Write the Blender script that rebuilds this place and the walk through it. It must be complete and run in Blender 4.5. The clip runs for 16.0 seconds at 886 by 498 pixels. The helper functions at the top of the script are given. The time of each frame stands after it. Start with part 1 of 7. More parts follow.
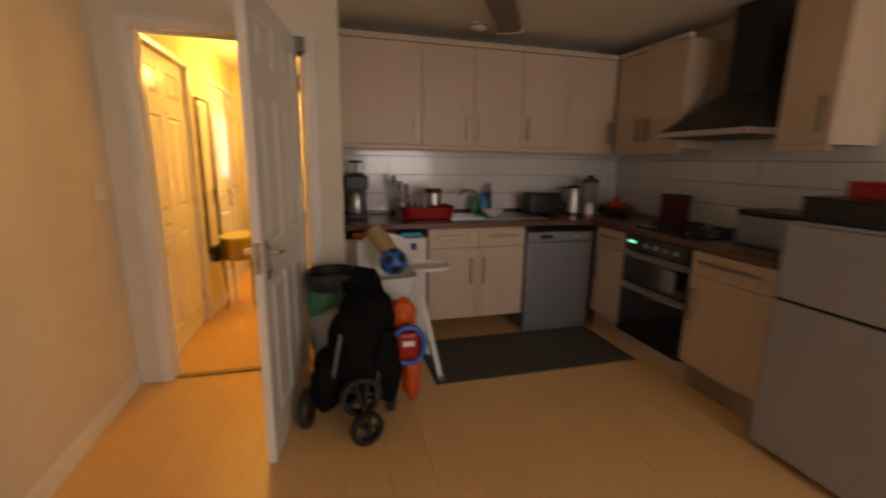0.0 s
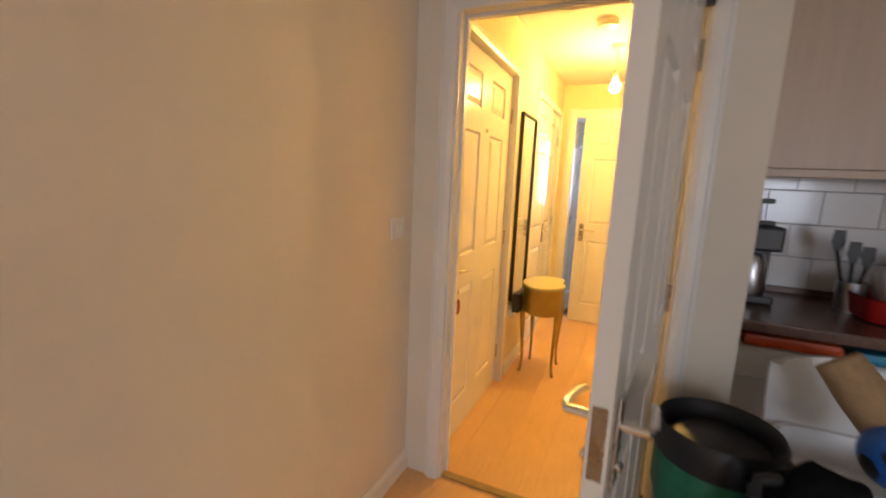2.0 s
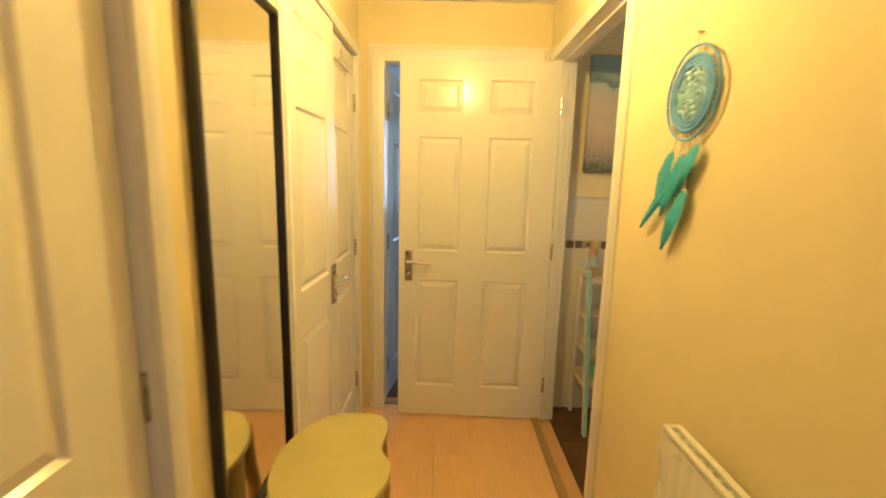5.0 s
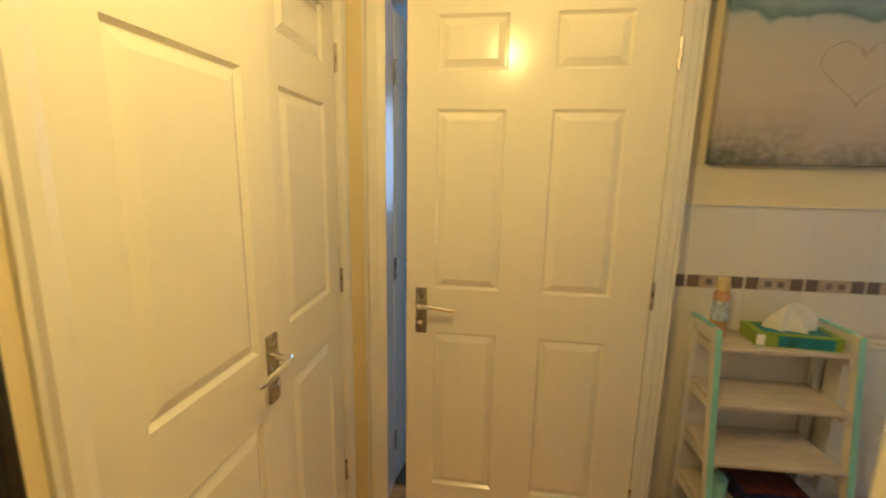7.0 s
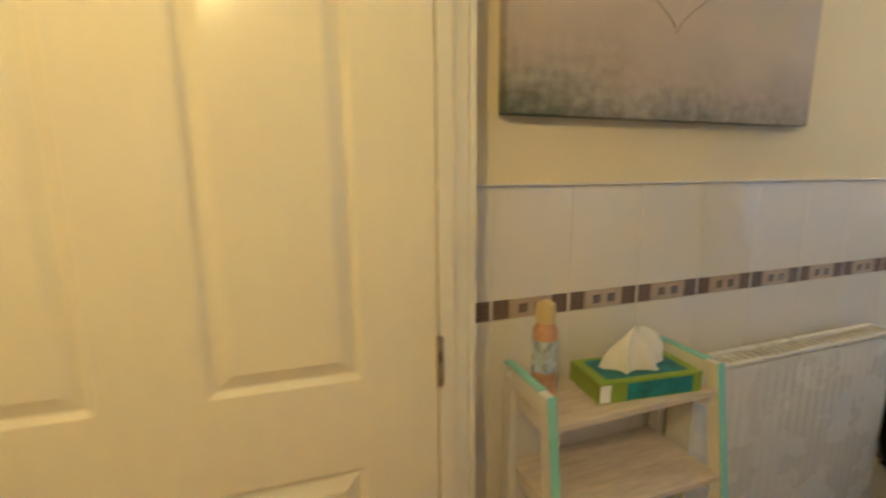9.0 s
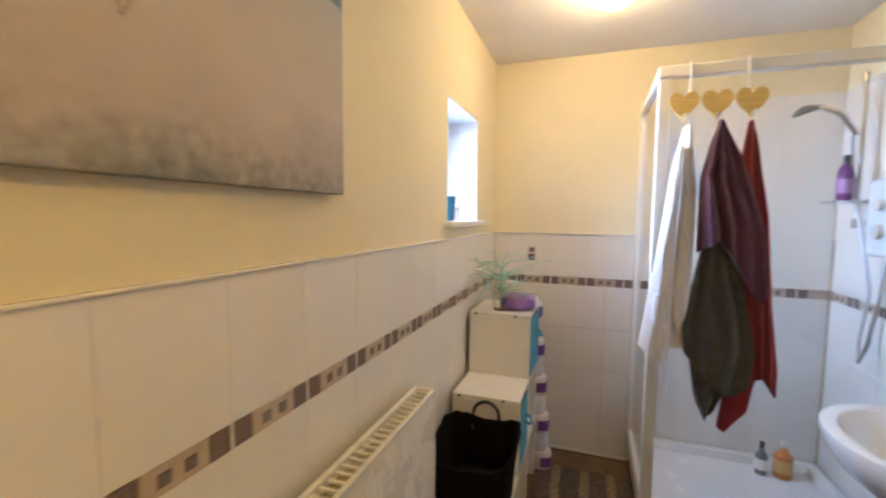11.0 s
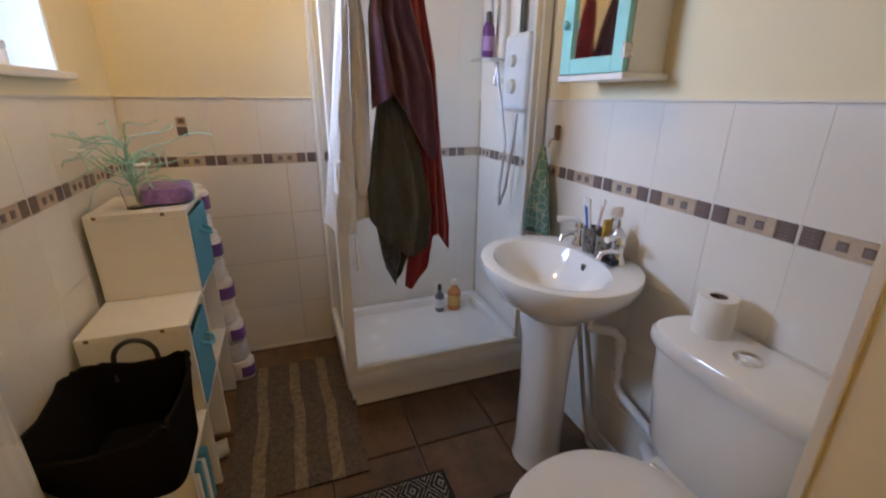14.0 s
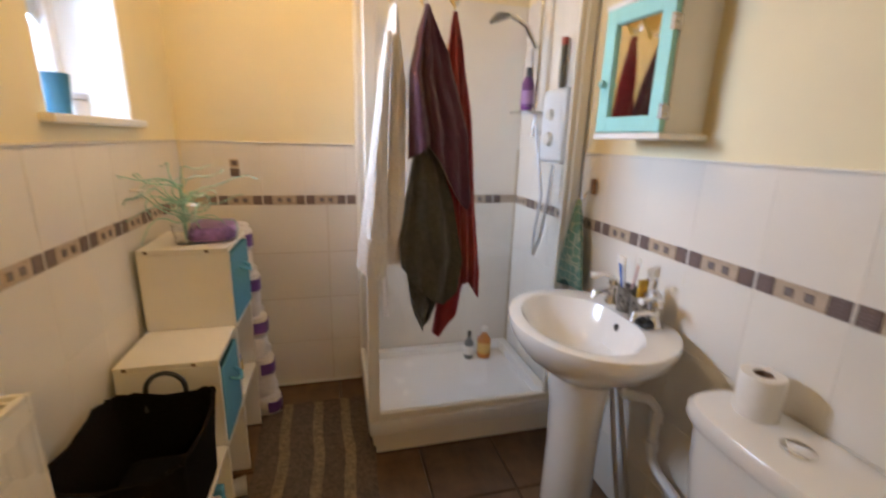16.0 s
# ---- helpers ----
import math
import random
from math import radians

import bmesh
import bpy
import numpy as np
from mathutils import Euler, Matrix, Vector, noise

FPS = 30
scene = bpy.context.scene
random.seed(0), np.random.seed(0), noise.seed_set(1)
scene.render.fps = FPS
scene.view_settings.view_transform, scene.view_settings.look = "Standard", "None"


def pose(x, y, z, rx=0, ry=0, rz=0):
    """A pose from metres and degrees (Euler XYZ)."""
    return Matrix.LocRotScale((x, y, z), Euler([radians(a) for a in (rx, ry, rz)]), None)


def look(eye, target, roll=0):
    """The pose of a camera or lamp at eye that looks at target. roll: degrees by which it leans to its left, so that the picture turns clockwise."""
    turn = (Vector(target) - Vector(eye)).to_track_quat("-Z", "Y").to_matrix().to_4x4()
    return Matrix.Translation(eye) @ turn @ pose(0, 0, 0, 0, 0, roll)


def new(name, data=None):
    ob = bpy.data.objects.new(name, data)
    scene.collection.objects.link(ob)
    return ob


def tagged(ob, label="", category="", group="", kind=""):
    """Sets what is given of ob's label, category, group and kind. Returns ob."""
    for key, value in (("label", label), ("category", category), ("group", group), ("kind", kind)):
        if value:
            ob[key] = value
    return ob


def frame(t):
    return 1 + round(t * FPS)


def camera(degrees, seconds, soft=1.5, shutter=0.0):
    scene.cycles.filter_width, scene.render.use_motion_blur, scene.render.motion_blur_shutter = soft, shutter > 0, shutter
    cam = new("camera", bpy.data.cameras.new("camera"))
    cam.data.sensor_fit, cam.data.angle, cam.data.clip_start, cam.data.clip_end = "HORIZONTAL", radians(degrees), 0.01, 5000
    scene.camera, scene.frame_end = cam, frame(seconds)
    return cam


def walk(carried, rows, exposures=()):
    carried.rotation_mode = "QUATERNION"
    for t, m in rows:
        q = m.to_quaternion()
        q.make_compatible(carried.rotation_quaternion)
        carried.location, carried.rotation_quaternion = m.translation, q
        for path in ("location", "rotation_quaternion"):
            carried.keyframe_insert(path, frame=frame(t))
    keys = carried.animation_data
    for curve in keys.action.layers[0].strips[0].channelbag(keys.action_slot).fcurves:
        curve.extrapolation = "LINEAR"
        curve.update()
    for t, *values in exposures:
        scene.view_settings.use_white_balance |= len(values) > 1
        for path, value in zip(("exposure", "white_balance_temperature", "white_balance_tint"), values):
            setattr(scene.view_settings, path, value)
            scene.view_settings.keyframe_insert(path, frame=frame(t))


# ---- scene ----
cam = camera(92.7, 16.0, soft=1.9, shutter=0.5)
PATH = [
    (0, (-0.148, -0.119, 1.345), (0.376, 1.767, 0.935), 1.0),
    (0.5, (-0.196, 0.155, 1.351), (-0.144, 2.118, 0.972), 2.4),
    (1, (-0.258, 0.425, 1.349), (-0.471, 2.383, 0.999), 2.5),
    (1.5, (-0.333, 0.712, 1.358), (-0.798, 2.635, 1.067), 1.8),
    (2, (-0.41, 0.991, 1.359), (-1.206, 2.796, 1.031), 2.5),
    (2.5, (-0.502, 1.292, 1.364), (-1.334, 3.08, 1.033), 3.7),
    (3, (-0.635, 1.607, 1.353), (-1.275, 3.476, 1.043), 2.1),
    (3.5, (-0.708, 1.976, 1.341), (-1.045, 3.924, 1.04), 0.1),
    (4, (-0.743, 2.294, 1.344), (-0.9, 4.267, 1.055), 0.2),
    (4.5, (-0.697, 2.653, 1.363), (-0.696, 4.629, 1.058), 1.4),
    (6.8, (-0.614, 3.772, 1.404), (-0.661, 5.736, 1.031), 2.1),
    (7, (-0.619, 3.836, 1.406), (-0.819, 5.791, 1.033), 1.1),
    (7.5, (-0.574, 4.017, 1.411), (-0.817, 5.96, 1.004), 1.9),
    (8, (-0.468, 4.199, 1.387), (-0.467, 6.15, 0.948), 1.9),
    (8.5, (-0.381, 4.417, 1.312), (-0.058, 6.356, 0.941), -0.2),
    (9, (-0.276, 4.601, 1.317), (0.359, 6.466, 0.978), -0.5),
    (9.5, (-0.138, 4.77, 1.355), (1.033, 6.345, 0.972), 1.6),
    (10, (-0.009, 4.829, 1.369), (1.503, 6.088, 1.01), 1.5),
    (10.2, (0.026, 4.845, 1.372), (1.637, 5.993, 1.071), 1.1),
    (12.3, (0.416, 4.866, 1.422), (2.402, 4.81, 1.195), 0.6),
    (12.5, (0.436, 4.833, 1.419), (2.414, 4.7, 1.154), 0.3),
    (13, (0.466, 4.805, 1.388), (2.399, 4.446, 1.022), 0.3),
    (13.5, (0.496, 4.785, 1.341), (2.348, 4.236, 0.824), 0.7),
    (14, (0.522, 4.768, 1.297), (2.29, 4.115, 0.629), 0.4),
    (14.5, (0.522, 4.767, 1.258), (2.236, 4.053, 0.517), 1.1),
    (15, (0.515, 4.757, 1.24), (2.213, 4.023, 0.48), 1.4),
    (15.5, (0.517, 4.752, 1.271), (2.252, 4.027, 0.591), 1.2),
    (16, (0.526, 4.73, 1.335), (2.4, 4.24, 0.834), 1.7),
]
HALL_L, BATH_L = 1000.0, 240.0
LIV_W, BATH_W, BED_W = 49.0, 20.0, 26.0
EXPO = [(0.0, -0.2, 8300, 20), (0.5, 0.03, 7200, 16), (1.0, 0.14, 6700, 13), (2.0, 0.16, 6100, 13), (2.5, -0.01, 7000, 12), (3.0, -0.10, 7500, 10), (4.0, -0.40, 6300, 3), (4.5, -0.44, 5600, -1), (7.0, -0.85, 4850, 2), (8.5, -0.78, 4650, 3), (9.0, -0.74, 4550, 4), (9.5, -0.70, 4500, 6), (10.0, -0.45, 4700, 7), (12.5, -0.85, 5500, 13), (13.0, -1.02, 5600, 13), (14.5, -0.98, 5500, 12), (15.5, -0.74, 5700, 12), (16.0, -0.72, 6300, 12)]
walk(cam, [(t, look(eye, target, roll)) for t, eye, target, roll in PATH], EXPO)

# ---- world and daylight ----
world = bpy.data.worlds.new("world")
scene.world = world
world.use_nodes = True
wn = world.node_tree
sky = wn.nodes.new("ShaderNodeTexSky")
sky.sky_type = 'NISHITA'
sky.sun_disc = False
sky.sun_elevation = radians(28)
sky.sun_rotation = radians(200)
wn.links.new(sky.outputs[0], wn.nodes["Background"].inputs[0])
wn.nodes["Background"].inputs[1].default_value = 0.12
sun = new("sun", bpy.data.lights.new("sun", 'SUN'))
sun.data.energy, sun.data.angle, sun.data.color = 1.2, radians(12), (1.0, 0.95, 0.88)
sun.matrix_basis = look((0, -6, 8), (1.0, 0, 0))


def window_light(name, eye, target, w, h, power, color, spread=180):
    la = bpy.data.lights.new(name, 'AREA')
    la.shape, la.size, la.size_y, la.energy, la.color = 'RECTANGLE', w, h, power, color
    la.spread = radians(spread)
    ob = new(name, la)
    ob.matrix_basis = look(eye, target)
    return ob


window_light("living_window_daylight", (1.55, -3.5, 1.45), (1.2, 0, 1.1), 1.6, 1.25, LIV_W, (0.82, 0.89, 1.0))
window_light("bathroom_window_daylight", (2.085, 5.66, 1.64), (1.75, 4.0, 1.1), 0.44, 0.46, BATH_W, (0.62, 0.76, 1.0), 105)
window_light("bedroom_window_daylight", (-0.6, 8.05, 1.5), (-0.6, 5.5, 1.2), 1.2, 1.0, BED_W, (0.60, 0.76, 1.0))


# ---- materials ----
def mat(name, color, rough=0.5, metal=0.0, vary=0.06, scale=6.0, bump=0.0, bscale=60.0, spec=0.5, stretch=None, coat=0.0, emit=None, power=0.0, rand=0.0, trans=0.0, sheen=0.0, stain=0.0):
    m = bpy.data.materials.new(name)
    m.use_nodes = True
    nt = m.node_tree
    b = nt.nodes["Principled BSDF"]
    b.inputs["Roughness"].default_value = rough
    b.inputs["Metallic"].default_value = metal
    b.inputs["Specular IOR Level"].default_value = spec
    b.inputs["Coat Weight"].default_value = coat
    b.inputs["Transmission Weight"].default_value = trans
    b.inputs["Sheen Weight"].default_value = sheen
    tc = nt.nodes.new("ShaderNodeTexCoord")
    src = tc.outputs["Object"]
    if stretch:
        mp = nt.nodes.new("ShaderNodeMapping")
        mp.inputs["Scale"].default_value = stretch
        nt.links.new(src, mp.inputs[0])
        src = mp.outputs[0]
    nz = nt.nodes.new("ShaderNodeTexNoise")
    nz.inputs["Scale"].default_value = scale
    nz.inputs["Detail"].default_value = 6
    nz.inputs["Roughness"].default_value = 0.6
    nt.links.new(src, nz.inputs["Vector"])
    ramp = nt.nodes.new("ShaderNodeMapRange")
    ramp.inputs[1].default_value, ramp.inputs[2].default_value = 0.3, 0.7
    ramp.inputs[3].default_value, ramp.inputs[4].default_value = 1 - vary, 1 + vary
    nt.links.new(nz.outputs[0], ramp.inputs[0])
    hsv = nt.nodes.new("ShaderNodeHueSaturation")
    hsv.inputs["Color"].default_value = (*color, 1)
    value = ramp.outputs[0]
    if rand:
        info = nt.nodes.new("ShaderNodeObjectInfo")
        rr = nt.nodes.new("ShaderNodeMapRange")
        rr.inputs[3].default_value, rr.inputs[4].default_value = 1 - rand, 1 + rand
        nt.links.new(info.outputs["Random"], rr.inputs[0])
        mu = nt.nodes.new("ShaderNodeMath")
        mu.operation = 'MULTIPLY'
        nt.links.new(value, mu.inputs[0])
        nt.links.new(rr.outputs[0], mu.inputs[1])
        value = mu.outputs[0]
    if stain:
        n2 = nt.nodes.new("ShaderNodeTexNoise")
        n2.inputs["Scale"].default_value = 1.7
        n2.inputs["Detail"].default_value = 3
        nt.links.new(tc.outputs["Object"], n2.inputs["Vector"])
        r2 = nt.nodes.new("ShaderNodeMapRange")
        r2.inputs[1].default_value, r2.inputs[2].default_value = 0.35, 0.65
        r2.inputs[3].default_value, r2.inputs[4].default_value = 1 - stain, 1.0
        nt.links.new(n2.outputs[0], r2.inputs[0])
        m2 = nt.nodes.new("ShaderNodeMath")
        m2.operation = 'MULTIPLY'
        nt.links.new(value, m2.inputs[0])
        nt.links.new(r2.outputs[0], m2.inputs[1])
        value = m2.outputs[0]
    nt.links.new(value, hsv.inputs["Value"])
    nt.links.new(hsv.outputs[0], b.inputs["Base Color"])
    rv = nt.nodes.new("ShaderNodeMapRange")
    rv.inputs[3].default_value, rv.inputs[4].default_value = max(0.02, rough - 0.08), min(1, rough + 0.08)
    nt.links.new(nz.outputs[0], rv.inputs[0])
    nt.links.new(rv.outputs[0], b.inputs["Roughness"])
    if bump:
        n3 = nt.nodes.new("ShaderNodeTexNoise")
        n3.inputs["Scale"].default_value = bscale
        n3.inputs["Detail"].default_value = 4
        nt.links.new(src, n3.inputs["Vector"])
        bp = nt.nodes.new("ShaderNodeBump")
        bp.inputs["Strength"].default_value = bump
        bp.inputs["Distance"].default_value = 0.004
        nt.links.new(n3.outputs[0], bp.inputs["Height"])
        nt.links.new(bp.outputs[0], b.inputs["Normal"])
    if emit:
        b.inputs["Emission Color"].default_value = (*emit, 1)
        b.inputs["Emission Strength"].default_value = power
    return m


def glass_mat(name, color=(1, 1, 1), rough=0.0):
    m = bpy.data.materials.new(name)
    m.use_nodes = True
    b = m.node_tree.nodes["Principled BSDF"]
    b.inputs["Base Color"].default_value = (*color, 1)
    b.inputs["Roughness"].default_value = rough
    b.inputs["Transmission Weight"].default_value = 1.0
    b.inputs["IOR"].default_value = 1.45
    return m


M_WALL = mat("cream wall paint", (0.80, 0.70, 0.43), 0.7, vary=0.03, scale=3, bump=0.12, bscale=220, stain=0.04)
M_WALL_L = mat("pale living wall paint", (0.78, 0.71, 0.60), 0.7, vary=0.03, scale=3, bump=0.12, bscale=220, stain=0.05)
M_BATHWALL = mat("soft yellow bathroom paint", (0.82, 0.725, 0.48), 0.65, vary=0.03, scale=3, bump=0.1, bscale=200, stain=0.04)
M_WHITEWALL = mat("white wall paint", (0.80, 0.79, 0.76), 0.65, vary=0.02, scale=3, bump=0.08, bscale=200, stain=0.04)
M_CEIL = mat("ceiling paint", (0.80, 0.77, 0.70), 0.8, vary=0.03, scale=4, bump=0.1, bscale=150)
M_GLOSS = mat("white gloss paint", (0.84, 0.81, 0.74), 0.2, vary=0.012, scale=5, bump=0.014, bscale=40, stretch=(8, 8, 0.6), stain=0.02)
M_GLOSS_W = mat("white satin trim paint", (0.82, 0.80, 0.76), 0.32, vary=0.03, scale=6, bump=0.06, bscale=50, stain=0.04)
M_LAM = mat("beech laminate", (0.80, 0.49, 0.22), 0.36, vary=0.06, scale=7, bump=0.02, bscale=60, stretch=(9, 0.7, 1), rand=0.015, coat=0.1)
M_SUB = mat("floor joint", (0.62, 0.37, 0.16), 0.6)
M_TILE = mat("cream glazed tile", (0.79, 0.75, 0.68), 0.16, vary=0.02, scale=4, bump=0.02, bscale=12, rand=0.015, coat=0.2)
M_GROUT = mat("grey white grout", (0.76, 0.715, 0.645), 0.85, vary=0.08, scale=30)
M_SPLASH = mat("white splashback tile", (0.72, 0.72, 0.74), 0.15, vary=0.02, scale=4, rand=0.02, coat=0.2)
M_SGROUT = mat("kitchen grout", (0.40, 0.39, 0.38), 0.85, vary=0.08, scale=30)
M_BEIGE = mat("beige border tile", (0.48, 0.38, 0.28), 0.3, vary=0.12, scale=30, rand=0.06)
M_BROWN = mat("dark brown border mosaic", (0.14, 0.095, 0.082), 0.35, vary=0.25, scale=90, rand=0.1)
M_CHIP = mat("silver grey chip", (0.30, 0.27, 0.27), 0.25, metal=0.3, vary=0.1, scale=60)
M_MOSAIC = mat("grey brown mosaic glass", (0.20, 0.15, 0.14), 0.25, vary=0.3, scale=150)
M_LILAC = mat("pale border piece", (0.74, 0.69, 0.64), 0.3, vary=0.08, scale=40)
M_TERRA = mat("brown floor tile", (0.105, 0.054, 0.023), 0.34, vary=0.42, scale=11, bump=0.15, bscale=40, rand=0.18, stain=0.2)
M_TGROUT = mat("floor grout", (0.062, 0.042, 0.028), 0.9, vary=0.2, scale=30)
M_UNIT = mat("pale birch cabinet laminate", (0.60, 0.47, 0.36), 0.4, vary=0.07, scale=3, stretch=(6, 6, 0.5), rand=0.03)
M_WORKTOP = mat("brown granite worktop", (0.13, 0.065, 0.045), 0.25, vary=0.35, scale=160)
M_STEEL = mat("brushed steel", (0.55, 0.55, 0.57), 0.32, metal=1.0, vary=0.08, scale=20, stretch=(1, 1, 30))
M_CHROME = mat("chrome", (0.80, 0.80, 0.80), 0.08, metal=1.0, vary=0.02)
M_NICKEL = mat("worn nickel", (0.45, 0.41, 0.36), 0.28, metal=1.0, vary=0.1, scale=40)
M_SILVER = mat("silver appliance paint", (0.30, 0.33, 0.38), 0.35, metal=0.6, vary=0.05, scale=5)
M_WHITEPL = mat("white plastic", (0.80, 0.80, 0.80), 0.3, vary=0.02)
M_CREAMPL = mat("aged cream plastic", (0.72, 0.68, 0.60), 0.35, vary=0.04)
M_BLACK = mat("black plastic", (0.015, 0.015, 0.017), 0.4, vary=0.15)
M_FABRIC = mat("black pushchair fabric", (0.007, 0.007, 0.008), 0.9, vary=0.3, scale=40, bump=0.4, bscale=300, spec=0.1)
M_BLKGLASS = mat("black oven glass", (0.01, 0.01, 0.012), 0.06, vary=0.05, coat=0.5)
M_GOLD = mat("gold painted wood", (0.46, 0.34, 0.09), 0.38, metal=0.65, vary=0.1, scale=8, bump=0.05, bscale=60)
M_GOLDTOP = mat("pale gold table top", (0.58, 0.52, 0.20), 0.4, metal=0.35, vary=0.06, scale=6)
M_MIRROR = mat("mirror silver", (0.86, 0.86, 0.84), 0.012, metal=1.0, vary=0.0)
M_MFRAME = mat("black mirror frame", (0.02, 0.018, 0.016), 0.35, vary=0.2, scale=40)
M_RAD = mat("white radiator enamel", (0.80, 0.78, 0.72), 0.28, vary=0.02)
# tan that stands in for the shade inside a radiator
M_RADIN = mat("radiator grille shade", (0.45, 0.37, 0.22), 0.6, vary=0.1)
M_TURQ = mat("turquoise feather", (0.05, 0.36, 0.60), 0.6, vary=0.25, scale=30)
M_BLUETH = mat("blue crochet thread", (0.15, 0.36, 0.78), 0.7, vary=0.25, scale=80)
M_AQUA = mat("pale aqua painted wood", (0.32, 0.66, 0.62), 0.45, vary=0.06, scale=10)
M_SHELFWOOD = mat("whitewashed pine", (0.66, 0.58, 0.50), 0.6, vary=0.16, scale=6, stretch=(2, 12, 12), bump=0.1)
M_CERAMIC = mat("white sanitary ceramic", (0.82, 0.82, 0.81), 0.07, vary=0.012, coat=0.5)
M_ACRYL = mat("white acrylic", (0.80, 0.79, 0.77), 0.25, vary=0.02)
M_FRAMEW = mat("cream white shower frame", (0.82, 0.79, 0.71), 0.35, vary=0.02)
M_GLASS = glass_mat("clear glass", (0.97, 0.98, 0.98), 0.0)
M_FROST = glass_mat("frosted window glass", (0.95, 0.98, 1.0), 0.4)
M_ROBE = mat("cream towelling", (0.82, 0.78, 0.74), 0.95, vary=0.06, scale=90, bump=1.0, bscale=330, sheen=0.4)
M_PURPLE = mat("plum towel", (0.085, 0.018, 0.042), 0.95, vary=0.25, scale=60, bump=1.0, bscale=330, sheen=0.35)
M_GREYT = mat("charcoal green towel", (0.065, 0.062, 0.050), 0.95, vary=0.3, scale=60, bump=1.0, bscale=330, sheen=0.3)
M_RED = mat("crimson towel", (0.27, 0.012, 0.020), 0.95, vary=0.2, scale=60, bump=1.0, bscale=330, sheen=0.3)
M_HEART = mat("varnished yellow wood", (0.78, 0.54, 0.14), 0.45, vary=0.12, scale=8, stretch=(2, 2, 14))
M_GREENT = mat("green patterned hand towel", (0.17, 0.33, 0.28), 0.95, vary=0.5, scale=45, bump=0.5, bscale=200)
nt_ = M_GREENT.node_tree
vor = nt_.nodes.new("ShaderNodeTexVoronoi")
vor.feature, vor.inputs["Scale"].default_value, vor.inputs["Randomness"].default_value = 'DISTANCE_TO_EDGE', 30, 0.6
nt_.links.new(nt_.nodes["Texture Coordinate"].outputs["Object"], vor.inputs["Vector"])
thr = nt_.nodes.new("ShaderNodeMath")
thr.operation, thr.inputs[1].default_value = 'LESS_THAN', 0.06
nt_.links.new(vor.outputs["Distance"], thr.inputs[0])
mixg = nt_.nodes.new("ShaderNodeMix")
mixg.data_type = 'RGBA'
mixg.inputs[6].default_value, mixg.inputs[7].default_value = (0.13, 0.28, 0.24, 1), (0.38, 0.45, 0.38, 1)
nt_.links.new(thr.outputs[0], mixg.inputs["Factor"])
nt_.links.new(mixg.outputs[2], nt_.nodes["Principled BSDF"].inputs["Base Color"])
M_BAG = mat("black woven basket", (0.008, 0.0065, 0.006), 0.95, vary=0.4, scale=120, bump=0.8, bscale=130, spec=0.08)
M_BLUEBOX = mat("blue fabric box", (0.10, 0.33, 0.48), 0.8, vary=0.12, scale=60)
M_LILACP = mat("lilac plastic wrap", (0.13, 0.05, 0.25), 0.35, vary=0.25, scale=14)
M_PAPER = mat("white tissue paper", (0.82, 0.80, 0.77), 0.9, vary=0.04, scale=30)
M_FILM = mat("white roll in film", (0.78, 0.75, 0.76), 0.35, vary=0.08, scale=40, bump=0.6, bscale=60)
M_CARD = mat("brown card tube", (0.17, 0.10, 0.06), 0.9)
M_LIME = mat("lime green card", (0.28, 0.38, 0.03), 0.5, vary=0.1)
M_TEAL = mat("teal print", (0.03, 0.20, 0.24), 0.5, vary=0.5, scale=30)
M_ORANGE = mat("orange plastic", (0.66, 0.09, 0.015), 0.4, vary=0.1)
M_REDPL = mat("red plastic", (0.36, 0.012, 0.012), 0.35, vary=0.1)
M_BLUEPL = mat("blue plastic", (0.02, 0.13, 0.52), 0.35, vary=0.1)
M_NAVY = mat("dark blue plastic", (0.015, 0.02, 0.09), 0.35, vary=0.1)
M_GREENBAG = mat("green bin liner", (0.03, 0.20, 0.11), 0.35, vary=0.3, scale=15, bump=0.5, bscale=25)
M_TAN = mat("tan fabric", (0.38, 0.25, 0.13), 0.85, vary=0.12, scale=60)
M_RUG = mat("grey brown runner", (0.075, 0.070, 0.058), 0.95, vary=0.2, scale=80, bump=0.6, bscale=200)
M_PINK = mat("pale pink paper", (0.72, 0.50, 0.45), 0.6, vary=0.1)
M_SOAPOR = mat("amber liquid soap", (0.55, 0.20, 0.04), 0.25, vary=0.1)
M_PURB = mat("purple bottle", (0.12, 0.02, 0.16), 0.3, vary=0.1)
M_GREYPL = mat("grey plastic", (0.16, 0.17, 0.18), 0.4, vary=0.08)
M_BRASS = mat("oak threshold strip", (0.36, 0.24, 0.09), 0.4, vary=0.12, scale=20)
M_BULB = mat("lit bulb", (1, 1, 1), 0.4, emit=(1.0, 0.58, 0.14), power=HALL_L)
M_BULB2 = mat("lit bathroom globe", (1, 1, 1), 0.4, emit=(1.0, 0.62, 0.24), power=BATH_L)
M_LCD = mat("oven clock display", (0.01, 0.05, 0.04), 0.2, emit=(0.1, 0.9, 0.6), power=1.5)
M_MAT1 = mat("beige mat stripe", (0.20, 0.15, 0.095), 0.95, vary=0.45, scale=60, bump=0.6, bscale=180)
M_MAT2 = mat("brown mat stripe", (0.095, 0.070, 0.056), 0.95, vary=0.45, scale=60, bump=0.6, bscale=180)
M_MATB = mat("black mat pile", (0.014, 0.013, 0.013), 0.95, vary=0.2, scale=60, bump=0.6, bscale=180)
M_MATW = mat("ivory mat pile", (0.26, 0.245, 0.21), 0.95, vary=0.5, scale=60, bump=0.6, bscale=180)
M_COPPER = mat("painted pipe", (0.55, 0.50, 0.44), 0.4, vary=0.1)


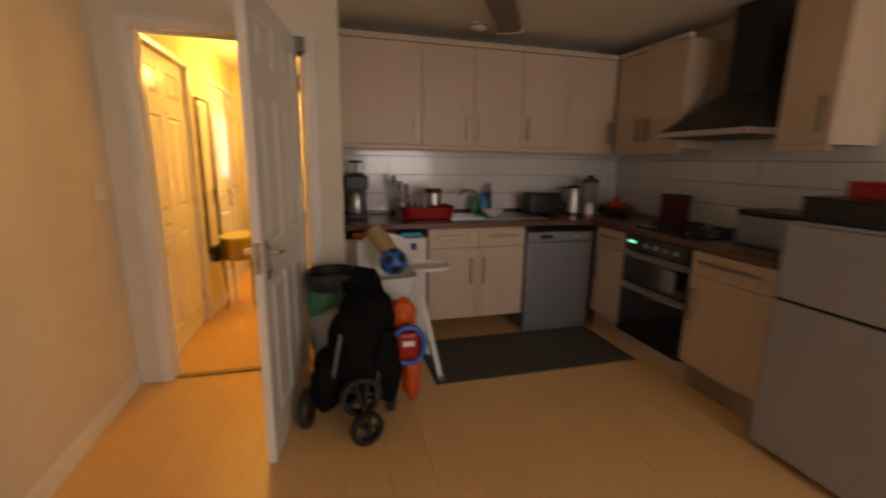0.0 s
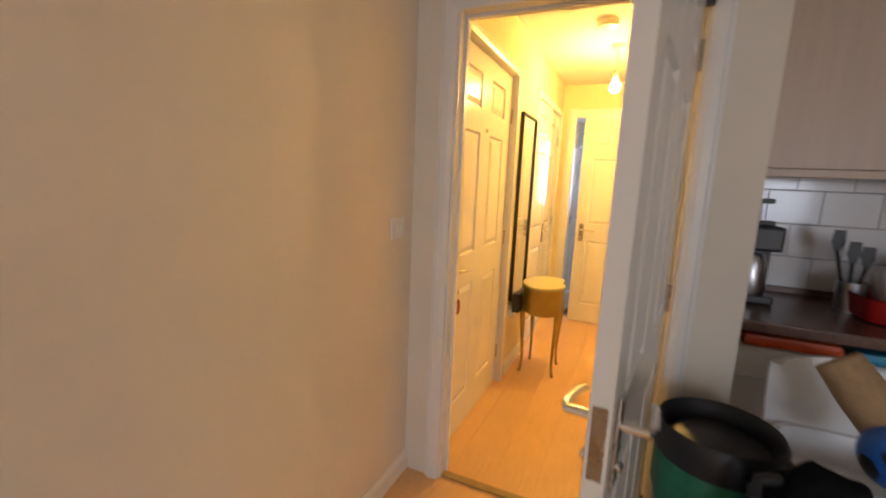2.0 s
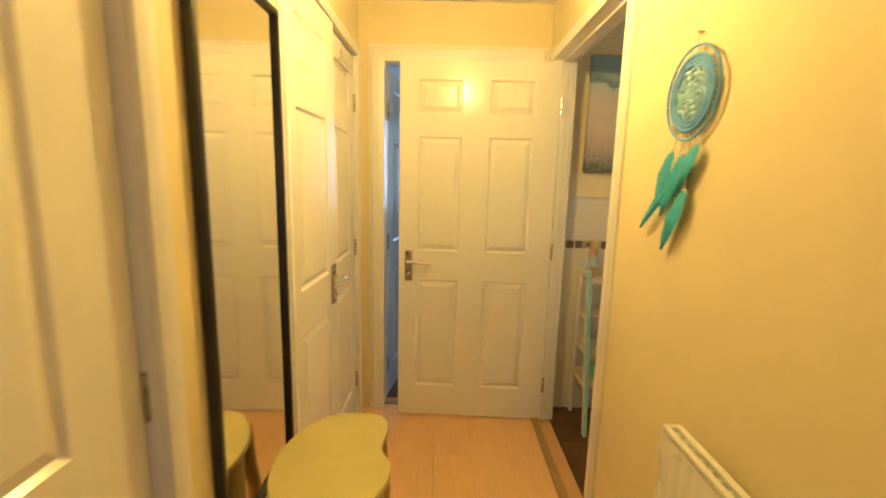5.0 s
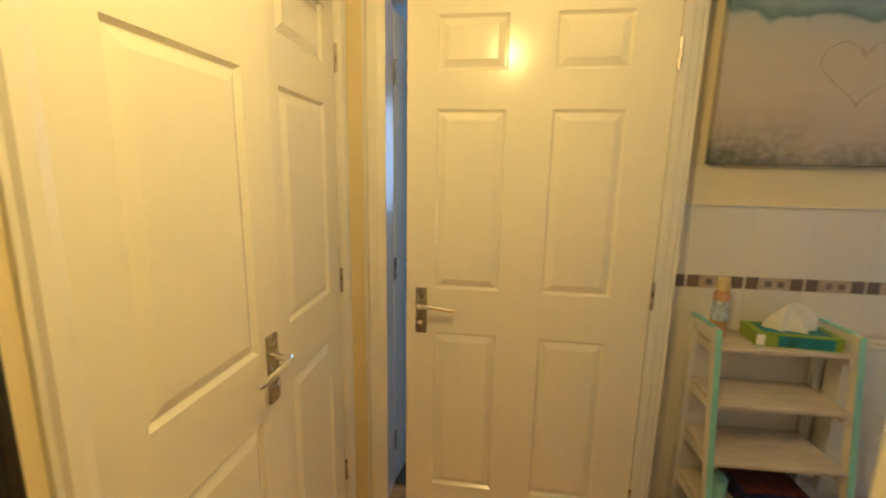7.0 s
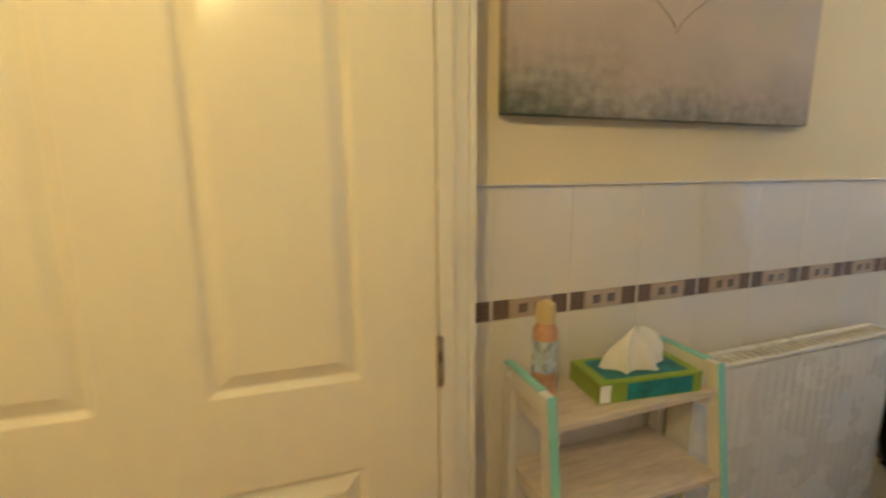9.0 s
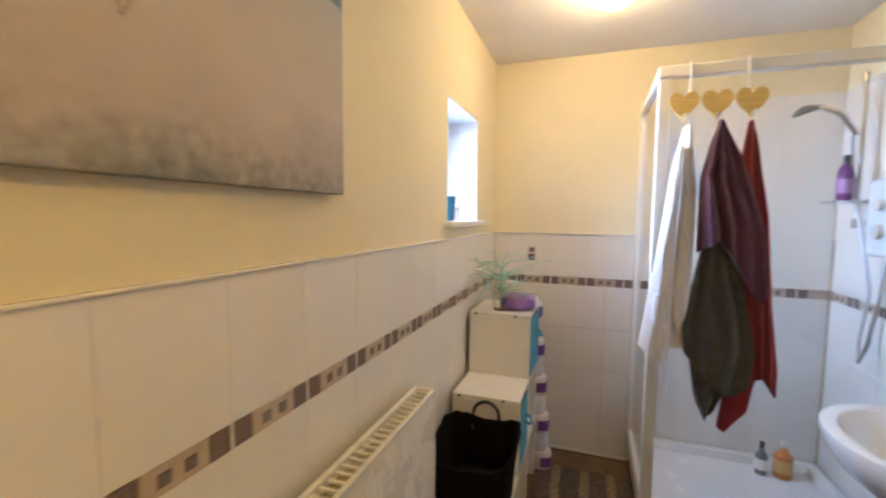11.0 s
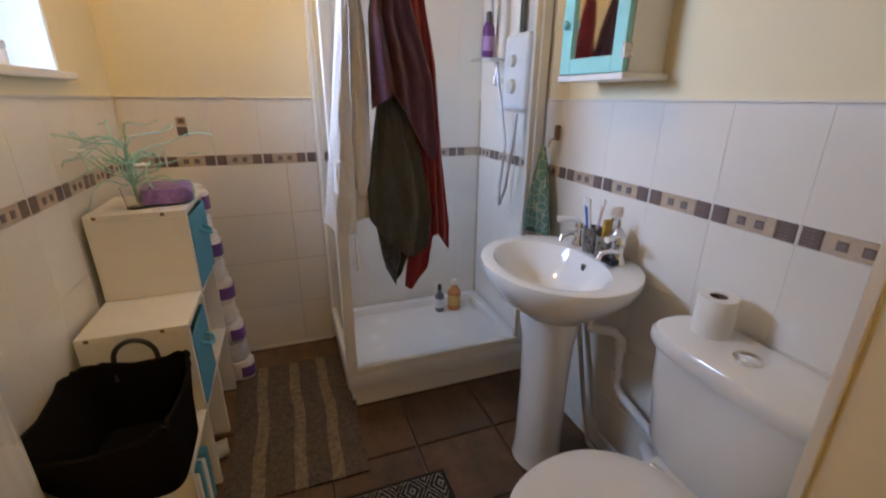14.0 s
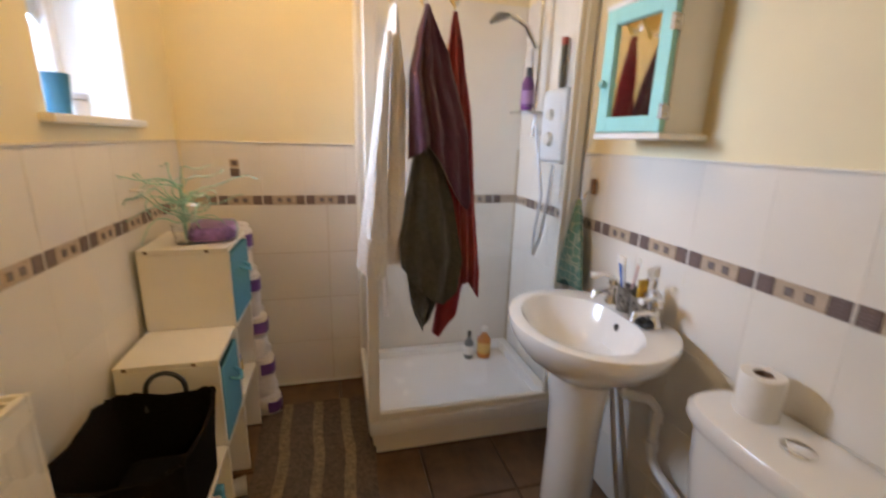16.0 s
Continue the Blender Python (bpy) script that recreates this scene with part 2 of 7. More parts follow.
def canvas_mat():
    m = mat("beach photo canvas", (0.5, 0.45, 0.42), 0.75, bump=0.15, bscale=400)
    nt = m.node_tree
    b = nt.nodes["Principled BSDF"]
    tc = nt.nodes.new("ShaderNodeTexCoord")
    sep = nt.nodes.new("ShaderNodeSeparateXYZ")
    nt.links.new(tc.outputs["Object"], sep.inputs[0])
    nz = nt.nodes.new("ShaderNodeTexNoise")
    nz.inputs["Scale"].default_value = 5
    nz.inputs["Detail"].default_value = 8
    nt.links.new(tc.outputs["Object"], nz.inputs["Vector"])
    add = nt.nodes.new("ShaderNodeMath")
    add.operation = 'MULTIPLY_ADD'
    nt.links.new(nz.outputs[0], add.inputs[0])
    add.inputs[1].default_value = 0.22
    slant = nt.nodes.new("ShaderNodeMath")
    slant.operation = 'MULTIPLY_ADD'
    slant.inputs[1].default_value = 0.09
    nt.links.new(sep.outputs["X"], slant.inputs[0])
    nt.links.new(sep.outputs["Z"], slant.inputs[2])
    nt.links.new(slant.outputs[0], add.inputs[2])
    cr = nt.nodes.new("ShaderNodeValToRGB")
    stops = [(0.10, (0.10, 0.12, 0.11)), (0.17, (0.30, 0.29, 0.28)), (0.25, (0.47, 0.41, 0.38)), (0.36, (0.60, 0.52, 0.47)), (0.50, (0.58, 0.53, 0.49)), (0.585, (0.50, 0.53, 0.56)), (0.605, (0.16, 0.25, 0.32)), (0.65, (0.30, 0.42, 0.50))]
    while len(cr.color_ramp.elements) < len(stops):
        cr.color_ramp.elements.new(0.5)
    for e, (p, c) in zip(cr.color_ramp.elements, stops):
        e.position, e.color = p, (*c, 1)
    nt.links.new(add.outputs[0], cr.inputs[0])
    n2 = nt.nodes.new("ShaderNodeTexNoise")
    n2.inputs["Scale"].default_value = 38
    n2.inputs["Detail"].default_value = 6
    nt.links.new(tc.outputs["Object"], n2.inputs["Vector"])
    low = nt.nodes.new("ShaderNodeMapRange")
    low.inputs[1].default_value, low.inputs[2].default_value = 0.30, 0.12
    nt.links.new(add.outputs[0], low.inputs[0])
    mx = nt.nodes.new("ShaderNodeMix")
    mx.data_type, mx.blend_type = 'RGBA', 'OVERLAY'
    nt.links.new(low.outputs[0], mx.inputs["Factor"])
    nt.links.new(cr.outputs[0], mx.inputs[6])
    nt.links.new(n2.outputs[0], mx.inputs[7])
    nt.links.new(mx.outputs[2], b.inputs["Base Color"])
    return m


M_CANVAS = canvas_mat()
M_SANDLINE = mat("drawn sand line", (0.44, 0.37, 0.32), 0.8, vary=0.2, scale=60)


# ---- mesh helpers ----
def box(bm, x0, y0, z0, x1, y1, z1, bev=0.0, seg=2):
    ret = bmesh.ops.create_cube(bm, size=1.0, matrix=Matrix.Translation(((x0 + x1) / 2, (y0 + y1) / 2, (z0 + z1) / 2)) @ Matrix.Diagonal((abs(x1 - x0), abs(y1 - y0), abs(z1 - z0), 1)))
    if bev:
        es = list({e for v in ret["verts"] for e in v.link_edges})
        bmesh.ops.bevel(bm, geom=es, offset=bev, segments=seg, affect='EDGES', profile=0.6)
    return bm


def bx(*a, **k):
    return box(bmesh.new(), *a, **k)


def tube(bm, pts, r, n=10, cap=True):
    pts = [Vector(p) for p in pts]
    rs = r if isinstance(r, (list, tuple)) else [r] * len(pts)
    rings, up = [], None
    for i, p in enumerate(pts):
        d = (pts[min(i + 1, len(pts) - 1)] - pts[max(i - 1, 0)]).normalized()
        if up is None:
            up = Vector((0, 0, 1)) if abs(d.z) < 0.9 else Vector((1, 0, 0))
        s = d.cross(up).normalized()
        up = s.cross(d).normalized()
        rings.append([bm.verts.new(p + rs[i] * (math.cos(a) * s + math.sin(a) * up)) for a in [2 * math.pi * k / n for k in range(n)]])
    for a, b in zip(rings, rings[1:]):
        for k in range(n):
            bm.faces.new((a[k], a[(k + 1) % n], b[(k + 1) % n], b[k]))
    if cap:
        bm.faces.new(rings[0][::-1])
        bm.faces.new(rings[-1])
    return bm


def loft(bm, rings, cap=True, loop=True):
    vs = [[bm.verts.new(p) for p in ring] for ring in rings]
    n = len(vs[0])
    for a, b in zip(vs, vs[1:]):
        for k in range(n if loop else n - 1):
            bm.faces.new((a[k], a[(k + 1) % n], b[(k + 1) % n], b[k]))
    if cap:
        bm.faces.new(vs[0][::-1])
        bm.faces.new(vs[-1])
    bmesh.ops.recalc_face_normals(bm, faces=bm.faces)
    return bm


def lathe(bm, prof, c=(0, 0, 0), n=24, cap=True):
    return loft(bm, [[(c[0] + r * math.cos(2 * math.pi * k / n), c[1] + r * math.sin(2 * math.pi * k / n), c[2] + z) for k in range(n)] for r, z in prof], cap)


def part(name, bm, material, parent=None, label="", smooth=False, at=None):
    me = bpy.data.meshes.new(name)
    bm.normal_update()
    bm.to_mesh(me)
    bm.free()
    me.materials.append(material)
    if smooth:
        for p in me.polygons:
            p.use_smooth = True
        me.set_sharp_from_angle(angle=radians(40))
    ob = new(name, me)
    ob.parent = parent
    if at is not None:
        ob.matrix_basis = at
    if label:
        tagged(ob, label)
    return ob


def thing(name, at, label, category, group="", kind=""):
    ob = new(name)
    ob.empty_display_size = 0.1
    ob.matrix_basis = at if isinstance(at, Matrix) else pose(*at)
    return tagged(ob, label, category, group, kind)


def structure(name, bm, material, label, smooth=False):
    return tagged(part(name, bm, material, None, "", smooth), label, name.split("_")[0], "", "structure")


# ---- the structure ----
CEIL = 2.30
XL, XR = -1.13, -0.10            # hall side walls
YD0, YD1 = 2.60, 2.70            # wall between living room and hall
YE = 5.38                        # end wall of the hall
LIVX = -1.27                     # living room side wall
KX, KY = 2.53, 3.40              # kitchen walls
BX1, BY0, BY1 = 2.75, 3.73, 5.42  # bathroom walls
HEAD = 1.995

# living room
bm = bmesh.new()
box(bm, LIVX - 0.15, -3.6, 0, LIVX, YD0, CEIL)
structure("wall_living_side", bm, M_WALL_L, "pale beige painted living room wall")
bm = bmesh.new()
box(bm, LIVX - 0.15, YD0, 0, -1.115, YD1, CEIL)
box(bm, -0.228, YD0, 0, -0.045, YD1, CEIL)
box(bm, -1.115, YD0, HEAD + 0.03, -0.228, YD1, CEIL)
structure("wall_hall_door", bm, M_WALL_L, "off-white wall round the hall doorway")
bm = bmesh.new()
box(bm, XR, YD1, 0, -0.045, KY + 0.02, CEIL)
box(bm, XR, KY + 0.02, 0, 0.0, 4.34, CEIL)
box(bm, XR, 4.34, HEAD + 0.03, 0.0, 5.30, CEIL)
box(bm, XR, 5.30, 0, 0.0, YE + 0.12, CEIL)
structure("wall_hall_right", bm, M_WALL, "cream painted hall wall")
bm = bmesh.new()
box(bm, XL - 0.12, YD1, HEAD + 0.03, XL, 3.68, CEIL)
box(bm, XL - 0.12, 3.68, 0, XL, 4.25, CEIL)
box(bm, XL - 0.12, 4.25, HEAD + 0.03, XL, 5.31, CEIL)
box(bm, XL - 0.12, 5.31, 0, XL, YE + 0.12, CEIL)
structure("wall_hall_left", bm, M_WALL, "cream painted hall wall with doorways")
bm = bmesh.new()
box(bm, XL, YE, 0, -1.02, YE + 0.12, CEIL)
box(bm, -0.17, YE, 0, XR, YE + 0.12, CEIL)
box(bm, -1.02, YE, HEAD + 0.03, -0.17, YE + 0.12, CEIL)
structure("wall_hall_end", bm, M_WALL, "cream painted end wall of the hall")
# kitchen
structure("wall_kitchen_back", bx(-0.045, KY, 0, KX + 0.15, KY + 0.02, CEIL), M_WALL_L, "pale kitchen back wall")
bm = bmesh.new()
box(bm, KX, -3.6, 0, KX + 0.15, KY, CEIL)
structure("wall_kitchen_side", bm, M_WALL_L, "pale kitchen side wall")
bm = bmesh.new()
box(bm, LIVX - 0.15, -3.75, 0, 0.7, -3.6, CEIL)
box(bm, 2.4, -3.75, 0, KX + 0.15, -3.6, CEIL)
box(bm, 0.7, -3.75, 0, 2.4, -3.6, 0.8)
box(bm, 0.7, -3.75, 2.1, 2.4, -3.6, CEIL)
structure("wall_living_back", bm, M_WALL_L, "pale living room wall with a window")
# bathroom
bm = bmesh.new()
WX0, WX1, WZ0, WZ1 = 1.845, 2.33, 1.37, 1.885
box(bm, 0.0, BY1, 0, WX0, BY1 + 0.28, CEIL)
box(bm, WX1, BY1, 0, BX1 + 0.15, BY1 + 0.28, CEIL)
box(bm, WX0, BY1, 0, WX1, BY1 + 0.28, WZ0)
box(bm, WX0, BY1, WZ1, WX1, BY1 + 0.28, CEIL)
structure("wall_bathroom_window", bm, M_BATHWALL, "soft yellow bathroom wall above tiles")
structure("wall_bathroom_far", bx(BX1, BY0 - 0.1, 0, BX1 + 0.15, BY1, CEIL), M_BATHWALL, "soft yellow bathroom wall above tiles")
structure("wall_bathroom_basin", bx(0.0, BY0 - 0.1, 0, BX1, BY0, CEIL), M_BATHWALL, "soft yellow bathroom wall above tiles")
structure("wall_bathroom_nib", bx(0.0, BY0, 0, 0.74, 4.2, CEIL), M_BATHWALL, "soft yellow wall nib beside the toilet")
# ceilings
for nm, a in (("ceiling_living", (LIVX - 0.15, -3.75, CEIL, KX + 0.15, KY + 0.02, CEIL + 0.1)), ("ceiling_hall", (XL - 0.12, KY + 0.02, CEIL, 0.0, YE + 0.12, CEIL + 0.1)), ("ceiling_bathroom", (0.0, BY0 - 0.1, CEIL, BX1 + 0.15, BY1 + 0.28, CEIL + 0.1)), ("ceiling_bedroom", (-2.2, YE + 0.12, CEIL, 1.2, 8.3, CEIL + 0.1))):
    structure(nm, bx(*a), M_CEIL, "plain off-white painted ceiling")
# bedroom beyond the end door
bm = bmesh.new()
box(bm, -2.3, YE + 0.12, 0, -2.2, 8.3, CEIL)
box(bm, 0.6, YE + 0.3, 0, 0.7, 8.3, CEIL)
box(bm, -2.3, 8.2, 0, -1.3, 8.3, CEIL)
box(bm, 0.1, 8.2, 0, 0.7, 8.3, CEIL)
box(bm, -1.3, 8.2, 0, 0.1, 8.3, 0.9)
box(bm, -1.3, 8.2, 2.1, 0.1, 8.3, CEIL)
box(bm, -2.2, YE + 0.12, 0, XL - 0.12, YE + 0.22, CEIL)
box(bm, 0.0, YE + 0.29, 0, 0.6, YE + 0.35, CEIL)
structure("wall_bedroom", bm, M_WHITEWALL, "white bedroom walls")
# closing walls of cupboard and porch behind the shut doors
bm = bmesh.new()
box(bm, XL - 0.6, 4.2, 0, XL - 0.55, 5.35, CEIL)
box(bm, XL - 0.3, 2.6, 0, XL - 0.25, 3.75, CEIL)
structure("wall_cupboard", bm, M_WHITEWALL, "white cupboard back wall")
# ground and floors
structure("ground", bx(-60, -60, -0.30, 60, 60, -0.12), M_RUG, "dull grey ground outside")
floor = structure("floor", bx(LIVX - 0.15, -3.7, -0.12, KX + 0.1, YE + 0.12, -0.010), M_SUB, "beech laminate floor")
structure("floor_bedroom", bx(-2.3, YE + 0.12, -0.12, 0.7, 8.3, 0.0), M_RUG, "dark carpet")
floor_bath = structure("floor_bathroom", bx(0.0, BY0, -0.0095, BX1, BY1, -0.006), M_TGROUT, "brown tiled bathroom floor")


# trims
def skirting(name, x0, y0, x1, y1, side, h=0.095, t=0.014):
    """A skirting board on a wall along x or y; side is the sign of the room from the wall."""
    bm = bmesh.new()
    if abs(x1 - x0) < 1e-6:
        prof = [(0, 0), (t, 0), (t, h * 0.72), (t * 0.45, h * 0.9), (t * 0.3, h), (0, h)]
        loft(bm, [[(x0 + side * a, y, b) for a, b in prof] for y in (y0, y1)])
    else:
        prof = [(0, 0), (t, 0), (t, h * 0.72), (t * 0.45, h * 0.9), (t * 0.3, h), (0, h)]
        loft(bm, [[(x, y0 + side * a, b) for a, b in prof] for x in (x0, x1)])
    return tagged(part(name, bm, M_GLOSS_W), "white painted skirting board", "skirting", "", "structure")


skirting("baseboard_living", LIVX, -3.5, LIVX, YD0, 1)
skirting("baseboard_hall_left", XL, 3.75, XL, 4.19, 1)
skirting("baseboard_hall_right", XR, YD1, XR, 4.28, -1)
skirting("baseboard_nib", -0.155, YD0, -0.045, YD0, -1)


def architrave(name, axis, at, a0, a1, side, head=HEAD, w=0.065, t=0.018):
    """A moulded frame round an opening from a0 to a1 on the wall plane x=at or y=at."""
    bm = bmesh.new()
    prof = [(0, 0), (0, 0.7), (0.35, 1.0), (0.75, 1.0), (0.85, 0.6), (1.0, 0.5), (1.0, 0)]

    def put(u, z, d):
        return (u, at + side * d, z) if axis == "y" else (at + side * d, u, z)
    for s, e in ((-1, a0), (1, a1)):
        loft(bm, [[put(e + s * w * p, z + (w * p if z > 1 else 0), t * q) for p, q in prof] for z in (0, head)])
    loft(bm, [[put(e + (-w * p if e == a0 else w * p), head + w * p, t * q) for p, q in prof] for e in (a0, a1)])
    return tagged(part(name, bm, M_GLOSS_W), "white painted door architrave", "door frame", "", "structure")


def lining(name, axis, a0, a1, d0, d1, head=HEAD, t=0.03, stop=None):
    """The lining inside an opening, from d0 to d1 through the wall."""
    bm = bmesh.new()

    def b(u0, u1, z0, z1, e0=d0, e1=d1):
        box(bm, *((u0, e0, z0, u1, e1, z1) if axis == "y" else (e0, u0, z0, e1, u1, z1)), bev=0.0015, seg=1)
    b(a0 - t, a0, 0, head + t)
    b(a1, a1 + t, 0, head + t)
    b(a0, a1, head, head + t)
    if stop is not None:
        b(a0, a0 + 0.012, 0, head, stop, stop + 0.03)
        b(a1 - 0.012, a1, 0, head, stop, stop + 0.03)
        b(a0 + 0.012, a1 - 0.012, head - 0.012, head, stop, stop + 0.03)
    return tagged(part(name, bm, M_GLOSS_W), "white painted door lining", "door frame", "", "structure")


lining("trim_living_lining", "y", -1.085, -0.258, YD0 + 0.001, YD1 - 0.001, stop=2.645)
architrave("trim_living", "y", YD0, -1.095, -0.250, -1)
architrave("trim_living_hall", "y", YD1, -1.095, -0.250, 1, w=0.03)
lining("trim_front_lining", "x", 2.735, 3.65, XL - 0.119, XL - 0.001, stop=XL - 0.1)
architrave("trim_front", "x", XL, 2.735, 3.65, 1, w=0.05)
lining("trim_cupboard_lining", "x", 4.28, 5.285, XL - 0.119, XL - 0.001)
architrave("trim_cupboard", "x", XL, 4.28, 5.285, 1, w=0.05)
lining("trim_bath_lining", "x", 4.37, 5.27, XR + 0.001, -0.001, stop=-0.06)
architrave("trim_bath", "x", XR, 4.37, 5.27, -1, w=0.055)
architrave("trim_bath_inner", "x", 0.0, 4.37, 5.27, 1, w=0.06)
lining("trim_bedroom_lining", "y", -0.99, -0.20, YE + 0.001, YE + 0.119)
architrave("trim_bedroom", "y", YE, -0.99, -0.20, -1, w=0.085)
for nm, a in (("threshold_living", (-1.085, 2.61, 0.001, -0.235, 2.65, 0.012)), ("threshold_bath", (-0.115, 4.37, 0.001, -0.075, 5.27, 0.014)), ("threshold_bedroom", (-0.99, YE + 0.02, 0.001, -0.2, YE + 0.06, 0.012))):
    structure(nm, bx(*a, bev=0.004), M_BRASS, "worn wooden threshold strip")


# ---- doors ----
def door(name, w, h, at, label, category="door", handle=True, hside=1, cols=((0.155, 0.43), (0.605, 0.88)), rows=((0.19, 0.82), (0.985, 1.60), (1.72, 1.89)), t=0.036, hz=0.93, both=True, hback=False):
    """A six panel door leaf: hinge at x=0, front face y=0 looking to -y."""
    d = thing(name, at, label, category, "", "structure" if name[:5] == "door_" else "")
    xs = [0.0] + [w * c for p in cols for c in p] + [w]
    zs = [0.008] + [z for r in rows for z in r] + [h]
    bm = bmesh.new()
    for y, flip in ((0.0, False), (t, True)):
        grid = [[bm.verts.new((x, y, z)) for x in xs] for z in zs]
        pan = []
        for j in range(len(zs) - 1):
            for i in range(len(xs) - 1):
                q = [grid[j][i], grid[j][i + 1], grid[j + 1][i + 1], grid[j + 1][i]]
                fc = bm.faces.new(q[::-1] if flip else q)
                if i % 2 and j % 2:
                    pan.append(fc)
        bmesh.ops.inset_individual(bm, faces=pan, thickness=0.004, depth=-0.003)
        bmesh.ops.inset_individual(bm, faces=pan, thickness=0.012, depth=-0.010)
        bmesh.ops.inset_individual(bm, faces=pan, thickness=0.004, depth=0.0)
        bmesh.ops.inset_individual(bm, faces=pan, thickness=0.034, depth=0.011)
    z0, z1 = zs[0], h
    for a in (((0, 0, z0), (0, t, z0), (0, t, z1), (0, 0, z1)), ((w, 0, z0), (w, 0, z1), (w, t, z1), (w, t, z0)), ((0, 0, z1), (0, t, z1), (w, t, z1), (w, 0, z1)), ((0, 0, z0), (w, 0, z0), (w, t, z0), (0, t, z0))):
        bm.faces.new([bm.verts.new(p) for p in a])
    bmesh.ops.remove_doubles(bm, verts=bm.verts, dist=0.0004)
    bmesh.ops.recalc_face_normals(bm, faces=bm.faces)
    leaf = part("leaf", bm, M_GLOSS, d, smooth=False)
    for z in (0.22, 1.0, 1.76):
        bm = bmesh.new()
        hy = t + 0.005 if hback else -0.005
        tube(bm, [(-0.004, hy, z - 0.045), (-0.004, hy, z + 0.045)], 0.006, 10)
        box(bm, -0.0025, 0.004, z - 0.045, -0.0005, t - 0.004, z + 0.045)
        part("hinge", bm, M_NICKEL, d, "dull metal butt hinge")
    if handle:
        for y, s in ((0.0, -1), (t, 1)) if both else ((0.0, -1),):
            x = w - 0.055
            hd = part("handle_plate", bx(x - 0.021, min(y, y + s * 0.008), hz - 0.085, x + 0.021, max(y, y + s * 0.008), hz + 0.085, bev=0.003), M_NICKEL, d, "scuffed nickel handle plate")
            bm = bmesh.new()
            tube(bm, [(x, y + s * 0.008, hz + 0.03), (x, y + s * 0.05, hz + 0.03), (x - 0.02, y + s * 0.056, hz + 0.03), (x - 0.06, y + s * 0.055, hz + 0.028), (x - 0.105, y + s * 0.052, hz + 0.022), (x - 0.125, y + s * 0.046, hz + 0.02)], [0.009, 0.009, 0.009, 0.0085, 0.008, 0.007], 10)
            part("lever", bm, M_CHROME, hd, "polished lever", smooth=True)
            bm = bmesh.new()
            lathe(bm, [(0.011, 0), (0.011, 0.006), (0.006, 0.010)], n=14)
            bmesh.ops.rotate(bm, verts=bm.verts, matrix=Matrix.Rotation(radians(90) * (1 if s < 0 else -1), 3, 'X'))
            bmesh.ops.translate(bm, verts=bm.verts, vec=(x, y + s * 0.008, hz - 0.045))
            part("turn_knob", bm, M_CHROME, hd, smooth=True)
        part("latch_plate", bx(w - 0.001, 0.006, hz - 0.05, w + 0.0015, t - 0.006, hz + 0.08), M_NICKEL, d, "metal latch plate")
    return d


# living room door: hinged on the jamb beside the kitchen, swung into the living room
d_living = door("door_living", 0.885, 1.985, pose(-0.310, 2.548, 0, 0, 0, -98.4), "white six-panel door standing open into the living room", hback=True)
# front door, shut, in the side wall of the hall
d_front = door("door_front", 0.90, 1.985, pose(XL - 0.066, 3.648, 0, 0, 0, -90), "shut white six-panel front door with keys in it", hz=0.90, hback=True)
# cupboard pair
d_cup1 = door("door_cupboard", 0.50, 1.985, pose(XL - 0.010, 4.285, 0, 0, 0, 87.0), "white panelled cupboard door left slightly ajar", cols=((0.2, 0.8),))
d_cup2 = door("door_cupboard_far", 0.495, 1.985, pose(XL - 0.048, 5.280, 0, 0, 0, -90), "shut white panelled cupboard door", handle=False, cols=((0.2, 0.8),), hback=True)
# bathroom door: hinged on the far jamb and swung across the end of the hall
d_bath = door("door_bathroom", 0.835, 1.982, pose(-0.062, 5.298, 0, 0, 0, 177.8), "white six-panel bathroom door swung open across the hall end", hz=0.90, hback=True)
# bedroom door, open into the bedroom
d_bed = door("door_bedroom", 0.75, 1.982, pose(-0.987, YE + 0.12, 0, 0, 0, 80), "white six-panel bedroom door standing open inwards")
bm = bmesh.new()
for k in range(5):
    box(bm, XL + 0.018, 4.87 + 0.02, 1.86 + k * 0.018, XL + 0.024, 5.13, 1.868 + k * 0.018)
tagged(part("door_vent", bm, M_GLOSS_W), "white louvred vent above the cupboard door", "vent")


# ---- lamps ----
def pendant(x, y, z):
    p = thing("pendant_lamp", (x, y, CEIL), "bare lit bulb hanging on a white flex from the hall ceiling", "lamp")
    part("ceiling_rose", lathe(bmesh.new(), [(0.045, 0), (0.045, -0.012), (0.03, -0.03), (0.008, -0.035)][::-1]), M_WHITEPL, p, smooth=True)
    h = z - CEIL
    part("flex", tube(bmesh.new(), [(0, 0, -0.03), (0, 0, h + 0.10)], 0.0035, 8), M_WHITEPL, p)
    part("bulb_holder", lathe(bmesh.new(), [(0.012, h + 0.105), (0.018, h + 0.09), (0.019, h + 0.045), (0.016, h + 0.04)][::-1]), M_WHITEPL, p, smooth=True)
    part("bulb", lathe(bmesh.new(), [(0.013, h + 0.042), (0.02, h + 0.03), (0.029, h + 0.008), (0.031, h - 0.010), (0.026, h - 0.028), (0.013, h - 0.040), (0.003, h - 0.043)][::-1], n=16), M_BULB, p, "glowing warm bulb", smooth=True)
    return p


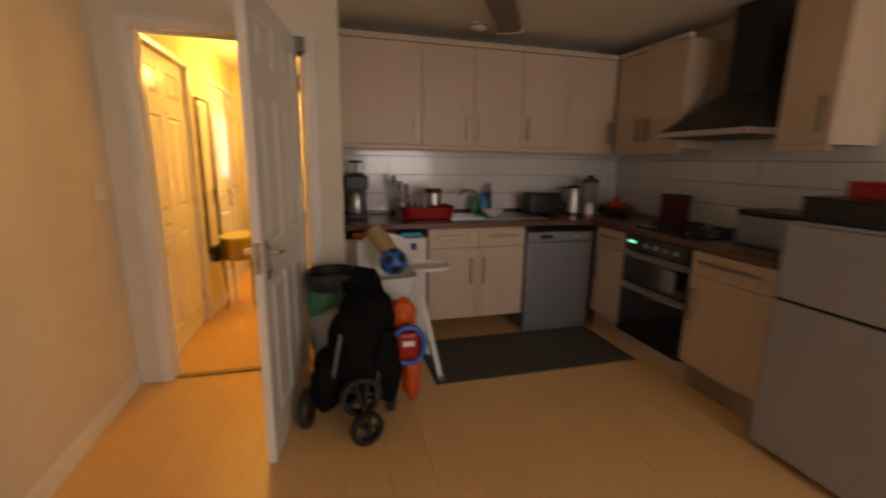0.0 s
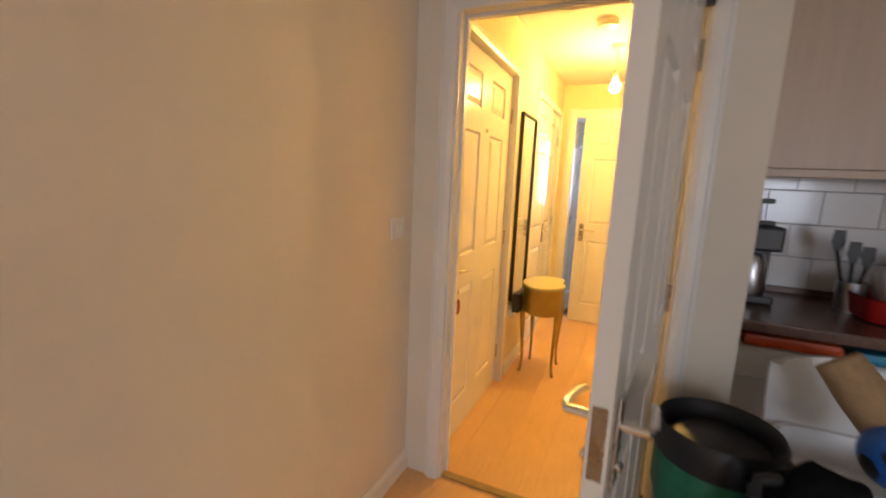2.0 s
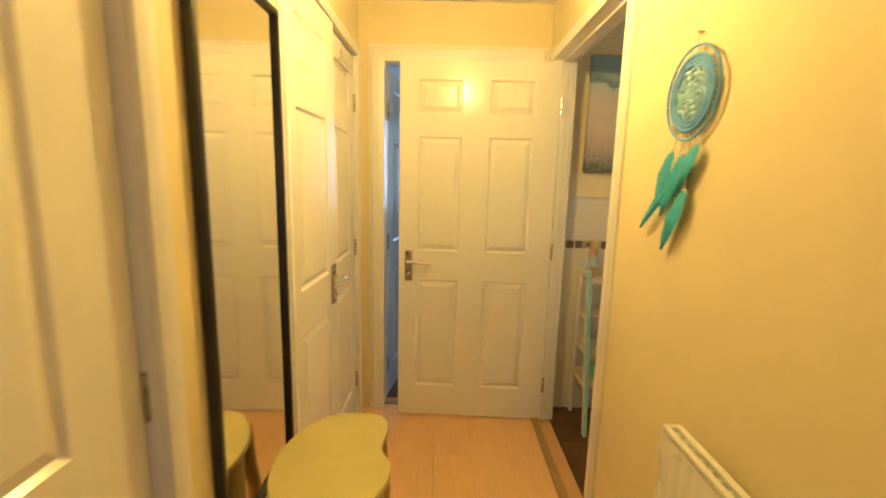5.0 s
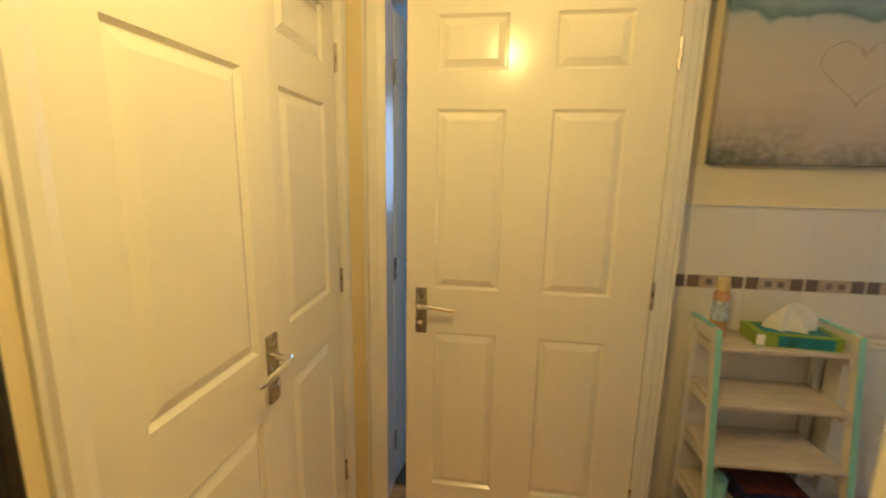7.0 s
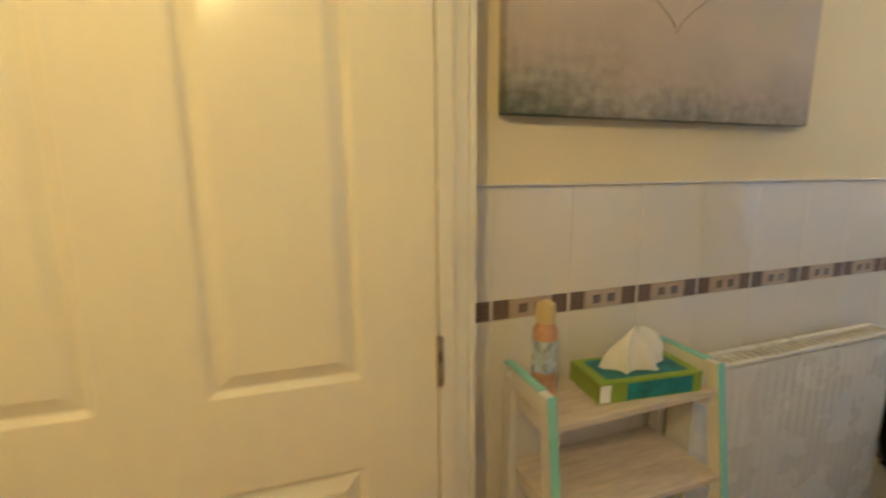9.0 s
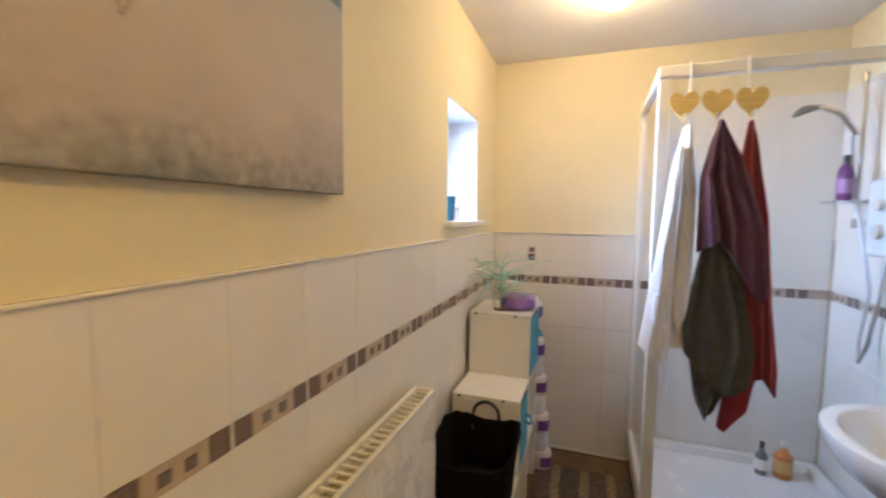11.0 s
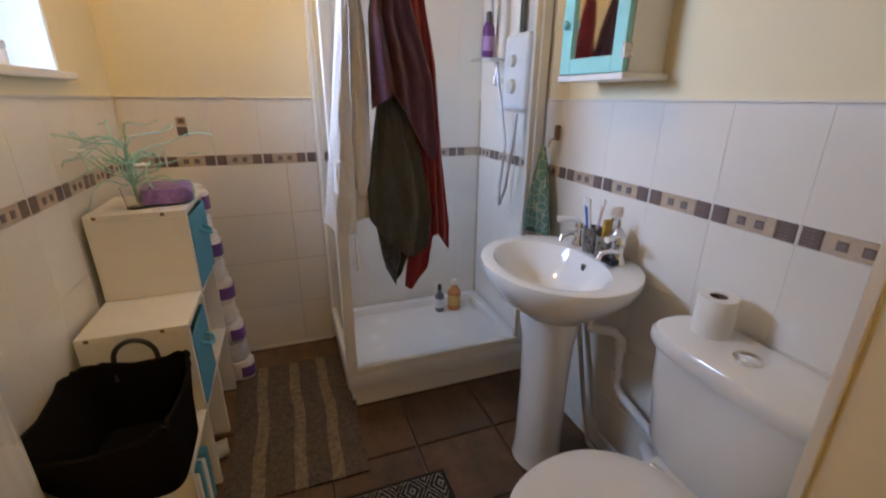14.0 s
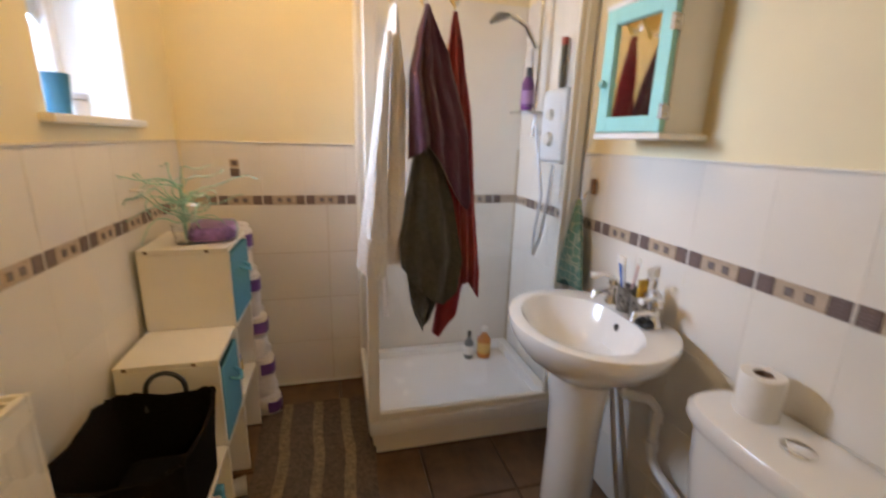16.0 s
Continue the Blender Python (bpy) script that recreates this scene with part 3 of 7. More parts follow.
pendant(-0.607, 4.224, 2.03)
bl = thing("ceiling_light", (2.03, 4.80, CEIL), "small round lit ceiling light in the bathroom", "lamp")
part("base_plate", lathe(bmesh.new(), [(0.10, 0), (0.10, -0.02), (0.085, -0.025)][::-1], n=28), M_WHITEPL, bl, smooth=True)
part("globe", lathe(bmesh.new(), [(0.055, -0.026), (0.06, -0.045), (0.052, -0.07), (0.03, -0.085), (0.004, -0.09)][::-1], n=20), M_BULB2, bl, "glowing warm globe", smooth=True)


# ---- bathroom ----
win = thing("window_bathroom", (0, 0, 0), "small frosted bathroom window in a deep white reveal", "window", "", "structure")
bm = bmesh.new()
box(bm, WX0, BY1 + 0.003, WZ0 - 0.001, WX0 + 0.008, BY1 + 0.18, WZ1)
box(bm, WX1 - 0.008, BY1 + 0.003, WZ0 - 0.001, WX1, BY1 + 0.18, WZ1)
box(bm, WX0 + 0.008, BY1 + 0.003, WZ1 - 0.008, WX1 - 0.008, BY1 + 0.18, WZ1)
part("window_reveal", bm, M_WHITEWALL, win)
part("window_sill", bx(WX0 - 0.035, BY1 - 0.035, WZ0 - 0.022, WX1 + 0.035, BY1 + 0.18, WZ0 + 0.002, bev=0.006), M_GLOSS_W, win, "white painted sill")
bm = bmesh.new()
y0, y1 = BY1 + 0.18, BY1 + 0.23
for a in ((WX0, WX0 + 0.05, WZ0, WZ1), (WX1 - 0.05, WX1, WZ0, WZ1), (WX0 + 0.05, WX1 - 0.05, WZ0, WZ0 + 0.05), (WX0 + 0.05, WX1 - 0.05, WZ1 - 0.05, WZ1)):
    box(bm, a[0], y0, a[2], a[1], y1, a[3], bev=0.005)
part("window_frame", bm, M_WHITEPL, win)
pane = part("pane", bx(WX0 + 0.05, y0 + 0.02, WZ0 + 0.05, WX1 - 0.05, y0 + 0.026, WZ1 - 0.05), M_FROST, win)
pane.visible_shadow = False

cup = thing("tumbler", (2.0, BY1 + 0.05, WZ0 + 0.002), "blue plastic tumbler on the window sill", "cup")
part("body", lathe(bmesh.new(), [(0.028, 0), (0.036, 0.11), (0.033, 0.11), (0.026, 0.006)], n=20), mat("petrol blue plastic", (0.03, 0.14, 0.22), 0.35), cup, smooth=True)
jar = thing("small_jar", (2.11, BY1 + 0.06, WZ0 + 0.002), "white lidded jar on the window sill", "jar")
part("body", lathe(bmesh.new(), [(0.03, 0), (0.032, 0.045), (0.02, 0.05)], n=20), M_WHITEPL, jar, smooth=True)
part("lid", lathe(bmesh.new(), [(0.033, 0.05), (0.033, 0.066), (0.028, 0.069)], n=20), mat("pale lid", (0.6, 0.62, 0.66), 0.4), jar, smooth=True)


# shower
sh = thing("shower_cubicle", (0, 0, 0), "white framed shower cubicle with clear glass and a low tray", "shower")
SX, SY = 2.09, 4.62
bm = bx(SX, BY0 + 0.016, 0.095, BX1 - 0.016, SY, 0.17, bev=0.012)
tp = [f for f in bm.faces if f.normal.z > 0.9 and f.calc_area() > 0.2]
bmesh.ops.inset_individual(bm, faces=tp, thickness=0.05, depth=0.0)
bmesh.ops.inset_individual(bm, faces=tp, thickness=0.02, depth=-0.035)
part("tray", bm, M_ACRYL, sh, "white acrylic shower tray", smooth=True)
part("plinth", bx(SX + 0.018, BY0 + 0.016, 0.0, BX1 - 0.016, SY - 0.018, 0.0945), M_FRAMEW, sh, "cream white plinth")
for x0, yy0, x1, yy1 in ((SX, SY - 0.045, SX + 0.04, SY), (SX, BY0 + 0.016, SX + 0.04, BY0 + 0.056), (BX1 - 0.045, SY - 0.035, BX1 - 0.016, SY)):
    part("post", bx(x0, yy0, 0.1705, x1, yy1, 1.945, bev=0.006), M_FRAMEW, sh)
part("top_rail", bx(SX - 0.003, BY0 + 0.016, 1.9455, SX + 0.043, SY + 0.003, 1.993, bev=0.006), M_FRAMEW, sh)
part("top_rail", bx(SX + 0.0435, SY - 0.04, 1.947, BX1 - 0.016, SY + 0.001, 1.990, bev=0.006), M_FRAMEW, sh)
part("bottom_rail", bx(SX + 0.004, BY0 + 0.056, 0.1705, SX + 0.036, SY - 0.045, 0.20, bev=0.004), M_FRAMEW, sh)
part("bottom_rail", bx(SX + 0.04, SY - 0.034, 0.1705, BX1 - 0.045, SY - 0.004, 0.20, bev=0.004), M_FRAMEW, sh)
for a in ((SX + 0.017, BY0 + 0.056, 0.20, SX + 0.023, SY - 0.045, 1.945), (SX + 0.04, SY - 0.021, 0.20, BX1 - 0.045, SY - 0.016, 1.946)):
    p = part("glass_panel", bx(*a), M_GLASS, sh, "clear glass panel")
    p.visible_shadow = False
part("door_edge", bx(SX + 0.008, BY0 + 0.0565, 0.2, SX + 0.032, BY0 + 0.080, 1.93, bev=0.003), M_FRAMEW, sh)
# riser rail with head
rr = thing("shower_rail", (2.45, BY0 + 0.016, 0), "chrome shower riser rail with handset and soap shelf", "shower head")
part("rail", tube(bmesh.new(), [(0, 0.05, 1.36), (0, 0.05, 2.0)], 0.010, 12), M_CHROME, rr, smooth=True)
for z in (1.38, 1.98):
    part("bracket", lathe(bmesh.new(), [(0.018, z - 0.02), (0.018, z + 0.02)], (0, 0.05, 0), 14), M_CHROME, rr, smooth=True)
    part("wall_stub", bx(-0.012, 0.0, z - 0.012, 0.012, 0.045, z + 0.012, bev=0.003), M_CHROME, rr)
part("handset", tube(bmesh.new(), [(0, 0.07, 1.75), (0.0, 0.13, 1.84), (0.01, 0.20, 1.875), (0.02, 0.24, 1.87)], [0.012, 0.013, 0.012, 0.016], 12), M_CHROME, rr, smooth=True)
bm = lathe(bmesh.new(), [(0.012, 0.03), (0.045, 0.012), (0.05, 0.0), (0.045, -0.004)][::-1], n=22)
bmesh.ops.rotate(bm, verts=bm.verts, matrix=Matrix.Rotation(radians(-18), 3, 'X'))
bmesh.ops.translate(bm, verts=bm.verts, vec=(0.02, 0.245, 1.855))
part("shower_head", bm, mat("grey shower head", (0.2, 0.2, 0.2), 0.3, metal=0.7), rr, smooth=True)
part("soap_shelf", bx(-0.06, 0.03, 1.46, 0.06, 0.16, 1.475, bev=0.006), M_CHROME, rr)
bt = thing("shampoo_bottle", (2.45, BY0 + 0.115, 1.475), "purple shampoo bottle on the soap shelf", "bottle")
part("body", lathe(bmesh.new(), [(0.022, 0), (0.028, 0.01), (0.028, 0.12), (0.018, 0.145), (0.01, 0.15)], n=18), M_PURB, bt, smooth=True)
part("cap", lathe(bmesh.new(), [(0.012, 0.15), (0.012, 0.19)], n=14), M_BLACK, bt, smooth=True)
part("label_band", lathe(bmesh.new(), [(0.0286, 0.03), (0.0286, 0.09)], n=18, cap=False), mat("pale lilac label", (0.35, 0.2, 0.4), 0.5), bt, smooth=True)
el = thing("electric_shower", (2.225, BY0 + 0.016, 1.40), "white electric shower box on the tiles", "shower unit")
part("casing", bx(-0.098, 0, -0.15, 0.098, 0.085, 0.155, bev=0.03, seg=3), M_WHITEPL, el, smooth=True)
for z, r in ((0.05, 0.024), (-0.05, 0.03)):
    bm = lathe(bmesh.new(), [(r, 0), (r * 0.9, 0.018), (r * 0.3, 0.02)], n=20)
    bmesh.ops.rotate(bm, verts=bm.verts, matrix=Matrix.Rotation(radians(-90), 3, 'X'))
    bmesh.ops.translate(bm, verts=bm.verts, vec=(0, 0.084, z))
    part("dial", bm, M_CREAMPL, el, smooth=True)
part("hose", tube(bmesh.new(), [(0.03, 0.04, -0.16), (0.03, 0.05, -0.3), (0.06, 0.06, -0.5), (0.09, 0.07, -0.58), (0.12, 0.06, -0.5), (0.1, 0.05, -0.3), (0.17, 0.05, -0.1), (0.24, 0.07, 0.2), (0.25, 0.08, 0.35)], 0.0075, 10), M_STEEL, el, "ribbed steel shower hose", smooth=True)
rz = thing("razor_holder", (2.30, BY0 + 0.016, 1.62), "dark patterned strip hung on the shower wall", "holder")
part("strip", bx(-0.012, 0, -0.1, 0.012, 0.02, 0.12, bev=0.003), M_BLACK, rz)
part("red_top", bx(-0.013, 0, 0.1205, 0.013, 0.021, 0.15, bev=0.003), M_REDPL, rz)
for x, y, h, r, m, lb in ((2.60, 4.02, 0.135, 0.026, M_GREYPL, "dark grey pump soap bottle in the shower tray"), (2.60, 3.93, 0.155, 0.038, M_SOAPOR, "amber body wash bottle in the shower tray")):
    b = thing("soap_bottle", (x, y, 0.1355), lb, "bottle")
    part("body", lathe(bmesh.new(), [(r * 0.9, 0), (r, 0.012), (r, h * 0.72), (r * 0.5, h * 0.85), (r * 0.4, h)], n=20), m, b, smooth=True)
    part("cap", lathe(bmesh.new(), [(r * 0.45, h), (r * 0.45, h + 0.025), (r * 0.3, h + 0.03)], n=14), M_BLACK if h < 0.14 else M_CREAMPL, b, smooth=True)
    part("label_band", lathe(bmesh.new(), [(r + 0.0006, h * 0.2), (r + 0.0006, h * 0.6)], n=20, cap=False), M_PAPER if h < 0.14 else mat("gold label", (0.6, 0.36, 0.08), 0.4), b, smooth=True)

# heart hooks over the shower door with towels
hk = thing("heart_hook_rack", (SX, 4.42, 1.9985), "three wooden hearts on an over-door hook rack", "hook rack")
for dy in (0.112, 0.0, -0.112):
    pts = []
    for k in range(28):
        a = 2 * math.pi * k / 28
        pts.append((0.055 * math.sin(a) ** 3 * 0.95, (13 * math.cos(a) - 5 * math.cos(2 * a) - 2 * math.cos(3 * a) - math.cos(4 * a)) / 17 * 0.068))
    bm = loft(bmesh.new(), [[(x, dy + p, -0.165 + q) for p, q in pts] for x in (-0.022, -0.010)])
    h = part("heart", bm, M_HEART, hk, "yellow varnished wooden heart")
    part("hook", tube(bmesh.new(), [(-0.01, dy, -0.19), (-0.03, dy, -0.225), (-0.055, dy, -0.225), (-0.06, dy, -0.205)], 0.004, 8), M_CHROME, h, smooth=True)
for dy in (0.09, -0.10):
    part("strap", tube(bmesh.new(), [(0.047, dy, -0.03), (0.047, dy, 0.0), (-0.007, dy, 0.0), (-0.009, dy, -0.12)], 0.004, 6), M_FRAMEW, hk)


def drape(name, at, label, category, rows, m, folds=5, amp=0.16, seed=1, n=44, hem=0.02):
    """A hanging cloth: rows of height, centre along y, half width, half depth."""
    rnd = random.Random(seed)
    ph = [rnd.uniform(0, 6.28) for _ in range(4)]
    hts = [r[0] for r in rows]
    rings = []
    steps = 46
    for j in range(steps + 1):
        z = hts[0] + (hts[-1] - hts[0]) * j / steps
        cy, hw, hd = (float(np.interp(-z, [-a for a in hts], [r[i] for r in rows])) for i in (1, 2, 3))
        ring = []
        for k in range(n):
            a = 2 * math.pi * k / n
            u = j / steps
            w = 1 + amp * (math.sin(folds * a + ph[0] + 1.3 * u) * 0.6 + math.sin((folds + 3) * a + ph[1] - 2 * u) * 0.35 + 0.3 * math.sin(2 * a + ph[2] + 3 * u))
            zz = z + (hem * math.sin(3 * a + ph[3]) + 0.6 * hem * math.sin(5 * a)) * u ** 3
            ring.append((-hd * math.cos(a) * w, cy + hw * math.sin(a) * (1 + amp * 0.25 * math.sin(4 * a + ph[2] + 2 * u)), zz))
        rings.append(ring)
    t = thing(name, at, label, category)
    part("cloth", loft(bmesh.new(), rings), m, t, smooth=True)
    return t


def edge(pairs, z):
    """The place along y of an edge given as (height, y) from the top down."""
    return float(np.interp(-z, [-p[0] for p in pairs], [p[1] for p in pairs]))


def hung(left, right, hem, x, depth, pleats, seed, n=46, steps=44, thick=0.012):
    """A cloth gathered at the top: two edges, a hem of (share, height), pleats of growing depth."""
    rnd = random.Random(seed)
    ph = [rnd.uniform(0, 6.28) for _ in range(5)]
    top = left[0][0]
    rings = []
    for j in range(steps + 1):
        u = j / steps
        front, rear = [], []
        for k in range(n):
            s = k / (n - 1)
            bot = float(np.interp(s, [h[0] for h in hem], [h[1] for h in hem]))
            z = top + (bot - top) * u
            le, ri = edge(left, z), edge(right, z)
            sw = s + 0.035 * math.sin(5 * u + ph[0] + 4 * s) * min(1, 4 * s, 4 * (1 - s))
            y = le + (ri - le) * sw
            f = (pleats * sw + 0.35 * math.sin(2.2 * u + ph[1]) + 0.25 * math.sin(3 * s + ph[2])) % 1.0
            ridge = (0.5 - 0.5 * math.cos(2 * math.pi * f)) ** 0.8
            g = min(1, 0.35 + 1.1 * u) * (0.55 + 0.45 * math.sin(pleats * 1.7 * s + ph[3]))
            belly = math.sin(math.pi * min(1, max(0, s))) ** 0.6
            d = depth * (0.35 * belly * min(1, 0.4 + u) + 0.65 * g * ridge) + 0.009 * noise.noise(Vector((5 * s, 8 * u, seed))) + 0.003 * noise.noise(Vector((17 * s, 26 * u, seed)))
            front.append((x - d, y, z))
            rear.append((x - d * 0.35 + thick, y, z + 0.002))
        rings.append(front + rear[::-1])
    return loft(bmesh.new(), rings)


def panel(left, right, hem, x, bulge, seed, thick=0.010, n=40, steps=50):
    """A soft hanging panel: two edges as (height, y), a hem as (share, height), a round belly and loose low folds."""
    top = left[0][0]
    rings = []
    for j in range(steps + 1):
        u = j / steps
        front, rear = [], []
        for k in range(n):
            w = k / (n - 1)
            z = top + (float(np.interp(w, [h[0] for h in hem], [h[1] for h in hem])) - top) * u
            le, ri = edge(left, z), edge(right, z)
            d = bulge * math.sin(math.pi * (0.06 + 0.88 * w)) ** 0.55 + 0.014 * u * noise.noise(Vector((2.3 * w + seed, 1.6 * u, seed))) + 0.004 * noise.noise(Vector((6 * w, 9 * u, seed)))
            front.append((x - d, le + (ri - le) * w, z))
            rear.append((x + thick, le + (ri - le) * w, z + 0.001))
        rings.append(front + rear[::-1])
    return loft(bmesh.new(), rings)


rb = thing("bathrobe", (0, 0, 0), "cream towelling bathrobe on an over-door hook", "robe")
part("back", panel([(1.745, 4.53), (1.585, 4.565), (1.296, 4.600), (1.037, 4.625), (0.84, 4.62)], [(1.745, 4.512), (1.5, 4.478), (0.95, 4.49), (0.80, 4.50)], [(0, 0.90), (0.5, 0.875), (1, 0.885)], 2.06, 0.03, 4), M_ROBE, rb, smooth=True)
part("lapel", panel([(1.742, 4.527), (1.4, 4.540), (1.1, 4.548), (0.93, 4.545)], [(1.742, 4.513), (1.4, 4.485), (1.1, 4.488), (0.93, 4.505)], [(0, 1.0), (0.5, 0.955), (1, 1.02)], 2.022, 0.026, 6, n=26), M_ROBE, rb, "turned cream lapel", smooth=True)
part("sleeve", panel([(1.66, 4.555), (1.4, 4.592), (1.2, 4.618), (0.98, 4.648), (0.84, 4.668)], [(1.66, 4.535), (1.4, 4.546), (1.2, 4.549), (0.98, 4.552), (0.84, 4.560)], [(0, 0.885), (0.35, 0.855), (0.8, 0.832), (1, 0.845)], 2.012, 0.034, 9, n=34), M_ROBE, rb, "hanging cream sleeve", smooth=True)
part("cuff", panel([(1.10, 4.616), (0.95, 4.628)], [(1.135, 4.590), (0.95, 4.566)], [(0, 1.0), (0.5, 0.965), (1, 0.97)], 1.985, 0.018, 5, n=18, thick=0.02, steps=16), M_ROBE, rb, "folded patch pocket", smooth=True)
part("belt", panel([(0.92, 4.572), (0.80, 4.566), (0.66, 4.562)], [(0.92, 4.552), (0.80, 4.548), (0.66, 4.543)], [(0, 0.68), (1, 0.67)], 2.035, 0.006, 3, n=8, thick=0.005), M_ROBE, rb, smooth=True)
part("loop", tube(bmesh.new(), [(2.015, 4.52, 1.735), (2.005, 4.52, 1.765), (2.015, 4.525, 1.745)], 0.003, 6), M_PAPER, rb)
tw = thing("bath_towel", (0, 0, 0), "plum towel bunched on a hook", "towel")
part("cloth", hung([(1.752, 4.425), (1.66, 4.452), (1.546, 4.476), (1.275, 4.478), (1.0, 4.47)], [(1.752, 4.413), (1.608, 4.343), (1.36, 4.268), (1.11, 4.25), (1.0, 4.25)], [(0, 1.265), (0.28, 1.315), (0.55, 1.24), (0.8, 1.13), (0.95, 1.085), (1, 1.12)], 2.0, 0.055, 3.4, 7), M_PURPLE, tw, smooth=True)
tw = thing("bath_towel", (0, 0, 0), "dark grey towel hanging under a plum one", "towel")
part("cloth", hung([(1.42, 4.45), (1.296, 4.452), (1.189, 4.47), (0.991, 4.503), (0.878, 4.498), (0.72, 4.470)], [(1.42, 4.40), (1.296, 4.37), (1.122, 4.312), (0.897, 4.268), (0.72, 4.290)], [(0, 0.87), (0.2, 0.785), (0.5, 0.735), (0.8, 0.712), (1, 0.77)], 2.03, 0.052, 2.6, 11), M_GREYT, tw, smooth=True)
part("corner", hung([(0.86, 4.475), (0.72, 4.455), (0.60, 4.425)], [(0.86, 4.35), (0.72, 4.352), (0.60, 4.39)], [(0, 0.66), (0.4, 0.595), (1, 0.68)], 2.045, 0.03, 1.7, 13, n=26), M_GREYT, tw, smooth=True)
tw = thing("bath_towel", (0, 0, 0), "crimson towel hung from a heart hook", "towel")
part("cloth", hung([(1.755, 4.317), (1.6, 4.338), (1.3, 4.35), (0.9, 4.34), (0.74, 4.345), (0.56, 4.365)], [(1.755, 4.305), (1.65, 4.28), (1.402, 4.236), (1.077, 4.21), (0.826, 4.18), (0.70, 4.178)], [(0, 0.575), (0.12, 0.563), (0.42, 0.665), (0.50, 0.79), (0.62, 0.805), (0.85, 0.76), (0.97, 0.72), (1, 0.73)], 2.055, 0.05, 4.2, 21, n=60), M_RED, tw, smooth=True)


# basin
ba = thing("pedestal_basin", (1.60, BY0, 0), "white ceramic pedestal basin with two lever taps", "basin")
def oval(cx, cy, rx, ry, z, n=40, flat=-10.0):
    return [(cx + rx * math.cos(2 * math.pi * k / n), max(flat, cy + ry * math.sin(2 * math.pi * k / n)), z) for k in range(n)]
F = 0.016
rings = [oval(0, 0.23, 0.09, 0.09, 0.60, flat=F), oval(0, 0.235, 0.13, 0.13, 0.64, flat=F), oval(0, 0.24, 0.215, 0.20, 0.70, flat=F), oval(0, 0.24, 0.265, 0.235, 0.755, flat=F), oval(0, 0.24, 0.28, 0.245, 0.79, flat=F), oval(0, 0.24, 0.278, 0.243, 0.803, flat=F), oval(0, 0.24, 0.262, 0.228, 0.808, flat=F + 0.01), oval(0, 0.275, 0.225, 0.165, 0.802, flat=0.12), oval(0, 0.275, 0.205, 0.15, 0.775, flat=0.13), oval(0, 0.27, 0.15, 0.11, 0.70, flat=0.15), oval(0, 0.265, 0.06, 0.045, 0.672, flat=0.2), oval(0, 0.265, 0.02, 0.02, 0.67, flat=0.2)]
part("bowl", loft(bmesh.new(), rings), M_CERAMIC, ba, smooth=True)
prs = [(0.100, 0.088, 0.0), (0.098, 0.084, 0.02), (0.093, 0.08, 0.08), (0.091, 0.078, 0.35), (0.095, 0.085, 0.52), (0.105, 0.10, 0.6), (0.115, 0.11, 0.655)]
part("pedestal", loft(bmesh.new(), [oval(0, 0.25, rx, ry, z, 32, 0.15) for rx, ry, z in prs]), M_CERAMIC, ba, smooth=True)
# no hole is cut: a black block paints its shade
part("overflow", bx(-0.007, 0.1205, 0.755, 0.007, 0.1385, 0.775), M_BLACK, ba, "black block for the shade in the overflow hole")
part("plug_waste", lathe(bmesh.new(), [(0.022, 0.6715), (0.022, 0.674), (0.012, 0.675)], (0, 0.265, 0), 18), M_CHROME, ba, smooth=True)
for sx, rot in ((0.115, 0.5), (-0.085, -0.3)):
    bm = bmesh.new()
    lathe(bm, [(0.026, 0.806), (0.022, 0.815), (0.015, 0.83), (0.015, 0.865), (0.019, 0.87), (0.017, 0.885), (0.008, 0.89)], (sx, 0.075, 0), 18)
    tube(bm, [(sx, 0.075, 0.842), (sx, 0.11, 0.85), (sx, 0.145, 0.845), (sx, 0.155, 0.825)], [0.011, 0.011, 0.010, 0.009], 10)
    tp = part("tap", bm, M_CHROME, ba, "chrome pillar tap", smooth=True)
    part("lever", tube(bmesh.new(), [(sx, 0.075, 0.89), (sx + 0.03 * rot, 0.1, 0.90), (sx + 0.07 * rot, 0.15, 0.897)], [0.007, 0.008, 0.010], 10), M_CERAMIC, tp, "white porcelain lever", smooth=True)
bm = bmesh.new()
tube(bm, [(-0.085, 0.15, 0.66), (-0.085, 0.15, 0.585)], 0.012, 12)
tube(bm, [(-0.085, 0.15, 0.585), (-0.095, 0.11, 0.575), (-0.115, 0.07, 0.57), (-0.13, 0.05, 0.545), (-0.135, 0.05, 0.40), (-0.145, 0.05, 0.365), (-0.175, 0.05, 0.345), (-0.40, 0.05, 0.285), (-0.56, 0.05, 0.245)], 0.015, 12)
wp = part("waste_pipe", bm, M_WHITEPL, ba, "white plastic waste pipe", smooth=True)
for p, q in (((-0.385, 0.05, 0.289), (-0.42, 0.05, 0.280)), ((-0.131, 0.05, 0.53), (-0.133, 0.05, 0.50)), ((-0.134, 0.05, 0.43), (-0.136, 0.05, 0.40))):
    part("pipe_collar", tube(bmesh.new(), [p, q], 0.020, 12), M_WHITEPL, wp, smooth=True)
for dz, dy in ((0.10, 0.05), (0.055, 0.08)):
    part("supply_pipe", tube(bmesh.new(), [(0.06, dy, 0.55), (-0.02, dy, 0.2 + dz), (-0.08, dy, dz + 0.02), (-0.62, dy, dz)], 0.009, 8), M_COPPER, ba, "painted copper pipe", smooth=True)
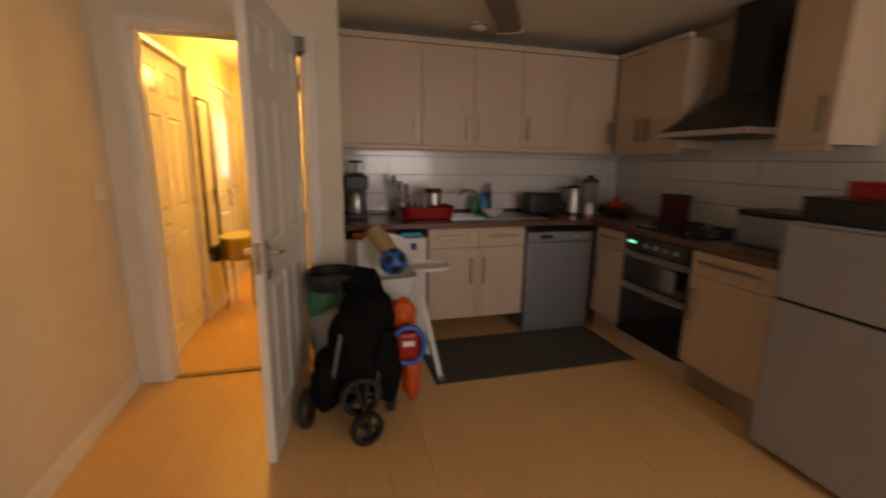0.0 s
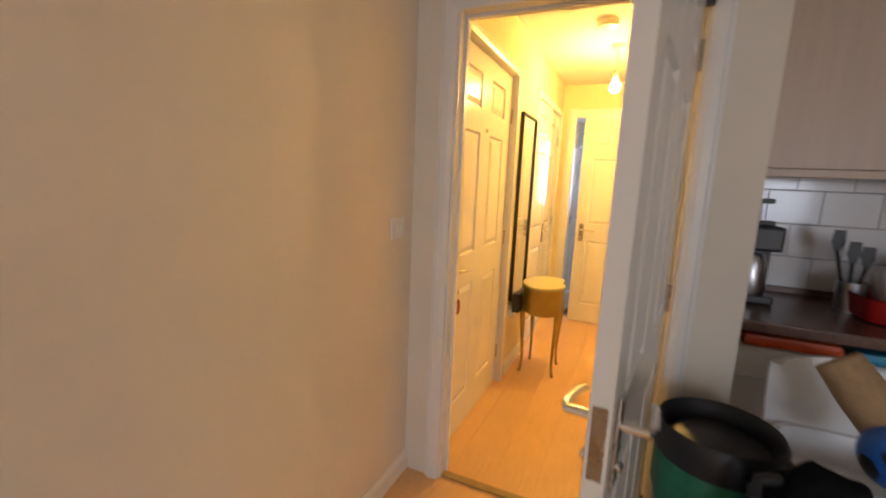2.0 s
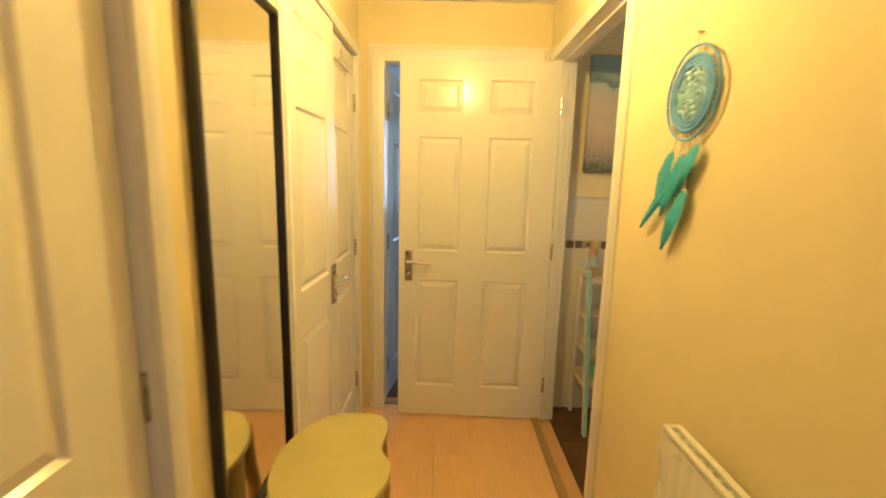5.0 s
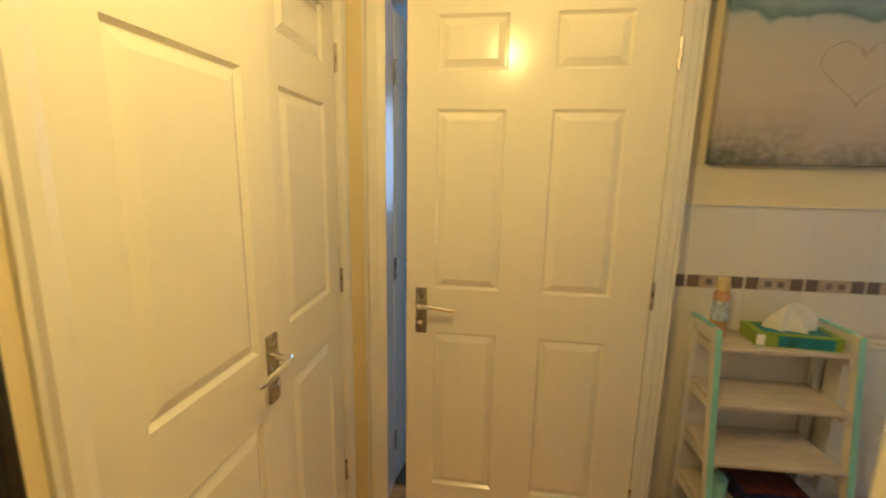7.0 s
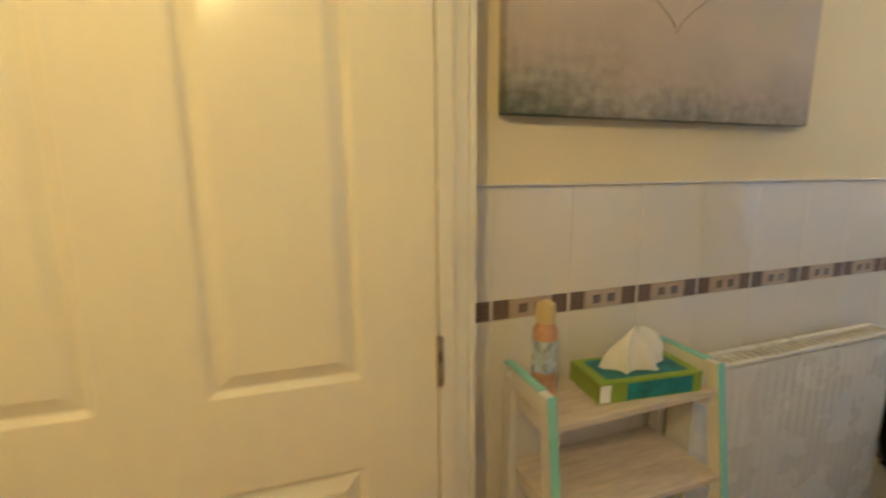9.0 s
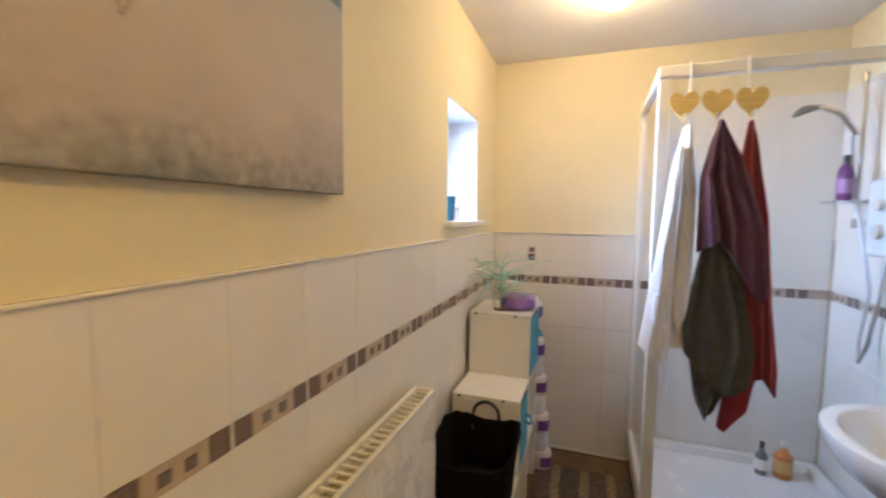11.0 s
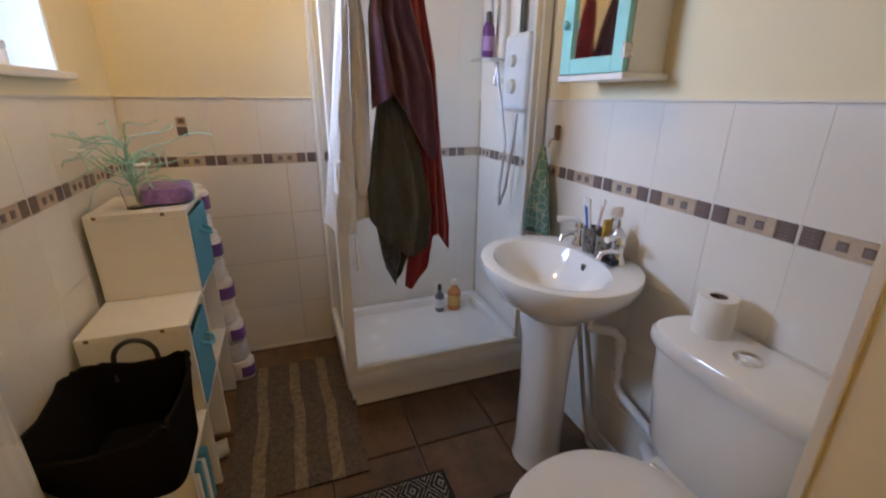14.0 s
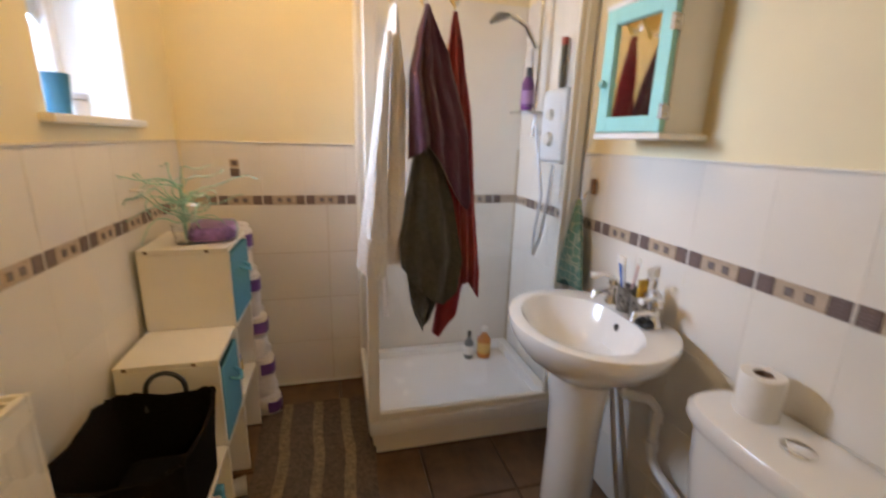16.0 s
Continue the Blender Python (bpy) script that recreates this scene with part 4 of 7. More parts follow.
# things on the basin
for dx, h in ((0.035, 0.085), (-0.03, 0.075)):
    g = thing("toothbrush_cup", (1.60 + dx, BY0 + 0.085, 0.808), "patterned silver tumbler on the basin ledge", "cup")
    part("body", lathe(bmesh.new(), [(0.028, 0), (0.031, h), (0.028, h), (0.025, 0.006)], n=20), mat("embossed silver", (0.22, 0.21, 0.20), 0.3, metal=0.6, vary=0.6, scale=90, bump=0.8, bscale=120), g, smooth=True)
for k, (dx, dy, m, lb) in enumerate(((0.01, 0.01, M_BLUEPL, "blue and white toothbrush"), (-0.008, -0.006, M_PINK, "pink toothbrush in the cup"), (0.0, 0.012, M_WHITEPL, "white toothbrush in the cup"))):
    b = thing("toothbrush", (1.635, BY0 + 0.085, 0.815), lb, "toothbrush")
    part("handle", tube(bmesh.new(), [(0, 0, 0), (dx * 1.5, dy * 1.5, 0.09), (dx * 2.4, dy * 2.4, 0.16)], 0.0045, 8), m, b, smooth=True)
    part("bristles", bx(dx * 2.4 - 0.005, dy * 2.4 - 0.004, 0.15, dx * 2.4 + 0.009, dy * 2.4 + 0.004, 0.175), M_PAPER, b)
b = thing("toothpaste", (1.572, BY0 + 0.082, 0.815), "yellow and dark toothpaste tube in a cup", "tube")
part("tube", bx(-0.006, -0.016, 0, 0.006, 0.016, 0.12, bev=0.004), mat("mustard print", (0.45, 0.27, 0.02), 0.4, vary=0.4, scale=40), b)
b = thing("soap_dispenser", (1.545, BY0 + 0.06, 0.808), "clear soap pump beside the tap", "bottle")
part("body", lathe(bmesh.new(), [(0.024, 0), (0.026, 0.08), (0.012, 0.1)], n=18), M_STEEL, b, smooth=True)
part("pump", tube(bmesh.new(), [(0, 0, 0.1), (0, 0, 0.135), (0.0, 0.03, 0.135)], 0.005, 8), M_CHROME, b, smooth=True)
b = thing("soap_bar", (1.515, BY0 + 0.11, 0.808), "dark oval soap bar on the basin", "soap")
part("bar", bx(-0.03, -0.018, 0, 0.03, 0.018, 0.02, bev=0.009, seg=3), M_BLACK, b, smooth=True)

# toilet
to = thing("toilet", (1.04, BY0 + 0.014, 0), "white close-coupled toilet with the lid down", "toilet")
def sup(cx, cy, rx, ry, z, e=3.2, n=44):
    out = []
    for k in range(n):
        a = 2 * math.pi * k / n
        c, s = math.cos(a), math.sin(a)
        out.append((cx + rx * math.copysign(abs(c) ** (2 / e), c), cy + ry * math.copysign(abs(s) ** (2 / e), s), z))
    return out
part("cistern", loft(bmesh.new(), [sup(0, 0.095, 0.165, 0.075, 0.385), sup(0, 0.095, 0.185, 0.085, 0.42), sup(0, 0.098, 0.205, 0.094, 0.60), sup(0, 0.098, 0.212, 0.096, 0.705)]), M_CERAMIC, to, smooth=True)
part("cistern_lid", loft(bmesh.new(), [sup(0, 0.102, 0.222, 0.104, 0.706), sup(0, 0.102, 0.228, 0.108, 0.716), sup(0, 0.102, 0.228, 0.108, 0.738), sup(0, 0.102, 0.218, 0.100, 0.750), sup(0, 0.102, 0.19, 0.082, 0.754), sup(0, 0.102, 0.10, 0.03, 0.755)]), M_CERAMIC, to, smooth=True)
bm = lathe(bmesh.new(), [(0.03, 0.7545), (0.03, 0.760), (0.026, 0.763), (0.01, 0.7635)], (0, 0.11, 0), 24)
part("flush_button", bm, M_CHROME, to, "chrome dual flush button", smooth=True)
def seat(z, s=1.0, back=0.21):
    out = []
    for k in range(48):
        a = 2 * math.pi * k / 48
        c, q = math.cos(a), math.sin(a)
        y = 0.42 + (0.235 if q > 0 else 0.20) * s * q
        x = 0.185 * s * math.copysign(abs(c) ** 0.8, c) * (1.0 if q > 0 else 1.0 - 0.18 * q * q)
        out.append((x, max(back, y), z))
    return out
part("pan", loft(bmesh.new(), [seat(0.0, 0.55), seat(0.03, 0.53), seat(0.16, 0.55), seat(0.28, 0.75), seat(0.35, 0.93), seat(0.385, 0.97)]), M_CERAMIC, to, smooth=True)
part("pan_shelf", bx(-0.13, 0.06, 0.30, 0.13, 0.23, 0.384, bev=0.02), M_CERAMIC, to, smooth=True)
part("seat", loft(bmesh.new(), [seat(0.386, 0.99), seat(0.39, 1.01), seat(0.402, 1.01), seat(0.405, 0.99)]), M_WHITEPL, to, smooth=True)
part("lid", loft(bmesh.new(), [seat(0.406, 1.0), seat(0.410, 1.02), seat(0.420, 1.02), seat(0.428, 0.97), seat(0.432, 0.8), seat(0.433, 0.4)]), M_WHITEPL, to, smooth=True)
for sx in (-0.07, 0.07):
    part("seat_hinge", tube(bmesh.new(), [(sx - 0.02, 0.215, 0.40), (sx + 0.02, 0.215, 0.40)], 0.012, 10), M_CHROME, to, smooth=True)
part("soil_pipe", tube(bmesh.new(), [(0.14, 0.14, 0.30), (0.24, 0.06, 0.27)], 0.02, 10), M_WHITEPL, to, smooth=True)
tr = thing("toilet_roll", (1.16, BY0 + 0.09, 0.7548), "white toilet roll standing on the cistern lid", "toilet roll")
part("paper", loft(bmesh.new(), [[(r * math.cos(2 * math.pi * k / 32), r * math.sin(2 * math.pi * k / 32), z) for k in range(32)] for r, z in ((0.02, 0.0), (0.043, 0.0), (0.044, 0.003), (0.044, 0.095), (0.043, 0.098), (0.02, 0.098), (0.02, 0.0))], cap=False), M_PAPER, tr, smooth=True)
part("card_tube", loft(bmesh.new(), [[(r * math.cos(2 * math.pi * k / 24), r * math.sin(2 * math.pi * k / 24), z) for k in range(24)] for r, z in ((0.0195, 0.001), (0.0195, 0.0965), (0.0185, 0.0965), (0.0185, 0.001))], cap=False), M_CARD, tr, "brown card tube", smooth=True)

# mirror cabinet
mc = thing("mirror_cabinet", (1.66, BY0, 1.535), "white wall cabinet with an aqua framed mirror door", "cabinet")
part("carcass", bx(-0.128, 0.0, -0.165, 0.128, 0.125, 0.192, bev=0.002), M_GLOSS_W, mc)
part("top_board", bx(-0.15, 0.0, 0.1925, 0.15, 0.162, 0.210, bev=0.004), M_GLOSS_W, mc)
part("bottom_board", bx(-0.15, 0.0, -0.183, 0.15, 0.162, -0.1655, bev=0.004), M_GLOSS_W, mc)
dr = part("door", bx(0.0, 0.0, -0.163, 0.043, 0.020, 0.190, bev=0.003), M_AQUA, mc, "aqua painted door stile", at=pose(-0.126, 0.127, 0, 0, 0, 6))
part("door_stile", bx(0.211, 0.0, -0.163, 0.254, 0.020, 0.190, bev=0.003), M_AQUA, dr)
part("door_rail", bx(0.043, 0.0, -0.163, 0.211, 0.020, -0.118, bev=0.003), M_AQUA, dr)
part("door_rail", bx(0.043, 0.0, 0.145, 0.211, 0.020, 0.190, bev=0.003), M_AQUA, dr)
part("mirror", bx(0.042, 0.002, -0.119, 0.212, 0.009, 0.146), M_MIRROR, dr, "mirror glass")
part("knob", lathe(bmesh.new(), [(0.005, -0.012), (0.011, -0.004), (0.011, 0.004), (0.005, 0.012)], (0.233, 0.030, -0.02), 14), M_AQUA, dr, smooth=True)
for z in (-0.11, 0.11):
    part("hinge", bx(-0.003, -0.006, z - 0.02, 0.008, 0.022, z + 0.02), M_NICKEL, dr)
b = thing("perfume_bottle", (1.70, BY0 + 0.10, 1.7455), "round plum perfume bottle with a dark cap", "bottle")
part("body", lathe(bmesh.new(), [(0.012, 0), (0.03, 0.012), (0.036, 0.035), (0.028, 0.058), (0.010, 0.066)], n=20), mat("plum glass", (0.16, 0.03, 0.09), 0.15), b, smooth=True)
part("cap", lathe(bmesh.new(), [(0.010, 0.066), (0.012, 0.085), (0.032, 0.088), (0.012, 0.102)], n=18), M_BLACK, b, smooth=True)
part("atomiser", tube(bmesh.new(), [(0, 0, 0.07), (-0.045, 0, 0.065), (-0.055, 0, 0.06)], 0.006, 8), mat("gold trim", (0.5, 0.38, 0.12), 0.3, metal=0.9), b, smooth=True)
b = thing("pink_card", (1.590, BY0 + 0.085, 1.7455), "pale pink folded card box", "box")
part("box", bx(-0.012, -0.055, 0, 0.012, 0.055, 0.135, bev=0.002), M_PINK, b, at=pose(0, 0, 0, 0, 0, 24))
b = thing("orange_gift_bag", (1.540, BY0 + 0.055, 1.7455), "bright orange box on the mirror cabinet", "box")
part("box", bx(-0.025, -0.05, 0, 0.025, 0.05, 0.128, bev=0.004), M_ORANGE, b, at=pose(0, 0, 0, 0, 0, -8))
# hand towel on a hook
ht = drape("hand_towel", (2.02, BY0 + 0.055, 0), "small green hand towel with a cream lattice print on a hook", "towel", [(1.12, 0, 0.008, 0.010), (1.06, 0.0, 0.020, 0.022), (0.95, 0.004, 0.028, 0.055), (0.80, 0.005, 0.033, 0.092), (0.775, 0.005, 0.032, 0.094)], M_GREENT, 4, 0.2, 31, hem=0.014)
hh = thing("towel_hook", (1.985, BY0 + 0.0145, 1.175), "dark oval wall hook", "hook")
part("plate", bx(-0.014, 0, -0.03, 0.014, 0.012, 0.03, bev=0.006), M_CARD, hh)
part("peg", tube(bmesh.new(), [(0, 0.012, -0.015), (0, 0.035, -0.03), (0, 0.042, -0.055)], 0.004, 8), M_NICKEL, hh, smooth=True)

# storage steps
su = thing("step_shelf_unit", (0, 0, 0), "white stair-shaped cube shelf holding boxes beside the wall", "shelf")
UY0, UY1 = 5.105, 5.395
UX = [1.60, 1.865, 2.128, 2.42]
UH = [0.325, 0.640, 0.938]
t = 0.018
for i in range(3):
    part("top_board", bx(UX[i], UY0, UH[i] - t, UX[i + 1] + (t if i < 2 else 0) * 0, UY1, UH[i], bev=0.0015, seg=1), M_GLOSS_W, su)
    part("side_board", bx(UX[i], UY0, UH[i - 1] + 0.0005 if i else 0.0, UX[i] + t, UY1, UH[i] - t - 0.0005, bev=0.0015, seg=1), M_GLOSS_W, su)
    if i < 2:
        part("inner_board", bx(UX[i + 1], UY0, 0.0, UX[i + 1] + t, UY1, UH[i] - t - 0.0005), M_GLOSS_W, su)
    for j in range(i):
        part("shelf_board", bx(UX[i] + t + 0.0005, UY0, UH[j] - t, UX[i + 1] - 0.0005, UY1, UH[j]), M_GLOSS_W, su)
part("side_board", bx(UX[3], UY0, 0, UX[3] + t, UY1, UH[2]), M_GLOSS_W, su)
part("back_board", bx(UX[0], UY1 + 0.0005, 0, UX[3], UY1 + 0.004, UH[0] - 0.03), M_GLOSS_W, su)
for i in range(3):
    for yy in (UY0 + 0.07, UY0 + 0.26):
        part("screw_cap", bx(UX[i] - 0.0012, yy - 0.006, UH[i] - 0.014, UX[i] + 0.001, yy + 0.006, UH[i] - 0.004), M_CARD, su)


def storage_box(x, z, w, h, turn, label):
    b = thing("storage_box", pose(x, UY0 - 0.003, z, 0, 0, turn), label, "box")
    dp = 0.26
    bm = bmesh.new()
    for a in ((0, 0, 0, 0.006, dp, h), (w - 0.006, 0, 0, w, dp, h), (0.006, 0, 0, w - 0.006, 0.006, h), (0.006, dp - 0.006, 0, w - 0.006, dp, h), (0.006, 0.006, 0, w - 0.006, dp - 0.006, 0.006)):
        box(bm, *a, bev=0.0015, seg=1)
    part("body", bm, M_BLUEBOX, b)
    bm = tube(bmesh.new(), [(w / 2 - 0.035, -0.001, h * 0.72), (w / 2 - 0.028, -0.025, h * 0.67), (w / 2, -0.032, h * 0.64), (w / 2 + 0.028, -0.025, h * 0.67), (w / 2 + 0.035, -0.001, h * 0.72)], 0.007, 8)
    part("grip", bm, M_BLUEBOX, b, "blue webbing pull loop", smooth=True)
    rnd = random.Random(int(x * 100))
    for k in range(4):
        c = (0.04 + (w - 0.08) * k / 3, rnd.uniform(0.05, 0.12))
        part("contents", lathe(bmesh.new(), [(0.022, 0.008), (0.024, h * 0.7), (0.018, h - 0.03 + rnd.uniform(0, 0.035)), (0.006, h - 0.02 + rnd.uniform(0, 0.035))], (*c, 0), 12), (M_CARD, M_PAPER, M_TAN, M_BLACK)[k], b, "bottles and odds and ends", smooth=True)
    return b


storage_box(UX[2] + 0.022, UH[1] + 0.0005, 0.262, 0.268, -1.5, "blue fabric box in the top cube of the shelf")
storage_box(UX[1] + 0.022, UH[0] + 0.0005, 0.232, 0.265, 1.0, "blue fabric box in the middle cube of the shelf")
b = thing("cleaner_bottle", (2.27, UY0 + 0.05, UH[0] + 0.0005), "dark blue and yellow bottle in the shelf", "bottle")
part("body", loft(bmesh.new(), [[(0.04 * s * math.cos(2 * math.pi * k / 20), 0.024 * s * math.sin(2 * math.pi * k / 20), z) for k in range(20)] for s, z in ((0.9, 0), (1, 0.01), (1, 0.11), (0.55, 0.14), (0.5, 0.165))]), M_BLUEPL, b, smooth=True)
part("label_patch", bx(-0.02, -0.0255, 0.04, 0.02, -0.0235, 0.09), mat("yellow label", (0.7, 0.5, 0.03), 0.4), b)
for k, (m, h) in enumerate(((M_TEAL, 0.24), (M_PAPER, 0.22), (M_BLUEBOX, 0.23), (M_PAPER, 0.2), (M_BLUEBOX, 0.21))):
    b = thing("wipes_packet", pose(1.645 + k * 0.042, UY0 + 0.012, 0.0, 0, 0, 2 * (k % 3) - 2), "upright packet in the lowest cube", "packet")
    part("packet", bx(-0.017, 0, 0, 0.017, 0.14, h, bev=0.008), m, b)
b = thing("clear_cup", pose(2.0, UY0 - 0.012, 0.036, 90, 0, 12), "clear plastic cup lying at the edge of the shelf", "cup")
part("body", lathe(bmesh.new(), [(0.028, -0.085), (0.034, 0.0), (0.031, 0.0), (0.026, -0.08)][::-1], n=18), mat("cloudy plastic", (0.7, 0.7, 0.7), 0.3, trans=0.6), b, smooth=True)
# laundry basket on the lowest step, overhanging its edge
lb = thing("laundry_basket", (1.66, 5.225, UH[0]), "black woven soft basket with a rope handle", "basket")
def sq(cx, hx, hy, z, e=6):
    out = []
    for k, p in enumerate(sup(cx, 0, hx, hy, 0, e, 48)):
        top = max(0.0, (z - 0.15) / 0.13)
        corner = abs((p[0] - cx) / hx) * abs(p[1] / hy)
        out.append((p[0] + 0.004 * math.sin(k * 0.9) * top, p[1] + 0.004 * math.sin(k * 1.3 + 1) * top, z + top * (0.022 * corner - 0.012 + 0.004 * math.sin(k * 2.1))))
    return out
part("body", loft(bmesh.new(), [sq(0.0, 0.125, 0.110, 0.0), sq(0.0, 0.135, 0.118, 0.012), sq(-0.035, 0.158, 0.128, 0.13), sq(-0.075, 0.183, 0.148, 0.272), sq(-0.075, 0.186, 0.151, 0.281), sq(-0.075, 0.176, 0.141, 0.281), sq(-0.04, 0.150, 0.121, 0.13), sq(-0.01, 0.120, 0.106, 0.03)]), M_BAG, lb, smooth=True)
part("lining", bx(-0.13, -0.10, 0.03, 0.09, 0.10, 0.09, bev=0.03), M_FABRIC, lb)
part("rope_handle", tube(bmesh.new(), [(0.108, -0.052, 0.22), (0.116, -0.052, 0.28)] + [(0.116, -0.052 * math.cos(math.pi * k / 12), 0.28 + 0.055 * math.sin(math.pi * k / 12)) for k in range(1, 12)] + [(0.116, 0.052, 0.28), (0.108, 0.052, 0.22)], 0.007, 8), M_BLACK, lb, smooth=True)
# plant
pl = thing("artificial_plant", (2.22, 5.26, UH[2]), "mint green twiggy artificial plant with white flowers in a glass", "plant")
part("pot", lathe(bmesh.new(), [(0.035, 0), (0.045, 0.07), (0.042, 0.07), (0.033, 0.005)], n=20), M_GLASS, pl, smooth=True)
rnd = random.Random(5)
M_MINT = mat("mint green twig", (0.30, 0.52, 0.42), 0.6, vary=0.3, scale=30)
tips = []
for k in range(34):
    a, L = rnd.uniform(0, 6.28), rnd.uniform(0.10, 0.27)
    up, hub = rnd.uniform(-0.05, 0.09), rnd.choice((0.08, 0.15, 0.20))
    pts = [(0, 0, 0.012), (0.004 * math.cos(a), 0.004 * math.sin(a), hub)]
    for j in range(1, 8):
        u = j / 7
        pts.append((math.cos(a + 0.5 * math.sin(3 * u + k)) * L * u, min(0.135, math.sin(a + 0.5 * math.sin(3 * u + k)) * L * u), hub + up * u + 0.03 * math.sin(math.pi * u) + 0.012 * math.sin(9 * u + k)))
    tips.append(pts[-1])
    part("twig", tube(bmesh.new(), pts, [0.003, 0.003] + [0.0026 - 0.0002 * j for j in range(7)], 5), M_MINT, pl)
for k in (3, 9, 14, 22, 27):
    bm = bmesh.new()
    for q in range(5):
        a = 2 * math.pi * q / 5
        c = Vector(tips[k]) + Vector((0.012 * math.cos(a), 0.012 * math.sin(a), 0.002))
        bmesh.ops.create_icosphere(bm, subdivisions=2, radius=1.0, matrix=Matrix.Translation(c) @ Matrix.Rotation(a, 4, 'Z') @ Matrix.Diagonal((0.012, 0.007, 0.004, 1)))
    part("flower", bm, M_PAPER, pl, "white silk flower", smooth=True)
# lilac packs
pk = thing("tissue_pack", pose(2.315, 5.19, UH[2], 0, 0, 8), "lilac plastic pack lying on the shelf unit", "pack")
part("pack", loft(bmesh.new(), [[(x, y, z0 + 0.006 * noise.noise(Vector((30 * x, 30 * y, 5)))) for x, y, z0 in sup(0, 0, 0.115 * s, 0.085 * s, z, 4, 40)] for s, z in ((0.85, 0.004), (1, 0.014), (1.02, 0.036), (0.9, 0.056), (0.5, 0.064))]), mat("lilac film", (0.20, 0.11, 0.34), 0.3, vary=0.6, scale=25, bump=0.5, bscale=40), pk, smooth=True)
pk = thing("toilet_roll_pack", (2.57, 5.12, 0), "tall stack of toilet rolls in lilac and white film", "toilet rolls")
rnd = random.Random(12)
for j in range(9):
    for i in range(2):
        c = (0.055 * (2 * i - 1) + rnd.uniform(-0.006, 0.006), -0.045 + 0.03 * i + 0.014 * (j % 2) + 0.009 * j, j * 0.104)
        rings = [[(x + 0.004 * noise.noise(Vector((40 * x, 40 * y, 40 * z))), y + 0.006 * noise.noise(Vector((35 * x, 35 * z, j))), z) for x, y, z in sup(c[0], c[1], 0.051 * s, 0.055 * s, c[2] + z, 2.6, 28)] for s, z in ((0.55, 0.001), (0.9, 0.003), (1, 0.014), (1.0, 0.05), (1, 0.090), (0.9, 0.101), (0.55, 0.103))]
        rl_ = part("wrapped_roll", loft(bmesh.new(), rings), M_FILM, pk, "white toilet roll in clear film", smooth=True)
        if (j + i) % 2 == 0:
            part("lilac_print", loft(bmesh.new(), [[(x, y, z) for x, y, z in sup(c[0] - 0.004, c[1] - 0.001, 0.054, 0.0575, c[2] + z, 2.6, 28)][14:28] + [(x, y + 0.001, z) for x, y, z in sup(c[0] - 0.004, c[1] - 0.001, 0.052, 0.0555, c[2] + z, 2.6, 28)][14:28][::-1] for z in (0.025, 0.05, 0.08)]), M_LILACP, rl_, "purple printed film", smooth=True)


